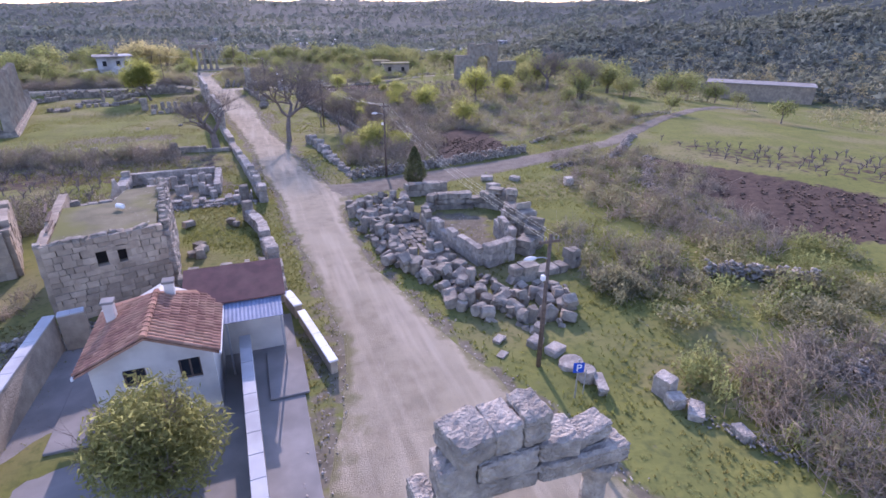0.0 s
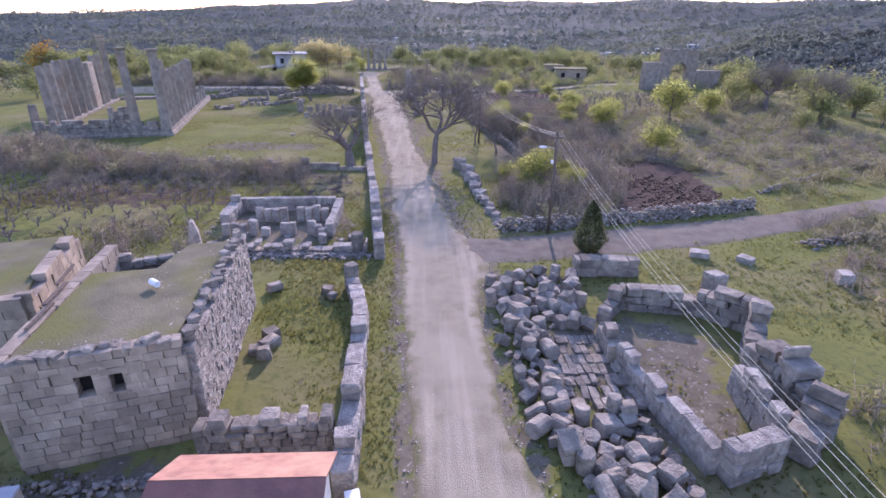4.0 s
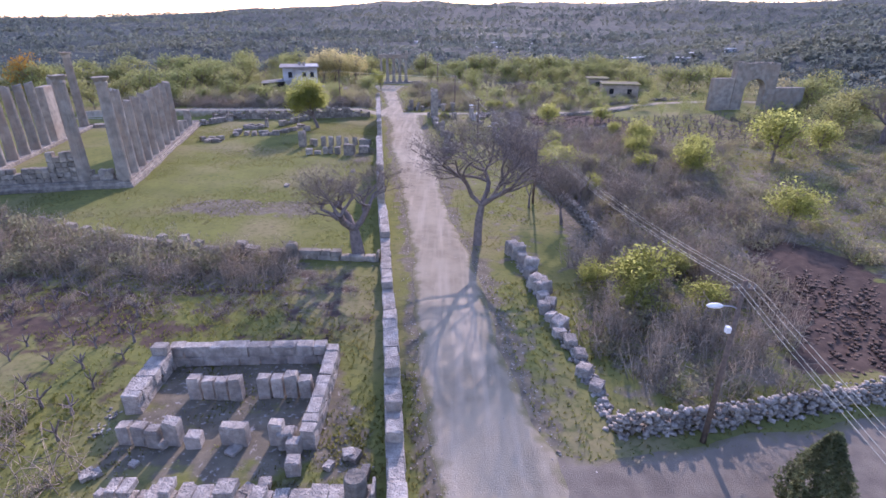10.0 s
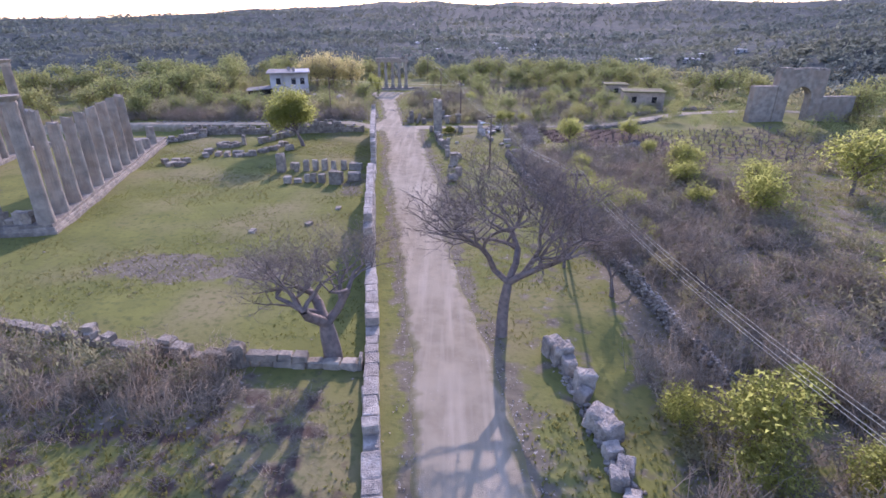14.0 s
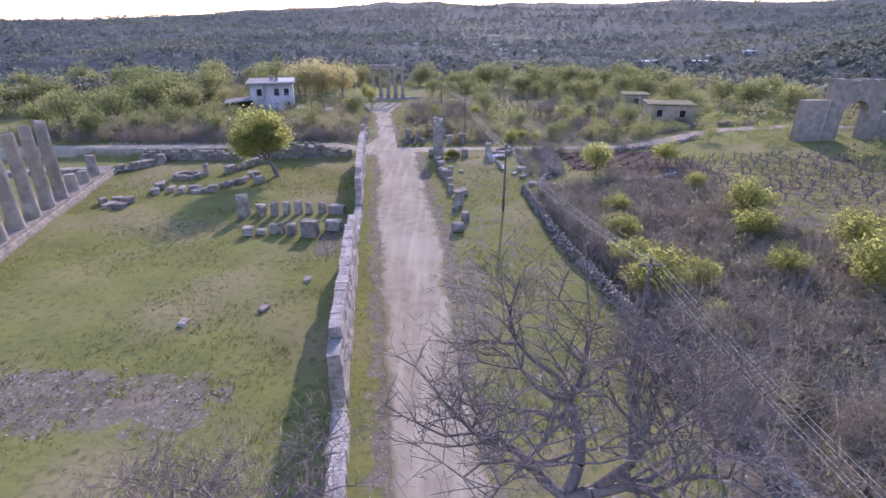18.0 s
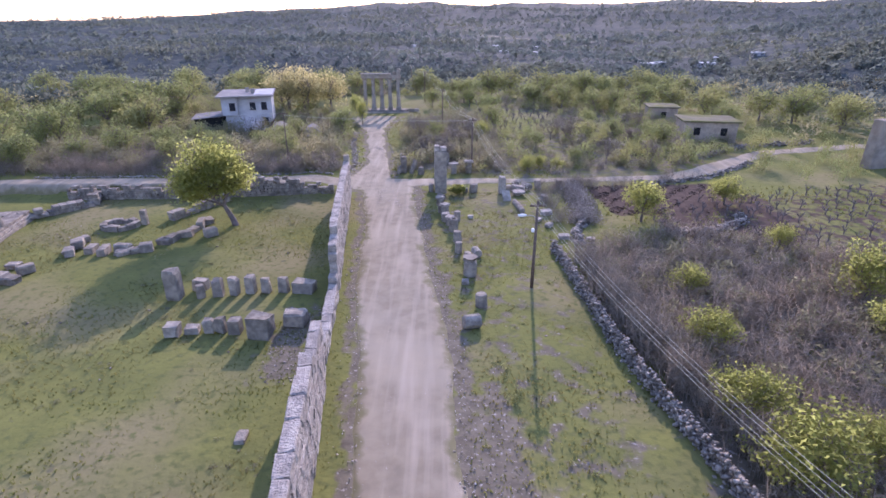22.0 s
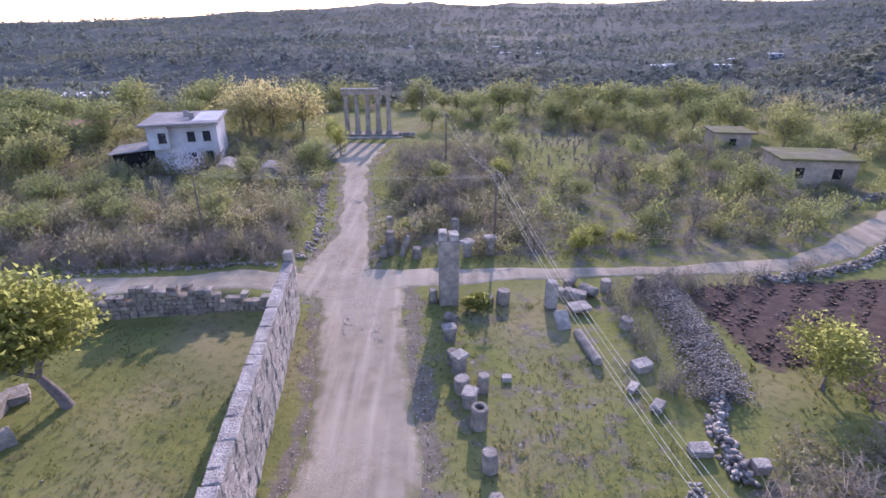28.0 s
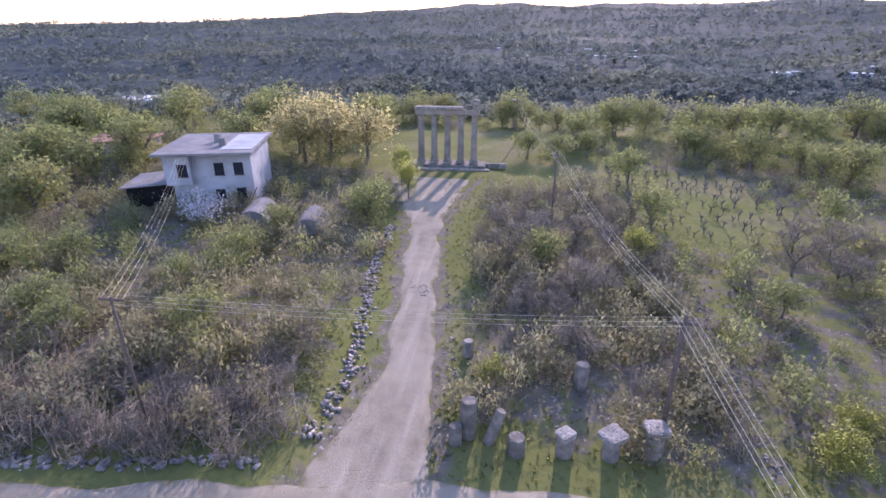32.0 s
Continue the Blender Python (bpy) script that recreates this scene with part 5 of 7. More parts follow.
for sa, sb_ in ((1.62, 2.24), (2.76, 3.24), (3.66, 4.3)):
    for z0, z1 in ((2.62, 3.0), (3.01, 3.4), (3.41, 3.88)):
        p = lerp2(A, B_, (sa + sb_) / 2 / front_len)
        stone(b, p[0], p[1], z0, sb_ - sa, 0.5, z1 - z0, 0, 0, ang, BLOCKS_WARM)
# roof of earth, with a sunken ruined bay at the back west
part("roof", slab_mesh("roof", [(-10.7, 29.7, 4.32), (-5.9, 31.1, 4.3), (-6.9, 40.3, 4.05), (-8.9, 39.7, 4.1), (-9.2, 36.9, 4.15), (-11.7, 36.2, 4.25)], 0.4, SOIL_ROOF), b, label="earth roof with thin grass")
e2 = [(-10.9, 29.2), (-5.5, 30.8), (-6.65, 40.6)]
for k in range(44):
    s = k / 43 * 1.999
    p = lerp2(e2[int(s)], e2[int(s) + 1], s - int(s))
    stone(b, p[0] + rnd.uniform(-0.25, 0.1), p[1] + rnd.uniform(0, 0.3), 4.28, rnd.uniform(0.3, 0.6), rnd.uniform(0.25, 0.4), rnd.uniform(0.12, 0.3), 0, 0, rnd.uniform(0, 180), BLOCKS)
stuff("roof_rubble", "", "", ROCKS, [(x, y, 4.3 - 0.025 * (y - 30), rng.uniform(0, 6.28), k, k * 0.6) for x, y in rng.uniform((-10.4, 30.6), (-6.4, 39.4), (700, 2)) if x < -5.9 - 0.1 * (y - 31) and not (x < -9.0 and y > 36) for k in (rng.uniform(0.03, 0.12),)], RUBBLE, b)
beam = thing("wooden_beam", "weathered pale timber beams lying along the roof edge", "beam", -11.2, 31.4, 4.42, 97)
for k in range(3):
    part("plank", box("plank", k * 1.7, -0.07, 0, k * 1.7 + 1.9, 0.05 + 0.05 * (k % 2), 0.09, WOOD, 0.01), beam, pose(0, 0.1 * k, 0.03 * k, 0, 0, 3 * k))
rl = thing("roof_roller", "whitewashed stone roof roller lying on the earth roof", "roller", -8.5, 35.0, 4.55, 25, me=drum_mesh(91, WHITE, 14, 1.0))
rl.matrix_basis = pose(-8.5, 35.0, 4.47, 90, 0, 50) @ Matrix.Diagonal((0.3, 0.3, 0.5, 1))
b3 = thing("ruined_wall", "sunken roofless bay with rough stone walls", "wall", -14, 40)
wall_run(b3, [(-12.3, 39.2), (-8.8, 40.6)], lambda s: 3.4, 0.5, 0.42, 0.7, BLOCKS, ragged=0.3)
wall_run(b3, [(-15.2, 36.5), (-17.6, 44.0)], lambda s: 3.0, 0.6, 0.5, 0.8, BLOCKS_WARM, ragged=0.2)
wall_run(b3, [(-15.2, 36.5), (-21.0, 35.0)], lambda s: 3.0, 0.6, 0.5, 0.8, BLOCKS_WARM, ragged=0.2)
frag = slab_mesh("wall_fragment", [(0, 0, 0), (0.0, 1.5, 0), (0.16, 2.3, 0), (0.22, 3.2, 0), (0.42, 3.95, 0), (0.62, 3.9, 0), (0.74, 3.2, 0), (0.95, 2.6, 0), (1.1, 1.7, 0), (1.55, 1.2, 0), (1.7, 0, 0)], 0.45, STONE_LIGHT)
part("wall_fragment", frag, b3, pose(14 - 9.95, 43.9 - 40, 0, 90, 0, 196), "sharp triangular remnant of a rendered wall")
part("roof", slab_mesh("roof", [(-15.5, 36.8, 2.9), (-17.8, 44.0, 2.9), (-23.5, 42.0, 2.9), (-21.3, 35.3, 2.9)], 0.3, SOIL_ROOF), b3, pose(14, -40, 0), label="earth roof")

# ---- crossing, drums and pier ----
p = thing("stone_pier", "tall squared limestone pier with a notched top", "pier", 0.2, 128.4, -0.05, 4)
part("shaft", box("shaft", -0.62, -0.55, 0, 0.62, 0.55, 4.5, STONE, 0.05), p)
stone(p, -0.36, 0, 4.5, 0.5, 0.9, 0.55, meshes=BLOCKS_LIGHT, name="cap")
stone(p, 0.3, 0, 4.5, 0.6, 0.9, 0.4, meshes=BLOCKS_LIGHT, name="cap")
stone(p, -1.0, 0.2, 0.03, 0.5, 0.7, 0.9, name="base")
for i, (x, y, d, h, lie) in enumerate([(1.6, 114.4, 0.7, 1.0, 0), (1.0, 118.3, 0.75, 0.7, 0), (0.7, 119.4, 0.85, 0.8, 0), (1.7, 119.4, 0.62, 0.95, 0), (0.6, 120.9, 0.78, 1.0, 0), (0.3, 121.7, 0.7, 0.8, 0), (0.15, 124.0, 0.75, 0.7, 0), (0.6, 125.6, 0.6, 0.4, 1), (2.8, 103.8, 0.8, 0.9, 0), (2.3, 108.3, 1.0, 1.1, 0), (2.2, 110.8, 0.6, 0.7, 0), (3.1, 111.2, 0.7, 0.5, 1), (1.6, 112.3, 0.6, 0.9, 0), (2.5, 101.4, 0.9, 0.6, 1), (3.7, 128.2, 0.9, 0.95, 0), (2.9, 128.2, 0.5, 0.5, 0), (10.7, 125.0, 0.8, 0.7, 0), (10.9, 129.6, 0.8, 0.9, 0), (9.2, 129.6, 0.75, 0.8, 1), (8.3, 129.9, 0.7, 0.9, 1), (13.3, 130.1, 0.75, 0.8, 0)]):
    m = pose(x, y, -0.03, rnd.uniform(-4, 4), rnd.uniform(-4, 4), rnd.uniform(0, 90)) @ Matrix.Diagonal((d, d, h, 1)) if not lie else pose(x, y, d * 0.42, 86, 0, rnd.uniform(0, 360)) @ Matrix.Diagonal((d, d, h + 0.4, 1))
    ob = thing("column_drum", "worn limestone column drum lying on the grass" if lie else "worn limestone column stump standing on the grass", "stone", group="drums along the road", me=rnd.choice(DRUMS))
    ob.matrix_basis = m
hd = thing("column_drum", "hollowed limestone drum standing on the grass", "stone", group="drums along the road", me=drum_mesh(33, STONE, 16, 0.95, True))
hd.matrix_basis = pose(1.3, 116.9, -0.03, 3, 2, 0) @ Matrix.Diagonal((0.85, 0.85, 1.2, 1))
for x, y, z, rz in ((0.15, 124.0, 0.66, 15), (0.6, 120.9, 0.95, 40), (1.0, 118.3, 0.66, 70)):
    ob = thing("capital", "worn carved capital resting on a column drum", "capital", x, y, z, rz, "carved capitals", me=RUGGED[int(rz) % 8])
    ob.scale = (0.8, 0.7, 0.22)
ls = thing("column_shaft", "long broken column shaft lying in the grass", "column", group="drums along the road", me=rnd.choice(DRUMS))
ls.matrix_basis = pose(8.0, 121.3, 0.26, -90, 0, 8) @ Matrix.Diagonal((0.6, 0.6, 2.9, 1))
cap = thing("capital", "weathered carved capital on a column stump beside the road", "capital", 2.3, 108.3, 1.05, 20, me=capital_mesh(0.36, 0.4, 12))
for x, y, z, a, b2, c, rx, rz in ((6.7, 127.5, 0, 0.7, 0.6, 1.9, 0, 0), (8.4, 126.9, 0.3, 1.3, 1.0, 0.25, 0, 10), (8.3, 127.0, 0, 0.7, 0.6, 0.36, 0, 15), (7.0, 124.7, 0.1, 0.8, 0.25, 1.2, -35, 20), (8.6, 128.7, 0, 1.4, 0.7, 0.6, 0, -30), (7.9, 129.0, 0, 1.2, 0.6, 0.5, 0, -40), (3.0, 120.2, 0, 0.5, 0.4, 0.3, 0, 0), (1.9, 107.0, 0, 0.5, 0.4, 0.3, 0, 0), (9.2, 119.4, 0, 0.8, 0.4, 0.25, 0, 50), (9.9, 118.0, 0, 0.8, 0.5, 0.3, 0, 50), (10.6, 115.2, 0, 0.9, 0.6, 0.35, 0, 0), (10.2, 121.0, 0, 1.0, 0.8, 0.5, 0, 20), (12.6, 114.2, 0, 0.7, 0.5, 0.5, 0, 0)):
    ob = thing("stone_block", "weathered limestone block in the grass by the crossing", "stone", group="blocks by the crossing", me=rnd.choice(BLOCKS_LIGHT))
    ob.matrix_basis = pose(x, y, z - 0.04, rx, 0, rz) @ Matrix.Diagonal((a, b2, c, 1))
# stumps and capitals north of the crossing
for x, y, d, h, rx, capd in ((-4.7, 135.5, 0.6, 1.0, 0, 0), (-4.2, 136.0, 0.75, 2.0, 0, 0), (-3.3, 135.7, 0.5, 1.7, 20, 0), (-2.1, 135.3, 0.8, 0.9, 0, 0), (-0.1, 135.5, 0.75, 1.0, 0, 0.85), (1.8, 135.6, 0.75, 1.1, 0, 1.2), (3.6, 136.0, 0.75, 1.3, 0, 1.15), (1.0, 140.0, 0.7, 1.5, 0, 0), (-4.8, 142.0, 0.6, 1.0, 0, 0)):
    ob = thing("column_stump", "standing grey column stump with a carved capital" if capd else "standing grey column stump in rough grass", "column", group="stumps north of the crossing")
    ob.matrix_basis = pose(x, y, -0.03, 0, rx, rnd.uniform(0, 40))
    part("shaft", rnd.choice(DRUMS), ob, Matrix.Diagonal((d, d, h, 1)))
    if capd:
        part("capital", block_mesh(rnd.randint(100, 160), STONE_LIGHT, 0.06, 0.12), ob, pose(0, 0, h - 0.02, 0, 0, 10) @ Matrix.Diagonal((capd * 0.85, capd * 0.75, 0.26, 1)))

# ---- small temple front: five columns with an entablature ----
ty = thing("ruined_temple", "row of five slim columns carrying a broken stone entablature", "temple", -11.4, 182.0, 0, 0)
SLIM = column_mesh(1.0, 0.40, 0.33, 3, MARBLE, 10)
for k in range(5):
    x = -3.3 + 1.65 * k
    cx = part("column", SLIM, ty, pose(x, 0, 1.0) @ Matrix.Diagonal((1, 1, 4.9, 1)))
    part("capital", capital_mesh(0.36, 0.6, k), ty, pose(x, 0, 5.9))
    part("base", box("base", x - 0.5, -0.5, 0.5, x + 0.5, 0.5, 1.05, STONE, 0.06), ty)
part("architrave", box("architrave", -3.9, -0.42, 6.5, 3.9, 0.42, 7.1, MARBLE, 0.04), ty)
part("cornice", box("cornice", -4.0, -0.6, 7.104, 1.9, 0.55, 7.45, STONE, 0.05), ty)
for x, z in ((2.6, 7.104), (3.4, 7.104), (3.5, 7.7)):
    stone(ty, x, 0, z, 0.7, 0.8, 0.6)
part("step", box("step", -4.6, -1.0, -0.2, 4.8, 1.6, 0.5, STONE, 0.05), ty)
part("step", box("step", -5.2, -1.8, -0.2, 5.4, -1.0, 0.22, STONE, 0.05), ty)
for x in (4.9, 5.9, 6.9):
    stone(ty, x, 0.4, -0.02, 0.9, 0.7, 0.6)

# ---- white two-storey house ----
wh = thing("house", "two-storey pale concrete house with a flat roof", "house", -32.6, 166.5, -0.1, 14)
part("wall", box("wall", -3.6, -3.4, 0, 3.9, 4.4, 5.6, PALE, 0.02), wh)
part("wall", box("bay", -3.9, -4.2, 2.7, -1.5, -3.4, 5.6, PALE, 0.02), wh)
part("roof", box("roof", -4.6, -4.9, 5.604, 4.4, 5.0, 5.85, CONCRETE, 0.03), wh, label="flat concrete roof slab with overhang")
part("roof_patch", box("roof_patch", 1.2, -3.5, 5.854, 4.2, 3.8, 5.9, PALE, 0.01), wh)
for x, y in ((0.0, 0.5), (1.0, -1.5)):
    part("chimney", box("chimney", x - 0.3, y - 0.3, 5.854, x + 0.3, y + 0.3, 6.6, CONCRETE, 0.03), wh)
for x, z in ((-2.7, 3.5), (0.4, 3.4), (2.2, 3.4), (2.2, 0.9), (0.2, 0.8)):
    yy = -4.22 if x < -1.5 else -3.42
    wd = part("window", box("window", x, yy, z, x + 0.9, yy + 0.1, z + 1.2, GLASS, 0.0), wh)
    part("frame", box("frame", x - 0.06, yy - 0.02, z - 0.08, x + 0.96, yy + 0.06, z - 0.004, WOOD, 0.005), wd)
sh = thing("shed", "low lean-to shed with a rusty sheet roof", "shed", -38.6, 165.0, -0.1, 14)
part("wall", box("wall", -2.6, -2.0, 0, 2.2, 2.2, 2.0, DARK, 0.02), sh, label="dark open front with blue panels")
part("roof", slab_mesh("roof", [(-3.0, -2.6, 2.1), (2.5, -2.6, 2.5), (2.5, 2.6, 2.7), (-3.0, 2.6, 2.2)], 0.08, CONCRETE), sh)
for x, y, s in ((-26.0, 160.5, 1.0), (-20.5, 159.5, 0.9)):
    gh = thing("greenhouse", "round-topped plastic tunnel shed beside the lane", "greenhouse", x, y, 0, 100)
    bm = bmesh.new()
    prof = [(math.cos(a) * 1.5 * s, math.sin(a) * 1.6 * s) for a in (math.pi * i / 10 for i in range(11))]
    r0 = [bm.verts.new((-2.0 * s, u, v)) for u, v in prof]
    r1 = [bm.verts.new((2.0 * s, u, v)) for u, v in prof]
    for i in range(10):
        bm.faces.new((r0[i], r0[i + 1], r1[i + 1], r1[i]))
    bm.faces.new(r0)
    bm.faces.new(r1[::-1])
    part("cover", mesh_bm("cover", bm, CONCRETE), gh, label="faded pale plastic sheeting")
    for k in range(4):
        part("pole", box("pole", -0.04, -0.04, 0, 0.04, 0.04, 2.8, WOOD, 0.0), gh, pose(-2.6 + 1.7 * k, 2.0, 0, 30, 0, 0))

# ---- low farm buildings, arched gate, village houses ----
def flat_house(x, y, rz, dx, dy, h, label, wall_m=STONE_WARM, roof_m=CONCRETE):
    z = float(height(x, y)) - 0.3
    o = thing("farm_building", label, "building", x, y, z, rz, "outlying buildings")
    part("wall", box("wall", -dx / 2, -dy / 2, 0, dx / 2, dy / 2, h, wall_m, 0.03), o)
    part("roof", box("roof", -dx / 2 - 0.35, -dy / 2 - 0.35, h + 0.003, dx / 2 + 0.35, dy / 2 + 0.35, h + 0.25, roof_m, 0.03), o)
    for k in range(max(1, int(dx / 3.5)) if dx < 20 else 0):
        wx = -dx / 2 + (k + 0.5) * dx / max(1, int(dx / 3.5))
        part("window", box("window", wx - 0.45, -dy / 2 - 0.03, h * 0.4, wx + 0.45, -dy / 2 + 0.05, h * 0.75, DARK, 0.0), o)
    return o
flat_house(41.3, 155.6, -10, 7.6, 5.2, 3.2, "low flat-roofed stone farm building among trees", STONE_WARM, SOIL_ROOF)
flat_house(41.0, 172.5, -8, 4.8, 4.2, 2.7, "small stone hut with a pale flat roof", STONE_WARM, SOIL_ROOF)
flat_house(140.0, 117.0, -50, 27.0, 10.0, 5.0, "long plain stone building with a flat roof", STONE_WARM, CONCRETE)
flat_house(-56, 182, 10, 8.0, 5.0, 2.6, "low house with a red roof among bushes", STONE_WARM, TILE)
flat_house(-92, 236, 0, 12.0, 7.0, 3.0, "low pale flat-roofed building behind trees", WHITE, WHITE)
for x, y, dx in ((-4, 640, 17), (24, 655, 15), (62, 600, 13), (96, 640, 9), (40, 690, 12), (150, 470, 12), (162, 478, 8), (185, 455, 14), (205, 480, 9), (228, 470, 10), (-30, 700, 9), (110, 720, 10), (70, 760, 12)):
    flat_house(x, y, rnd.uniform(-25, 25), dx * 0.75, 6.0, rnd.uniform(2.2, 3.4), "distant pale village house on the plateau", PALE, WHITE)

g = thing("arched_gate", "high ruined stone gate with a round arch between side walls", "gate", 61.6, 139.0, -1.0, 8)
bm = bmesh.new()
arch = [(math.cos(a) * 2.2, 4.6 + math.sin(a) * 2.2) for a in (math.pi * i / 12 for i in range(13))]
outline = [(4.4, 0), (4.4, 9.3), (-4.4, 9.6), (-4.4, 0), (-2.2, 0)] + arch[::-1] + [(2.2, 0)]
fr = [bm.verts.new((x, -0.8, z)) for x, z in outline]
bk = [bm.verts.new((x, 0.8, z)) for x, z in outline]
bm.faces.new(fr)
bm.faces.new(bk[::-1])
for i in range(len(fr)):
    j = (i + 1) % len(fr)
    bm.faces.new((fr[j], fr[i], bk[i], bk[j]))
bmesh.ops.recalc_face_normals(bm, faces=bm.faces[:])
bmesh.ops.triangulate(bm, faces=bm.faces[:])
part("arch_wall", mesh_bm("arch_wall", bm, MARBLE), g)
part("side_wall", box("side_wall", -8.6, -0.7, 0, -4.41, 0.7, 6.9, MARBLE, 0.08), g)
part("side_wall", box("side_wall", 4.41, -0.7, 0, 11.0, 0.7, 5.0, MARBLE, 0.08), g)
for k in range(9):
    stone(g, -4.0 + k * 1.0, 0, 9.25, 0.95, 1.5, rnd.uniform(0.2, 0.6))

# ---- poles, wires, sign ----
def tube_curve(name, pts, r, material, parent=None):
    """A round wire or rod along the points, as a mesh."""
    V, F = [], []
    for i, p in enumerate(pts):
        a = pts[max(i - 1, 0)]
        c = pts[min(i + 1, len(pts) - 1)]
        d = (Vector(c) - Vector(a)).normalized()
        u = d.cross(Vector((0, 0, 1)) if abs(d.z) < 0.9 else Vector((1, 0, 0))).normalized()
        w = d.cross(u)
        for k in range(4):
            t = math.pi * k / 2
            V.append(tuple(Vector(p) + (u * math.cos(t) + w * math.sin(t)) * r))
    for i in range(len(pts) - 1):
        for k in range(4):
            F.append((4 * i + k, 4 * i + (k + 1) % 4, 4 * i + 4 + (k + 1) % 4, 4 * i + 4 + k))
    return part(name, mesh_arrays(name, V, F, material), parent)


POLES = [(11.1, 17.4, 6.6, True), (12.2, 50.9, 7.3, True), (10.1, 81.4, 6.5, False), (6.4, 106.1, 6.2, True), (4.0, 136.6, 6.3, False), (0.6, 163.0, 6.5, False), (-3.2, 196.0, 6.5, False), (-8.0, 232.0, 7.0, False)]
OFFS = [(-0.38, 0.0), (-0.2, 0.0), (0.16, 0.0), (0.38, 0.0)]
for x, y, h, lamp in POLES:
    z0 = float(height(x, y))
    p = thing("utility_pole", "weathered wooden power pole with a cross-arm" + (" and a street lamp" if lamp else ""), "pole", x, y, z0, 0, "power poles")
    bm = bmesh.new()
    bmesh.ops.create_cone(bm, cap_ends=True, segments=10, radius1=0.12, radius2=0.08, depth=h + 0.3)
    bmesh.ops.translate(bm, vec=(0, 0, h / 2), verts=bm.verts[:])
    part("post", mesh_bm("post", bm, WOOD, True), p)
    part("cross_arm", box("cross_arm", -0.5, -0.05, h - 0.25, 0.5, 0.05, h - 0.13, WOOD, 0.01), p)
    for ox, _ in OFFS:
        part("insulator", drum_mesh(5, CONCRETE, 8), p, pose(ox, 0, h - 0.13) @ Matrix.Diagonal((0.07, 0.07, 0.14, 1)))
    if lamp:
        l = tube_curve("lamp_arm", [(0, 0, h - 1.0), (-0.3, -0.05, h - 0.85), (-0.75, -0.1, h - 0.8)], 0.025, METAL, p)
        bm = bmesh.new()
        bmesh.ops.create_uvsphere(bm, u_segments=10, v_segments=6, radius=0.5)
        bmesh.ops.scale(bm, vec=(0.62, 0.26, 0.2), verts=bm.verts[:])
        part("lamp_head", mesh_bm("lamp_head", bm, WHITE, True), p, pose(-0.95, -0.1, h - 0.8), "pale oval street lamp head")
        part("bracket", box("bracket", -0.28, -0.1, h - 2.0, -0.1, 0.1, h - 1.75, WHITE, 0.02), p)
for (x0, y0, h0, _), (x1, y1, h1, _) in zip(POLES, POLES[1:]):
    za, zb = float(height(x0, y0)) + h0 + 0.03, float(height(x1, y1)) + h1 + 0.03
    span = thing("power_cable", "four thin pale overhead wires strung between poles", "cable", group="overhead wires")
    for ox, _ in OFFS:
        pts = [(x0 + (x1 - x0) * k + ox, y0 + (y1 - y0) * k, za + (zb - za) * k - 3.2 * k * (1 - k)) for k in (i / 14 for i in range(15))]
        tube_curve("wire", pts, 0.008, WIRE, span)
# side line to the white house
p = thing("utility_pole", "slim pole with wires leading to the white house", "pole", -17.1, 133.0, 1.1, 0, "power poles")
bm = bmesh.new()
bmesh.ops.create_cone(bm, cap_ends=True, segments=8, radius1=0.07, radius2=0.05, depth=6.4)
bmesh.ops.translate(bm, vec=(0, 0, 3.3), verts=bm.verts[:])
part("post", mesh_bm("post", bm, WOOD, True), p)
part("cross_arm", box("cross_arm", -0.5, -0.04, 6.35, 0.5, 0.04, 6.45, WOOD, 0.01), p)
span = thing("power_cable", "thin pale wires from the pole to the house", "cable", group="overhead wires")
for o in (-0.45, -0.15, 0.15, 0.45):
    tube_curve("wire", [(-17.1 + o + (-16.6) * k, 133.0 + 29.2 * k, 7.5 - 2.0 * k - 3.0 * k * (1 - k)) for k in (i / 12 for i in range(13))], 0.006, WIRE, span)
span = thing("power_cable", "thin overhead wires crossing above the stumps", "cable", group="overhead wires")
for o in (0.0, 0.35, 0.7):
    tube_curve("wire", [(4.0 - 21.1 * k, 136.4 + o - 3.4 * k, 6.1 + 1.2 * k - 1.0 * k * (1 - k)) for k in (i / 10 for i in range(11))], 0.006, WIRE, span)

# parking sign
s = thing("parking_sign", "blue parking sign on a thin metal post in grass", "sign", 11.5, 14.95, 0, -15)
part("post", box("post", -0.03, -0.03, -0.1, 0.03, 0.03, 2.0, METAL, 0.005), s)
part("post", box("post", 0.42, 0.2, -0.1, 0.46, 0.24, 1.3, METAL, 0.005), s)
part("panel", box("panel", -0.24, -0.05, 1.35, 0.24, -0.032, 1.85, SIGN_BLUE, 0.004), s, label="square blue sign panel")
fc = bpy.data.curves.new("letter", "FONT")
fc.body, fc.size, fc.align_x, fc.extrude = "P", 0.5, "CENTER", 0.004
fo = bpy.data.objects.new("letter_source", fc)
scene.collection.objects.link(fo)
bpy.context.view_layer.update()
me = bpy.data.meshes.new_from_object(fo)
bpy.data.objects.remove(fo)
me.materials.clear()
me.materials.append(SIGN_WHITE)
part("letter", me, s, pose(0, -0.056, 1.43, 90, 0, 0), "white letter P")
slab = thing("stone_slab", "flat round pale stone slab lying in grass by the pole", "stone", 12.6, 17.0, -0.05, 20, me=drum_mesh(71, STONE_LIGHT, 18, 0.97))
slab.scale = (1.35, 1.1, 0.3)
drum = thing("column_drum", "short upright column drum standing in grass by the sign", "stone", 12.7, 15.9, -0.05, 0, me=drum_mesh(72, STONE_LIGHT, 16, 0.95))
drum.scale = (0.85, 0.85, 0.62)
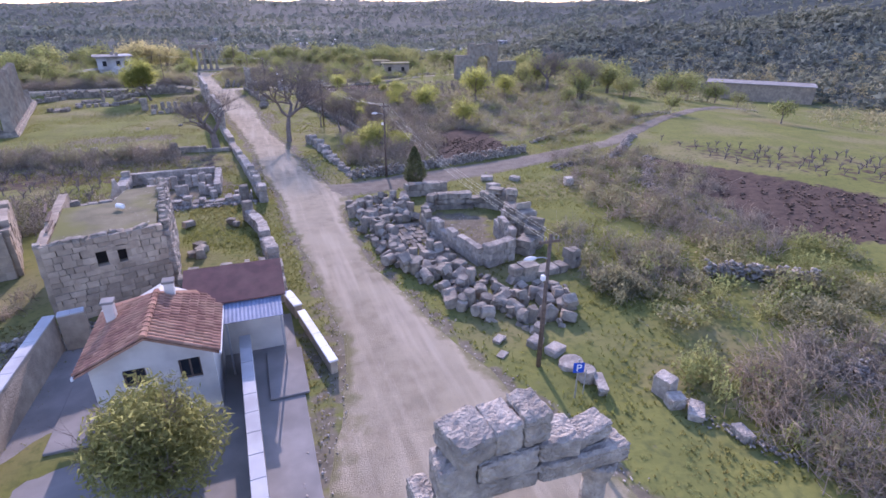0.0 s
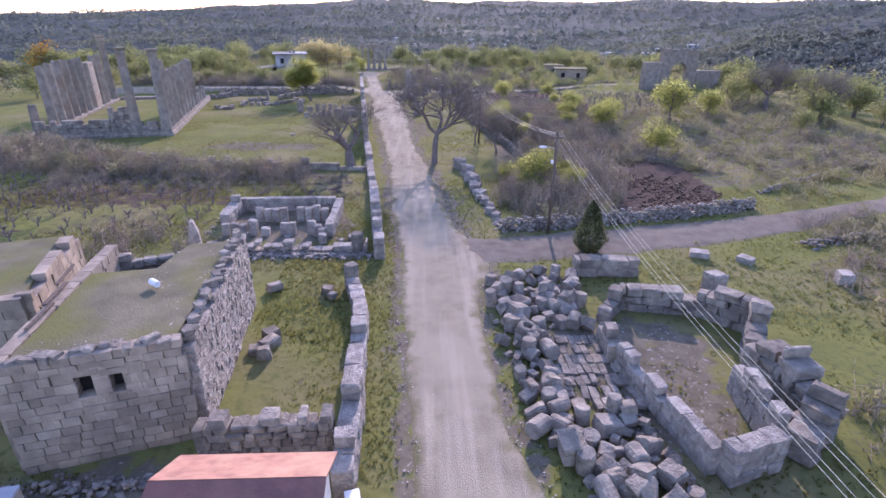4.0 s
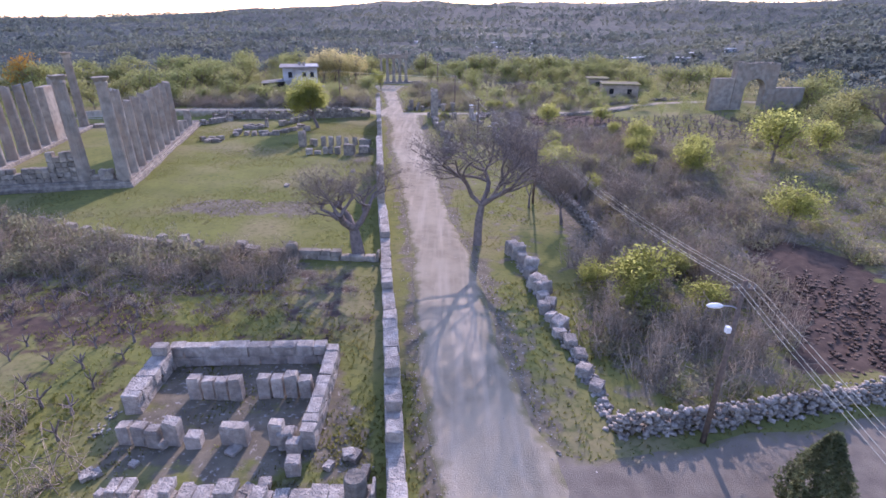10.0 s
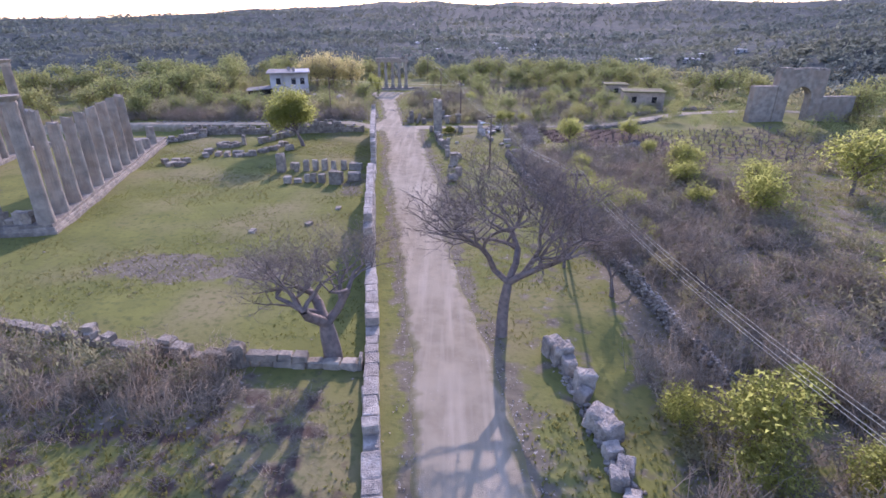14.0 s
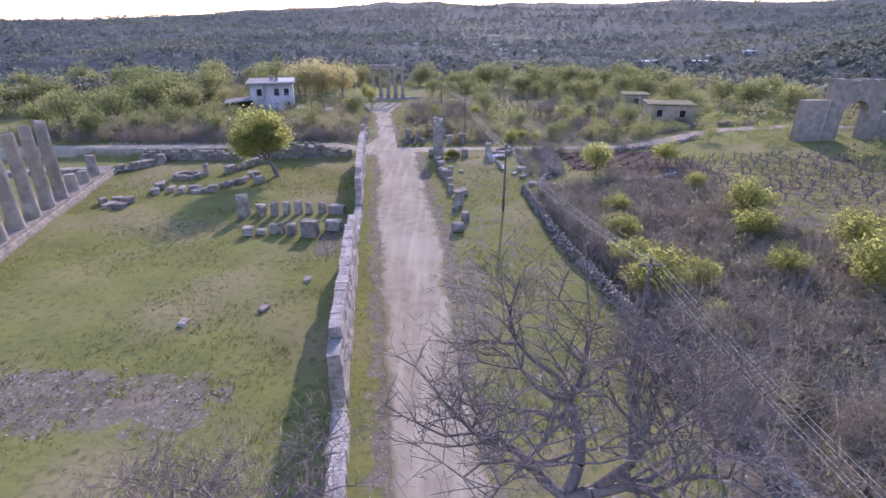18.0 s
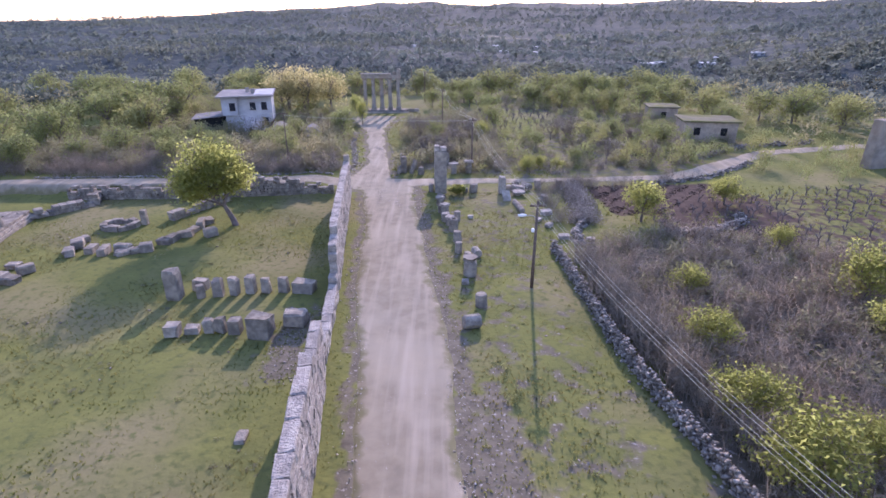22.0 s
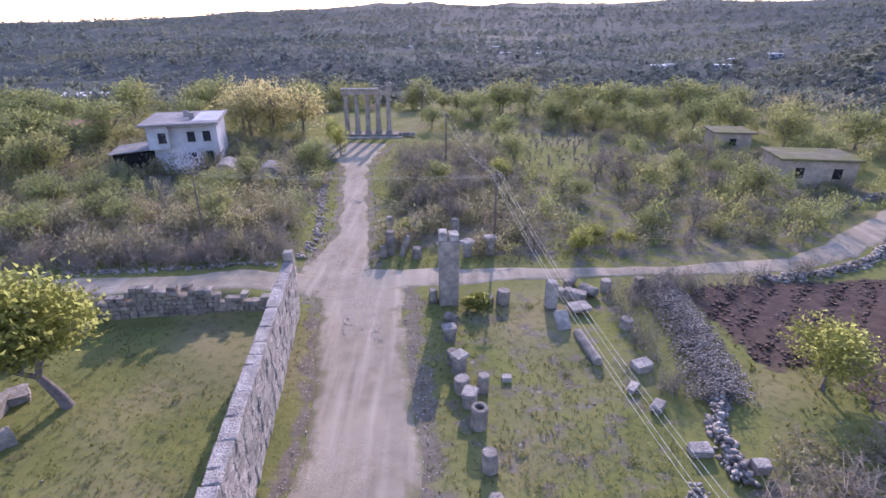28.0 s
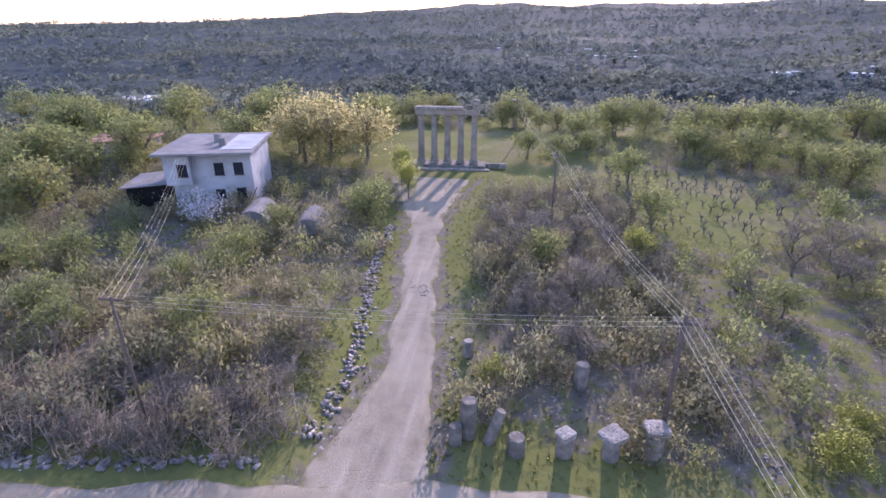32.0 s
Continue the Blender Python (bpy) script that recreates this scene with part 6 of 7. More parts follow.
bench = thing("stone_bench", "low stone slab resting on two blocks beside the sign", "bench", 12.9, 15.1, 0, 70)
for x in (-0.38, 0.38):
    stone(bench, x, 0, -0.04, 0.22, 0.34, 0.34, meshes=BLOCKS_LIGHT, name="support_block")
stone(bench, 0, 0, 0.29, 1.2, 0.42, 0.13, meshes=BLOCKS_LIGHT, name="seat_slab")

# ---- dry-stone walls and scattered stones ----
def heap_line(line, width, tall, n, size=(0.18, 0.5), steep=1.5):
    """Stones piled along a line: many small ones, denser and higher in the middle."""
    seg = [math.hypot(b[0] - a[0], b[1] - a[1]) for a, b in zip(line, line[1:])]
    rows = []
    for _ in range(n):
        d = rng.uniform(0, sum(seg))
        i = 0
        while i < len(seg) - 1 and d > seg[i]:
            d -= seg[i]
            i += 1
        (x0, y0), (x1, y1) = line[i], line[i + 1]
        k = d / seg[i]
        off = np.clip(rng.normal(0, 0.4), -1, 1)
        nx, ny = -(y1 - y0) / seg[i], (x1 - x0) / seg[i]
        top = tall * (1 - abs(off) ** steep) * rng.uniform(0.75, 1.05)
        x, y = x0 + (x1 - x0) * k + nx * off * width, y0 + (y1 - y0) * k + ny * off * width
        s = rng.uniform(*size)
        rows.append((x, y, float(height(x, y)) + rng.uniform(0, max(top - s * 0.5, 0.0)) - 0.05, rng.uniform(0, 6.28), s, s * rng.uniform(0.7, 1.0)))
    return rows


for line, w_, t_, n_, lab in (
    ([(14.3, 66.5), (13.8, 72.0), (13.6, 77.0), (12.9, 83.0), (11.6, 89.5), (10.6, 95.5), (10.0, 100.0), (9.7, 105.0), (9.2, 113.0)], 0.36, 1.35, 5600, "long dry-stone wall of pale rubble beside the grass"),
    ([(14.6, 130.2), (14.3, 126.0), (13.8, 121.0), (13.2, 118.2)], 1.9, 1.5, 9000, "broad heap of pale rubble stones cleared from the field"),
    ([(13.4, 119.0), (12.0, 116.6), (11.6, 113.5)], 0.5, 0.9, 320, "curved end of a dry-stone field wall"),
    ([(8.7, 51.4), (13.0, 51.9), (17.2, 52.8), (24.3, 54.2), (31, 56.2)], 0.45, 1.5, 2300, "dry-stone wall of grey rubble along the side track"),
    ([(8.9, 51.6), (8.6, 56.0), (8.0, 60.3), (7.5, 64.4), (6.9, 68.6)], 0.5, 0.45, 500, "crumbling dry-stone wall beside the road verge"),
    ([(-10.6, 47.2), (-5, 47.2), (-0.6, 47.0)], 0.7, 0.35, 420, "fallen rubble along the front of the roofless ruin"),
    ([(-12.9, 51), (-13.0, 57)], 0.7, 0.3, 160, "small stones spilled beside the roofless ruin"),
    ([(-10.9, 134.2), (-10.5, 138.7), (-11.6, 146), (-12.9, 152), (-13.6, 160.8)], 0.6, 0.4, 420, "low rubble wall edging the lane"),
    ([(-44, 129.8), (-26, 130.6), (-18, 131.2), (-12.0, 132.4)], 0.5, 0.35, 420, "line of rubble along the cross road"),
    ([(8.2, 134.6), (8.6, 140.5), (9.4, 149.6), (10.0, 160)], 0.6, 0.3, 260, "rubble wall between overgrown plots"),
    ([(-5.0, 138), (-6.4, 146), (-7.3, 152)], 0.4, 0.25, 90, "line of rubble along the lane"),
    ([(19.6, 116.2), (23.6, 116.4), (27.4, 118.4), (28.6, 120.6)], 0.7, 0.8, 500, "curved heap of field stones"),
    ([(22, 131.0), (27, 131.6), (32.5, 134.0), (40, 140)], 0.6, 0.8, 700, "dry-stone wall along the bend of the cross road"),
    ([(33, 142), (38, 145), (44, 149), (56, 152)], 0.6, 1.0, 700, "dry-stone terrace wall beside the road bend"),
    ([(-16, 26.5), (-11.5, 28.2), (-6, 28.6), (-1, 28.6)], 0.5, 0.5, 300, "fallen stones at the foot of the building"),
    ([(26, 22.5), (29, 20.5), (31.5, 19.0)], 0.6, 1.5, 500, "remnant of a dry-stone wall on the slope"),
    ([(15.4, 14.2), (15.9, 12.0), (16.8, 9.8), (19.2, 8.1)], 0.5, 0.35, 200, "low heap of pale stones in brambles"),
    ([(24.0, 11.6), (26.4, 12.6), (30, 13.0)], 1.2, 1.0, 500, "heap of pale stones among brambles"),
    ([(34, 60), (48, 68), (70, 75)], 0.5, 0.9, 700, "field wall of grey rubble"),
    ([(30, 48), (40, 50.5), (50, 60)], 0.8, 0.8, 700, "overgrown rubble bank beside the field"),
    ([(44, 49.5), (36, 40), (34, 27)], 0.9, 0.5, 500, "stony bank at the edge of the ploughed plot"),
):
    stuff("rubble_wall", lab, "wall", ROCKS, heap_line(line, w_, t_ * 0.85, n_, (0.04, 0.14) if n_ > 6000 else (0.08, 0.28) if n_ > 3000 else (0.06, 0.2) if n_ < 300 else (0.12, 0.4), 5.0 if n_ == 5600 else 1.5), RUBBLE)

rows = []
for edge in (LEFT, RIGHT):
    ys = rng.uniform(8, 131, 800)
    xs = np.interp(ys, *zip(*edge)) + rng.normal(0, 0.4, len(ys))
    rows += [(x, y, 0.03, a, s, s) for x, y, a, s in zip(xs, ys, rng.uniform(0, 6.28, len(ys)), rng.uniform(0.03, 0.11, len(ys)))]
ys = rng.uniform(8, 131, 3500)
xs = np.interp(ys, *zip(*LEFT)) + rng.random(len(ys)) * (np.interp(ys, *zip(*RIGHT)) - np.interp(ys, *zip(*LEFT)))
rows += [(x, y, 0.05, a, s, s * 0.6) for x, y, a, s in zip(xs, ys, rng.uniform(0, 6.28, len(ys)), rng.uniform(0.025, 0.07, len(ys)))]
stuff("gravel", "loose pale gravel along the road", "gravel", ROCKS, rows, PEBBLE)


def fill(poly, n, keep=None):
    """Points spread at random over a polygon."""
    xs, ys = zip(*poly)
    out = []
    while len(out) < n:
        x, y = rng.uniform(min(xs), max(xs), 400), rng.uniform(min(ys), max(ys), 400)
        ok = inside(x, y, poly)
        if keep is not None:
            ok &= keep(x, y)
        out += list(zip(x[ok], y[ok]))
    return out[:n]


rows = []
for poly, n in ((STONY[0], 220), (STONY[1], 420), (STONY[2], 40), (STONY[3], 260), (STONY[4], 260), (STONY[5], 500), (STONY[6], 260)):
    rows += [(x, y, -0.02, rng.uniform(0, 6.28), s, s * 0.7) for x, y in fill(poly, n) for s in (rng.uniform(0.04, 0.15),)]
loose = []
for poly, n in (([(-6.6, 129.5), (-5.0, 129), (-3.6, 123.5), (-6.2, 124.5)], 260), ([(-9.8, 150.4), (-8.0, 149.6), (-7.8, 147.6), (-9.3, 148.4)], 90)):
    loose += [(x, y, 0.06, rng.uniform(0, 6.28), s, s * 0.7) for x, y in fill(poly, n) for s in (rng.uniform(0.04, 0.14),)]
rows += [(x, y, -0.02, rng.uniform(0, 6.28), s, s * 0.7) for x, y in fill([(-40, 60), (40, 40), (40, 128), (-40, 128)], 300) for s in (rng.uniform(0.05, 0.25),)]
stuff("field_stones", "small pale stones strewn over the ground", "stones", ROCKS, rows, GRIT)
stuff("road_stones", "pale loose stones on the worn road", "stones", ROCKS, loose, PEBBLE)

rows = []
for poly, n in zip(PLOUGH, (1500, 1100, 1300)):
    rows += [(x, y, -0.05, rng.uniform(0, 6.28), s, s * 0.8) for x, y in fill(poly, n) for s in (rng.uniform(0.1, 0.34),)]
stuff("soil_clods", "turned brown clods of the ploughed plots", "soil", ROCKS, rows, CLOD)

# ---- grass ----
def tuft(seed, blades=3):
    r = np.random.default_rng(seed)
    a = r.uniform(0, 6.28, blades)
    foot = np.stack([np.cos(a) * 0.35, np.sin(a) * 0.35, np.zeros(blades)], 1) * r.uniform(0.2, 1, (blades, 1))
    tip = foot * 2.0 + np.stack([r.normal(0, 0.3, blades), r.normal(0, 0.3, blades), r.uniform(0.6, 1.1, blades)], 1)
    side = np.stack([-np.sin(a), np.cos(a), np.zeros(blades)], 1) * 0.22
    v = np.stack([foot - side, foot + side, tip], 1).reshape(-1, 3)
    return v, np.arange(3 * blades).reshape(-1, 3)


TUFTS = [tuft(i) for i in range(6)]
def off_road(x, y):
    on = (x > np.interp(y, *zip(*LEFT)) - 0.1) & (x < np.interp(y, *zip(*RIGHT)) + 0.1) & (y < 131)
    for q in (BRANCH, CROSS, LANE):
        on |= away(x, y, [((a[0] + b[0]) / 2, (a[1] + b[1]) / 2) for a, b in q]) < 1.7
    on |= (x > -9.8) & (x < 0.7) & (y < 25.5)
    for p in PLOUGH:
        on |= inside(x, y, p)
    return ~on


COURT = [(-38, 79), (-30, 73.5), (-3.5, 69.5), (-9.0, 126.5), (-40, 125)]
rows = []
for poly, n, lo, hi in ((COURT, 24000, 0.06, 0.13), ([(1, 70), (14, 70), (9, 128), (-2, 129)], 11000, 0.06, 0.14), ([(-9.5, 78), (-2, 78), (-9, 129), (-11, 129)], 2500, 0.06, 0.12), ([(-6, 30), (2, 28), (0.5, 57), (-6, 47)], 7000, 0.07, 0.16), ([(5.5, 10), (36, 5), (44, 60), (4, 66)], 22000, 0.07, 0.18), ([(-30, 45), (-1, 45), (-3, 66), (-40, 66)], 15000, 0.07, 0.17), ([(-14, 8), (3, 8), (3, 27), (-14, 30)], 3500, 0.06, 0.15), ([(-40, 133), (14, 133), (14, 178), (-40, 178)], 9000, 0.1, 0.25), ([(14, 66), (55, 60), (55, 130), (14, 130)], 8000, 0.1, 0.25)):
    pts = fill(poly, n, off_road)
    rows += [(x, y, float(z) - 0.02, a, s * 1.3, s) for (x, y), z, a, s in zip(pts, height(*np.array(pts).T), rng.uniform(0, 6.28, n), rng.uniform(lo, hi, n))]
stuff("grass", "short green spring grass with tufts", "grass", TUFTS, rows, GRASS_BLADE)

# ---- shrubs ----
TWIGS = [shrub_twigs(16, 1.0, 1.0, i, 0.0125) for i in range(8)]
def bush_leaves(seed, n=190, size=0.08, shoots=0.4):
    """A lumpy shrub of leaf tufts, with loose shoots standing out of it."""
    k = int(n * shoots)
    return leaf_tris(np.concatenate([feather_points(k, 22, seed), crown_points(n - k, 11, 0.85, 0.5, 0.46, 0.3, seed)]), size, 0.5)
THIN_BUSH = [bush_leaves(70 + i, 150, 0.07, 0.2) for i in range(6)]
BUSH = [bush_leaves(i) for i in range(8)]
FINE = [bush_leaves(90 + i, 250, 0.068, 0.3) for i in range(8)]
WEED = [bush_leaves(30 + i, 60, 0.15) for i in range(5)]
def free(x, y):
    """True outside the vineyards and ploughed plots."""
    ok = np.ones(np.shape(x), bool)
    for p in VINES[1:] + PLOUGH:
        ok &= ~inside(x, y, p)
    return ok


def shrub_rows(pts, wlo, whi, hlo, hi):
    p = np.array(pts)
    p = p[~inside(p[:, 0], p[:, 1], LAWN)]
    return np.stack([p[:, 0], p[:, 1], height(p[:, 0], p[:, 1]) - 0.05, rng.uniform(0, 6.28, len(p)), rng.uniform(wlo, whi, len(p)), rng.uniform(hlo, hi, len(p))], 1)


LAWN = [(-25, 184.5), (-2, 184), (-2, 207), (-14, 207), (-25, 200)]
HEDGE, ROUND, STRIP, NW, NE = THICKET
stuff("bare_shrubs", "grey-brown leafless brambles along the edge of the court", "shrubs", TWIGS, np.concatenate([shrub_rows(fill(HEDGE, 380), 1.0, 1.7, 1.4, 2.6), shrub_rows(fill([(-32, 60.5), (-4, 61), (-4, 67), (-32, 66)], 110), 0.6, 1.3, 0.4, 1.0), shrub_rows(fill([(-58, 72), (-40, 69), (-30, 68), (-30, 72.5), (-58, 84)], 80), 1.2, 2.0, 2.4, 4.0)]), TWIG)
stuff("bare_shrubs", "tangle of leafless brown shrubs behind the track wall", "shrubs", TWIGS, shrub_rows(fill(ROUND, 120), 1.0, 1.8, 1.6, 3.2), TWIG)
stuff("bare_shrubs", "tall leafless brambles leaning over the dry-stone wall", "shrubs", TWIGS, shrub_rows(fill([(14.4, 82), (12.6, 90), (11.2, 97), (10.6, 105), (10.2, 111), (11.2, 111), (11.8, 104), (12.6, 97), (14, 90), (15.6, 82)], 130), 0.9, 1.5, 2.2, 3.2), TWIG)
stuff("bare_shrubs", "belt of leafless brown shrubs beyond the dry-stone wall", "shrubs", TWIGS, shrub_rows(fill(STRIP, 430), 1.3, 2.4, 1.0, 2.4), TWIG)
stuff("bare_shrubs", "leafless shrubs filling the plot beside the lane", "shrubs", TWIGS, shrub_rows(fill(NW, 190) + fill([(-40, 134), (-11.5, 134.3), (-12, 142), (-40, 142)], 110) + fill([(-58, 130.6), (-24, 131.2), (-12.6, 132.9), (-12.6, 138), (-58, 138)], 170) + fill([(-44, 130.2), (-24, 131.0), (-12.4, 132.2), (-12.2, 134.8), (-44, 133)], 130), 0.9, 1.8, 1.0, 2.4), TWIG)
stuff("bare_shrubs", "leafless shrubs in the plot right of the lane", "shrubs", TWIGS, shrub_rows(fill(NE, 150), 0.8, 1.5, 1.2, 2.8), TWIG)
SLOPE = [(18.6, 24.6), (26, 27.5), (34, 27), (42, 23), (31.5, 16), (24, 16.5), (17.8, 17.6)]
RIGHT_WILD = [(16.4, 7.5), (22, 4), (34, 6), (32, 13), (24, 14.5), (18.6, 13.3)]
GREEN_PATCH = [(16.6, 13.4), (18.5, 13.2), (18.5, 15.2), (16.8, 15.0)]
GREY_PATCH = [(24.5, 15.2), (31, 13.8), (36, 16), (30, 20), (25.5, 18.5)]
stuff("bare_shrubs", "tangled brown brambles by the roadside", "shrubs", TWIGS, shrub_rows(fill(RIGHT_WILD, 150) + fill([(29, 24), (34, 23), (40, 34), (34, 38), (28, 30)], 50), 1.2, 2.2, 0.9, 2.0), TWIG)
MIDR = [(27.5, 43), (31, 47), (41, 49), (45, 42), (37, 30), (29, 28.5), (26, 33), (27.5, 38)]
stuff("bare_shrubs", "grey leafless scrub on the slope", "shrubs", TWIGS, shrub_rows(fill(MIDR, 100), 1.3, 2.4, 0.6, 1.4), TWIG)
stuff("bare_shrubs", "pale leafless shrub thicket behind the stone building", "shrubs", TWIGS, shrub_rows(fill([(-20, 43), (-12.5, 43), (-12.5, 52), (-20, 53)], 26), 1.2, 2.0, 1.2, 2.6), TWIG)
stuff("bare_shrubs", "dark scrub west of the stone building", "shrubs", TWIGS, shrub_rows(fill([(-18, 26), (-12.5, 30), (-14.5, 36), (-22, 33)], 22), 0.9, 1.4, 0.6, 1.2), TWIG)
stuff("bare_shrubs", "scattered leafless scrub over the eastern plots", "shrubs", TWIGS, shrub_rows(fill([(17, 66), (60, 66), (75, 120), (50, 128), (14, 112)], 330, free), 1.3, 2.5, 0.7, 1.8), TWIG)
GARDEN = [(9, 134), (30, 137), (45, 150), (44, 178), (24, 192), (9, 188)]
EAST = [(27, 60), (60, 66), (75, 120), (50, 128), (27, 108)]
stuff("bare_shrubs", "leafless shrubs and fruit bushes in the overgrown garden", "shrubs", TWIGS, shrub_rows(fill(GARDEN, 130, free), 0.8, 1.6, 0.9, 2.3), TWIG)
stuff("bare_shrubs", "brown leafless scrub at the corner of the ploughed plot", "shrubs", TWIGS, shrub_rows(fill([(14.2, 127.4), (16.4, 128.4), (22, 130.6), (31, 132.3), (31, 133.2), (14.5, 130.4)], 26) + fill([(10.6, 127), (13.4, 126), (13.6, 130.4), (11, 130.2)], 10) + fill([(10.4, 119), (12.4, 118), (12.6, 126), (10.6, 126)], 14), 0.7, 1.3, 1.2, 2.3), TWIG)
stuff("bare_shrubs", "dark leafless scrub in the hollow beside the fallen blocks", "shrubs", TWIGS, shrub_rows(fill([(18, 21), (24, 21), (27, 28.5), (22.5, 31.5), (20.6, 32.5), (19.2, 29)], 40) + fill([(31, 47), (37, 46), (46, 50), (42, 55), (32, 52)], 30), 1.0, 1.8, 0.9, 1.9), TWIG)
stuff("green_shrubs", "grey-green bushes in the hollow beside the fallen blocks", "shrubs", BUSH, shrub_rows(fill([(18, 21), (24, 21), (27, 28.5), (22.5, 31.5), (20.6, 32.5), (19.2, 29)], 26) + fill([(30, 55), (46, 61), (60, 72), (44, 68), (32, 62)], 40) + fill([(31, 47), (37, 46), (46, 50), (42, 55), (32, 52)], 16), 0.8, 1.6, 0.7, 1.8), LEAF_OLV)
stuff("bare_shrubs", "leafless scrub behind the small temple", "shrubs", TWIGS, shrub_rows(fill([(-60, 186), (60, 188), (60, 214), (-60, 214)], 130), 1.4, 2.8, 1.2, 3.0), TWIG)
stuff("green_shrubs", "tall grey-green bushes crowding the plot by the lane", "shrubs", FINE, shrub_rows(fill(NW, 330) + fill(NE, 100) + fill(HEDGE, 110) + fill([(-58, 130.8), (-24, 131.4), (-12.8, 133.4), (-12.8, 146), (-58, 146)], 120), 1.0, 1.9, 1.3, 3.0), LEAF_OLV)
stuff("green_shrubs", "tall fresh green bushes in the overgrown plots", "shrubs", FINE, shrub_rows(fill(NW, 60) + fill(GARDEN, 50, free) + fill([(-60, 186), (60, 190), (64, 216), (-62, 216)], 150) + fill([(27, 137), (40, 143), (38, 152), (24, 148)], 8) + fill([(46, 122), (78, 126), (80, 146), (60, 147), (48, 141), (36, 136)], 45) + fill([(26, 138), (60, 150), (70, 186), (24, 196)], 90) + fill([(-58, 140), (-20, 150), (-24, 188), (-60, 192)], 70), 1.1, 2.0, 1.6, 3.4), LEAF_GRN)
green = fill(NW, 80) + fill(GARDEN, 200, free) + fill(EAST, 260, free) + fill(NE, 130) + fill(STRIP, 210) + fill(HEDGE, 50) + fill(ROUND, 30) + fill(MIDR, 40) + fill(RIGHT_WILD, 30) + fill(GREY_PATCH, 45) + fill([(17.5, 20), (19.5, 20), (20.5, 23.5), (18.8, 24)], 12)
green += fill(SLOPE, 30)
stuff("green_shrubs", "grey-green low shrubs among the thickets", "shrubs", BUSH, shrub_rows(green, 0.8, 1.7, 0.7, 1.9), LEAF_OLV)
light = fill(GREEN_PATCH, 9) + fill(SLOPE, 34) + fill([(27.5, 17), (33, 17.5), (33, 21.5), (28, 21.5)], 14) + fill(NW, 110) + fill(GARDEN, 60, free) + fill([(-60, 184), (60, 188), (60, 214), (-60, 214)], 120) + fill([(-95, 125), (-44, 130), (-58, 190), (-95, 200)], 130) + fill(NE, 14) + fill([(9, 134), (45, 140), (40, 175), (24, 190), (9, 160)], 46) + fill([(27, 60), (60, 66), (75, 120), (50, 128), (27, 108)], 70, free) + [(17.5, 9.6), (18.6, 11.5), (17.2, 12.6), (19.8, 12.8)]
stuff("green_shrubs", "fresh green shrubs coming into leaf", "shrubs", BUSH, shrub_rows(light, 0.6, 1.4, 0.7, 1.9), LEAF_GRN)
low = fill([(5.5, 10), (36, 5), (44, 60), (18, 55)], 150, off_road) + fill(SLOPE, 160) + fill([(17, 38), (30, 37), (34, 46), (16, 46)], 150, off_road) + fill([(2.5, 88), (9, 88), (8.6, 114), (12, 129), (-0.6, 129), (0.8, 104)], 90, off_road) + fill([(-30, 45), (-6, 45), (-6, 62), (-40, 64)], 70) + fill([(-6, 30), (-1.8, 30), (-2, 45), (-6, 46)], 26) + fill(COURT, 40)
court = [(x, y) for x, y in fill(COURT, 1500) if wob(np.array(x), np.array(y), 0.45, 3) + 0.7 * wob(np.array(x), np.array(y), 1.3, 1) > 0.2]
stuff("weeds", "dark rough tufts in the short grass of the court", "weeds", WEED, shrub_rows(court, 0.12, 0.34, 0.08, 0.2), LEAF_OLV)
stuff("weeds", "low leafy weeds in the grass", "weeds", WEED, shrub_rows(low, 0.18, 0.45, 0.12, 0.4), LEAF_GRN)

# ---- trees ----
TRUNKS = [tree_wood(20 + i, 1.0, 2, 4, 0.7, 0.03, first=0.3) for i in range(4)]
TRUNK_ME = [mesh_arrays("trunk", t[0], t[1], BARK) for t in TRUNKS]
CROWN_ME = {}
def crown_me(kind, material, i, n=1800, size=0.031, lobes=28):
    if (kind, i) not in CROWN_ME:
        k = n // 6
        v, f = leaf_tris(np.concatenate([crown_points(n - k, lobes, 0.56, 0.44, 0.56, 0.35, 50 + i), feather_points(k, 40, 80 + i, 0.3) * np.array([0.5, 0.5, 0.98])]), size, 0.5)
        CROWN_ME[kind, i] = mesh_arrays("crown", v, f, material)
    return CROWN_ME[kind, i]


def leafy(x, y, h, kind, material, label, wide=1.0, n=1800, size=0.031, name="tree"):
    t = thing(name, label, "tree", x, y, float(height(x, y)) - 0.05, rnd.uniform(0, 360), "trees and bushes")
    i = rnd.randrange(4)
    part("trunk", TRUNK_ME[i], t, Matrix.Diagonal((h * wide, h * wide, h * 0.85, 1)))
    part("crown", crown_me(kind, material, i, n, size), t, Matrix.Diagonal((h * wide, h * wide, h, 1)))
    return t


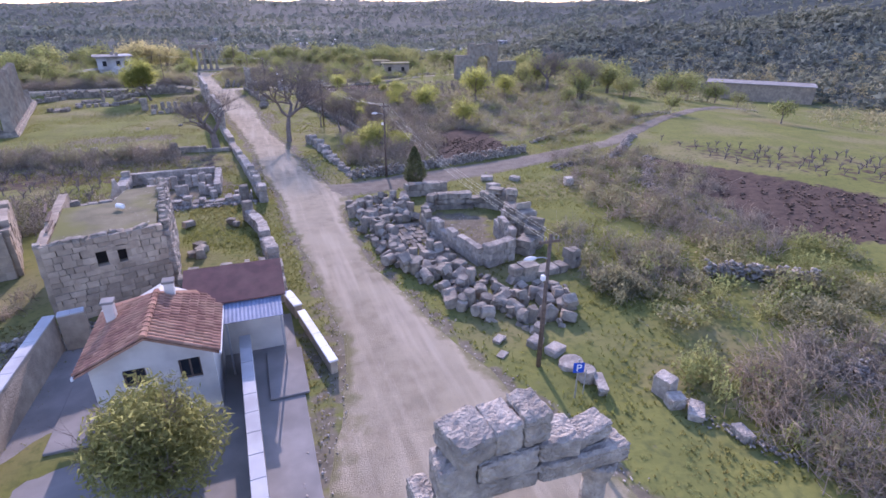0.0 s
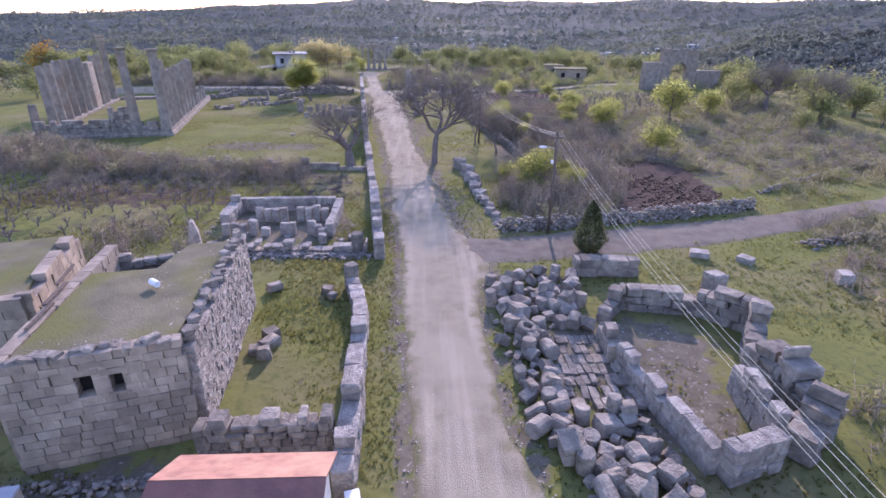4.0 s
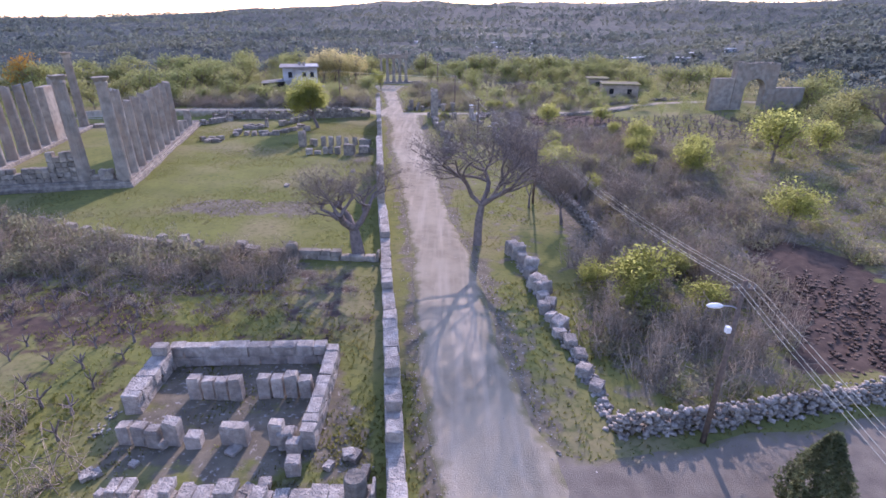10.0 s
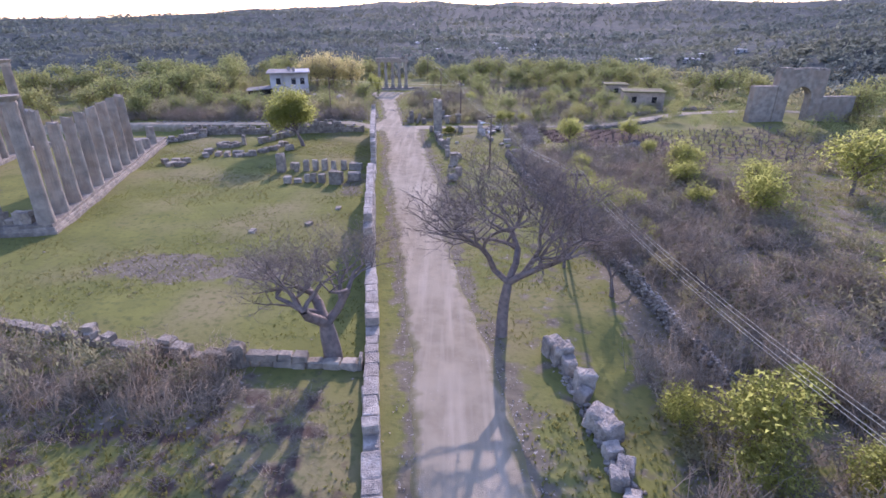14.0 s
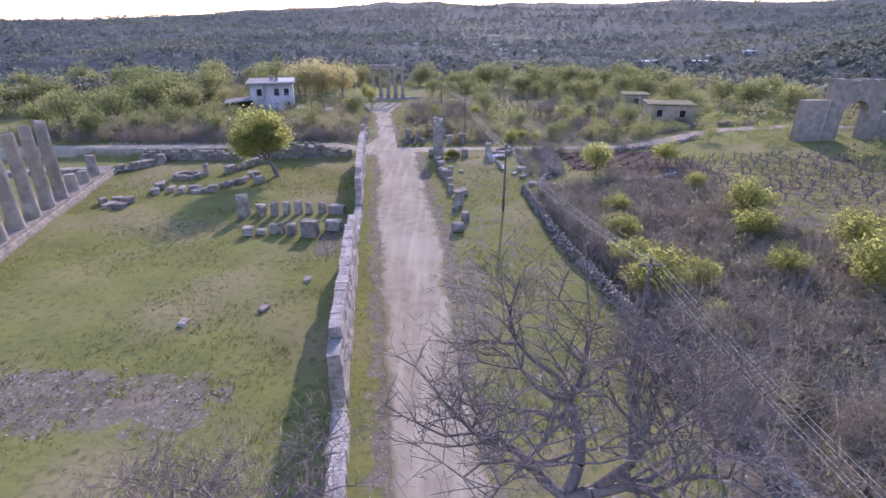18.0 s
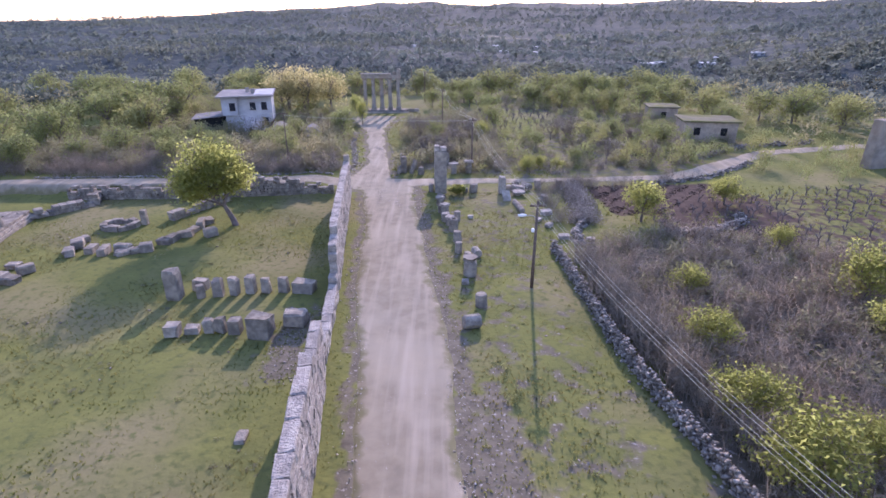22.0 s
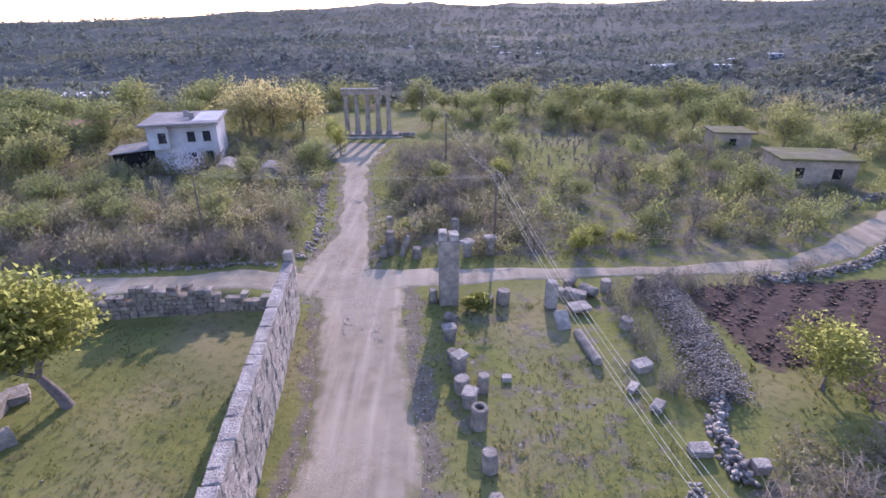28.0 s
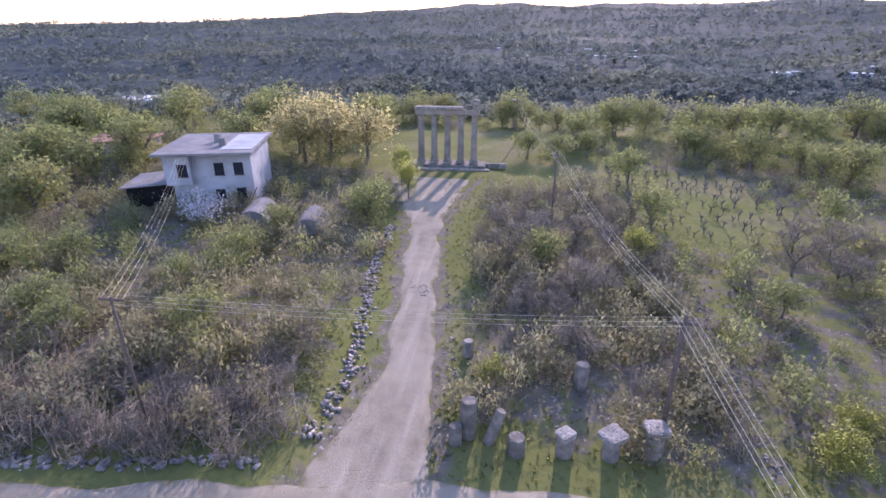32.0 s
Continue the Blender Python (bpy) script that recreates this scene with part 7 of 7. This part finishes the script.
for x, y, h in ((13.7, 63.0, 3.9), (12.6, 60.8, 2.6), (15.2, 99.0, 2.8), (30.6, 75.2, 4.4), (27.8, 104.1, 4.2), (32.1, 96.5, 4.2), (41.6, 96.5, 7.2), (28.8, 90.2, 4.8), (49.8, 100.4, 5.0), (26.1, 99.1, 3.2), (27.0, 112.4, 2.4), (17.5, 90.5, 2.6), (14.2, 89.3, 4.0), (28.4, 123.6, 3.4), (18.6, 119.2, 4.2), (16.7, 86.0, 2.0), (10.7, 136, 2.3), (-3.3, 139.5, 1.9), (6.9, 156.3, 2.8), (16.0, 84.0, 2.4), (14.2, 93.1, 3.2), (17.4, 66.2, 2.0), (16.4, 60.4, 2.6), (11.2, 64.4, 2.2), (12.6, 138.4, 1.9), (14.6, 137.4, 1.7), (16.8, 105.5, 2.4), (24.5, 92.5, 2.8)):
    leafy(x, y, h, "yel", LEAF_YEL, "bushy young tree in bright yellow-green spring leaf", 1.15, 3600, 0.025)
leafy(2.0, 127.4, 1.2, "round", LEAF_YEL, "round bright green bush beside the stone pier", 1.5, 1500, 0.085, name="bush")
north = [(-53.9, 194, 8.4), (-59.5, 191, 5.1), (-48.5, 172.4, 3.8), (-64.6, 176.7, 5.2), (-47.3, 158.4, 5.4), (-55.5, 162.8, 6.4), (-26.3, 199.8, 7.4), (12.5, 206.9, 5.7), (21.9, 204, 4.7), (25.6, 185.8, 6.8), (22.4, 186.7, 3.6), (41, 183, 6.0), (34, 169.6, 4.4), (31.8, 186.5, 4.8), (36.6, 189.7, 3.4), (8.7, 163, 4.2), (6.3, 190, 4.8), (2.9, 186.4, 4.3), (-33.2, 138.8, 2.8), (-39.6, 147.2, 3.8), (-34.5, 148, 3.8), (-22.2, 148.3, 3.4), (-21.8, 157.6, 3.8), (-25, 145.8, 3.2), (0.5, 154.6, 4.2), (-31, 136.2, 4.0), (-40, 138.5, 4.6), (-18.5, 139, 3.6), (-54.9, 138.5, 7.4), (-51.9, 145, 6.4), (-47, 134.5, 4.6), (-54.6, 172, 6.8), (-49.4, 175.7, 7), (-62, 176, 6.5), (-17.6, 164.9, 3.8), (-37, 146, 3.9), (-45.5, 156.3, 6.4), (-49.8, 168, 5.7), (-51, 178, 4.5), (-16.6, 161.8, 4.6), (-70, 190, 7), (-40, 186, 6), (-58, 160, 6), (-64, 150, 6), (-75, 165, 7), (-52, 143, 4.5), (-43, 137.5, 3.6), (-30, 140, 3.2), (-22, 150, 3.4), (-26, 138.5, 3.0), (-80, 200, 8), (-60, 205, 8), (-44, 205, 8), (-30, 210, 7), (12, 205, 7), (24, 200, 7), (36, 196, 7), (46, 186, 7), (52, 176, 6), (30, 180, 5), (28, 158, 4), (22, 150, 4), (33, 150, 4), (48, 164, 5), (58, 170, 7), (66, 160, 6), (74, 180, 8), (10, 178, 5), (-2, 188, 5), (5, 196, 6), (14, 148, 3.4), (18, 141, 3), (-66, 132, 6), (-74, 138, 7), (-84, 150, 8), (-92, 130, 7), (-70, 120, 6), (-80, 110, 7), (-95, 160, 8), (-100, 190, 8), (60, 112, 6), (68, 120, 7), (78, 106, 7), (64, 96, 6), (86, 120, 8), (92, 100, 7), (74, 140, 7), (84, 150, 8), (100, 130, 8), (56, 88, 4), (70, 76, 4), (84, 66, 5), (60, 72, 3)]
for poly, n in (([(-105, 128), (-46, 133), (-60, 205), (-105, 210)], 40), ([(16, 192), (50, 160), (80, 160), (70, 215), (16, 218)], 30), ([(60, 92), (110, 90), (110, 150), (64, 148)], 24), ([(-60, 196), (8, 200), (8, 222), (-60, 222)], 22)):
    north += [(x, y, rng.uniform(4.0, 7.5)) for x, y in fill(poly, n)]
for x, y, h in north:
    if not inside(np.array(x), np.array(y), LAWN):
        leafy(x + rnd.uniform(-1, 1), y + rnd.uniform(-1, 1), h * rnd.uniform(0.85, 1.1), "grn", LEAF_GRN, "leafy green tree at the edge of the site", 1.1, 1500, 0.033)
for x, y, h in ((-26.0, 180, 9.4), (-30.0, 182, 9.2), (-22.0, 182.5, 8.8), (-33, 187, 8.6), (-28, 186, 9.6)):
    leafy(x, y, h, "gold", LEAF_GOLD, "tall tree with fine golden-green budding crown", 1.1, 2600, 0.024)
leafy(-29.8, 157.8, 4.0, "blossom", BLOSSOM, "small fruit tree in white blossom near the house", 1.1, 1600, 0.025)
leafy(-88, 152, 10.0, "aut", LEAF_AUT, "tall tree with orange foliage behind the temple", 0.7)
for x, y, h in ((-13.6, 168.5, 4.6), (-15.5, 173.5, 4.8)):
    leafy(x, y, h, "yel", LEAF_YEL, "slender young tree beside the lane", 0.6)

# leafless trees either side of the road
def bare_tree(x, y, h, seed, label, wide=0.0, **kw):
    v, f, tips = tree_wood(seed, h, **kw)
    if wide:
        k = np.array([0.5 * wide / np.percentile(np.hypot(tips[:, 0], tips[:, 1]), 95)] * 2 + [1.0])
        v, tips = v * k, tips * k
    t = thing("tree", label, "tree", x, y, 0, 0, "trees and bushes")
    cut = np.array([v[q, 2].max() < h * 0.3 and np.hypot(v[q, 0], v[q, 1]).max() < h * 0.16 for q in f])
    for name, sel in (("trunk", f[cut]), ("branch_crown", f[~cut])):
        part(name, mesh_arrays(name, v, sel, BARK), t)
    k = rng.integers(0, len(tips), min(int(len(tips) * 2.2), 4500))
    p0 = tips[k] + rng.normal(0, 0.16, (len(k), 3))
    p1 = p0 + rng.normal(0, 0.22, (len(k), 3)) + np.array([0, 0, 0.10])
    part("twig_crown", mesh_arrays("twig_crown", *sticks(p0, p1, np.full(len(k), 0.0095)), TWIG), t, label="dense fine leafless twigs")
    return t
bare_tree(4.2, 71.4, 10.8, 3, "large leafless spreading tree beside the gravel road", 11.4, levels=5, fork=4, twigs=4, spread=0.9, trunk=0.42, first=0.32, up=0.18, limb=1.2, gnarl=0.34, droop=0.012, taper=(0.92, 0.8))
bare_tree(11.6, 75.8, 5.6, 5, "leafless twiggy tree behind the dry-stone wall", levels=5, fork=4, spread=1.0, trunk=0.16, first=0.22)
bare_tree(14.2, 80.5, 5.4, 6, "leafless twiggy tree among brown shrubs", levels=5, fork=4, spread=1.0, trunk=0.16, first=0.22)
bare_tree(16.8, 74.5, 5.0, 7, "leafless grey tree among brown shrubs", levels=5, fork=4, spread=1.0, trunk=0.15, first=0.22)
bare_tree(-4.6, 69.2, 8.0, 11, "leafless spreading tree against the low wall", 8.6, levels=6, fork=3, twigs=3, spread=0.95, trunk=0.32, first=0.2, up=0.2, limb=1.1, gnarl=0.26, taper=(0.92, 0.8))
bare_tree(9.5, 80.0, 4.6, 15, "small leafless tree by the dry-stone wall", levels=5, fork=3, spread=0.9, trunk=0.13, first=0.2)
bare_tree(-26.0, 56.5, 4.0, 18, "pale leafless shrub tree in the vineyard", levels=5, fork=3, spread=0.9, trunk=0.1, first=0.15)

bare_tree(64.5, 108.5, 9.3, 21, "large reddish leafless tree among the eastern plots", 10.0, levels=5, fork=4, spread=0.9, trunk=0.3, first=0.2)
bare_tree(65.2, 95.5, 8.4, 22, "spreading leafless tree at the edge of the vineyard", 9.0, levels=5, fork=4, spread=0.9, trunk=0.3, first=0.25)

# orchard: small leafless fruit trees
for k in range(26):
    x, y = fill([(20, 137), (36, 142), (42, 152), (34, 166), (14, 158)], 1)[0] if k < 14 else fill([(-3, 140), (7, 140), (8, 160), (-4, 160)], 1)[0]
    o = thing("tree", "small leafless fruit tree in rough grass", "tree", x, y, -0.05, rnd.uniform(0, 360), "orchard trees")
    hh = rnd.uniform(2.0, 3.2)
    i = rnd.randrange(4)
    part("trunk", TRUNK_ME[i], o, Matrix.Diagonal((hh * 1.3, hh * 1.3, hh, 1)))
    if not k:
        fr = []
        for t4 in TRUNKS:
            q = rng.integers(0, len(t4[2]), 420)
            p0 = t4[2][q] + rng.normal(0, 0.05, (420, 3))
            fr.append(mesh_arrays("twig_crown", *sticks(p0, p0 + rng.normal(0, 0.10, (420, 3)), np.full(420, 0.005)), TWIG))
    part("twig_crown", fr[i], o, Matrix.Diagonal((hh * 1.3, hh * 1.3, hh, 1)))

# leaning leafy tree in the court
v, f, tips = tree_wood(33, 7.6, 4, 4, 0.95, 0.30, (-0.16, 0.0), 0.3)
t = thing("tree", "lone tree with a dark leaning trunk and fresh leaves", "tree", -18.3, 118.6, 0, 0, "trees and bushes")
part("trunk", mesh_arrays("trunk", v, f, BARK), t)
k = rng.integers(0, len(tips), 15000)
part("crown", mesh_arrays("crown", *leaf_tris(tips[k] * np.array([0.78, 0.85, 0.98]) + rng.normal(0, 0.45, (15000, 3)), 0.15, 0.55), LEAF_YEL), t)

# pine in the yard and juniper by the side track
v, f, tips = tree_wood(41, 4.6, 4, 4, 0.8, 0.14, first=0.25)
t = thing("tree", "dense round young pine in the concrete yard", "tree", -4.4, 15.0, 0, 0, "trees and bushes")
part("trunk", mesh_arrays("trunk", v, f, BARK), t)
pp = np.concatenate([crown_points(14000, 60, 2.3, 2.0, 2.7, 0.2, 9), crown_points(4000, 24, 1.9, 1.8, 2.6, 0.2, 10)])
v, f = leaf_tris(pp, 0.15, 0.22)
part("crown", mesh_arrays("crown", v, f, LEAF_PINE), t)
t = thing("tree", "dense dark conical juniper beside the side track", "tree", 14.2, 47.4, 0, 0, "trees and bushes")
part("trunk", mesh_arrays("trunk", *[a for a in tree_wood(42, 2.0, 2, 3, 0.5, 0.12)[:2]], BARK), t)
n = 6500
z = rng.uniform(0, 1, n) ** 1.2
a = rng.uniform(0, 6.28, n)
r = (1.45 * np.minimum(1, (z + 0.12) * 3.2) * (1 - z) ** 0.75 + 0.04) * (1 + 0.22 * np.sin(a * 5 + z * 9)) * rng.uniform(0.65, 1.0, n)
part("crown", mesh_arrays("crown", *leaf_tris(np.stack([np.cos(a) * r * 0.88, np.sin(a) * r * 0.88, z * 3.6 + 0.15], 1), 0.12, 0.3), LEAF_JUN), t)

# ---- vines ----
def vine(seed):
    v, f, _ = tree_wood(seed, 0.9, 1, 4, 0.9, 0.06, first=0.4)
    return v, f
VINE = [vine(60 + i) for i in range(5)]
rows = []
for poly, step in zip(VINES, (1.9, 2.2, 1.8, 1.9, 1.9)):
    xs, ys = zip(*poly)
    for x in np.arange(min(xs), max(xs), step):
        for y in np.arange(min(ys), max(ys), step * 0.85):
            if inside(np.array(x), np.array(y), poly) and rng.random() < 0.9:
                rows.append((x + rng.normal(0, 0.3), y + rng.normal(0, 0.3), -0.05, rng.uniform(0, 6.28), rng.uniform(1.1, 1.7), rng.uniform(0.8, 1.3)))
stuff("vines", "short gnarled bare vine stocks in loose rows", "vines", VINE, rows, BARK)

# ---- woods on the slopes ----
def clump(seed, n=13, size=0.24):
    return leaf_tris(crown_points(n, 6, 0.6, 0.5, 0.5, 0.4, seed), size)
CLUMPS = [clump(i) for i in range(8)]
CLUMPS_FINE = [clump(20 + i, 30, 0.15) for i in range(8)]
rows = []
def wood(n, rlo, rhi, azlo, azhi, hlo, hhi, keep):
    r = rhi * np.sqrt(rng.uniform((rlo / rhi) ** 2, 1, n))
    az = np.radians(rng.uniform(azlo, azhi, n))
    x, y = np.sin(az) * r, 60 + np.cos(az) * r
    ok = (wob(x, y, 0.02, 4) + 0.6 * wob(x, y, 0.07, 1) + rng.normal(0, 0.5, n)) > keep
    ok &= (np.abs(x + 10) > 62) | (y > 215) | (y < -20)
    x, y = x[ok], y[ok]
    h = rng.uniform(hlo, hhi, len(x))
    return list(zip(x, y, height(x, y) - 0.3, rng.uniform(0, 6.28, len(x)), h * rng.uniform(0.8, 1.2, len(x)), h))
rows += wood(2600, 60, 330, -75, 100, 2.0, 5.5, -0.6)
stuff("near_woods", "scattered scrub and small trees past the plots", "woods", THIN_BUSH, rows, LEAF_OLV)
rows = []
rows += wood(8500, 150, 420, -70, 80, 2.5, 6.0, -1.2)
stuff("hill_woods", "dense scrub oaks and pines on the nearer slopes", "woods", CLUMPS_FINE, rows, WOODS_HAZED)
rows = []
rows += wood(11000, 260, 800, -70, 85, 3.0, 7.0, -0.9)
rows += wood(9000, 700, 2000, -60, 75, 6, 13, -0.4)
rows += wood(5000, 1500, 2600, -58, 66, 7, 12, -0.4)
stuff("far_woods", "scattered dark pines and scrub oaks over the hills", "woods", CLUMPS, rows, WOODS_HAZED)
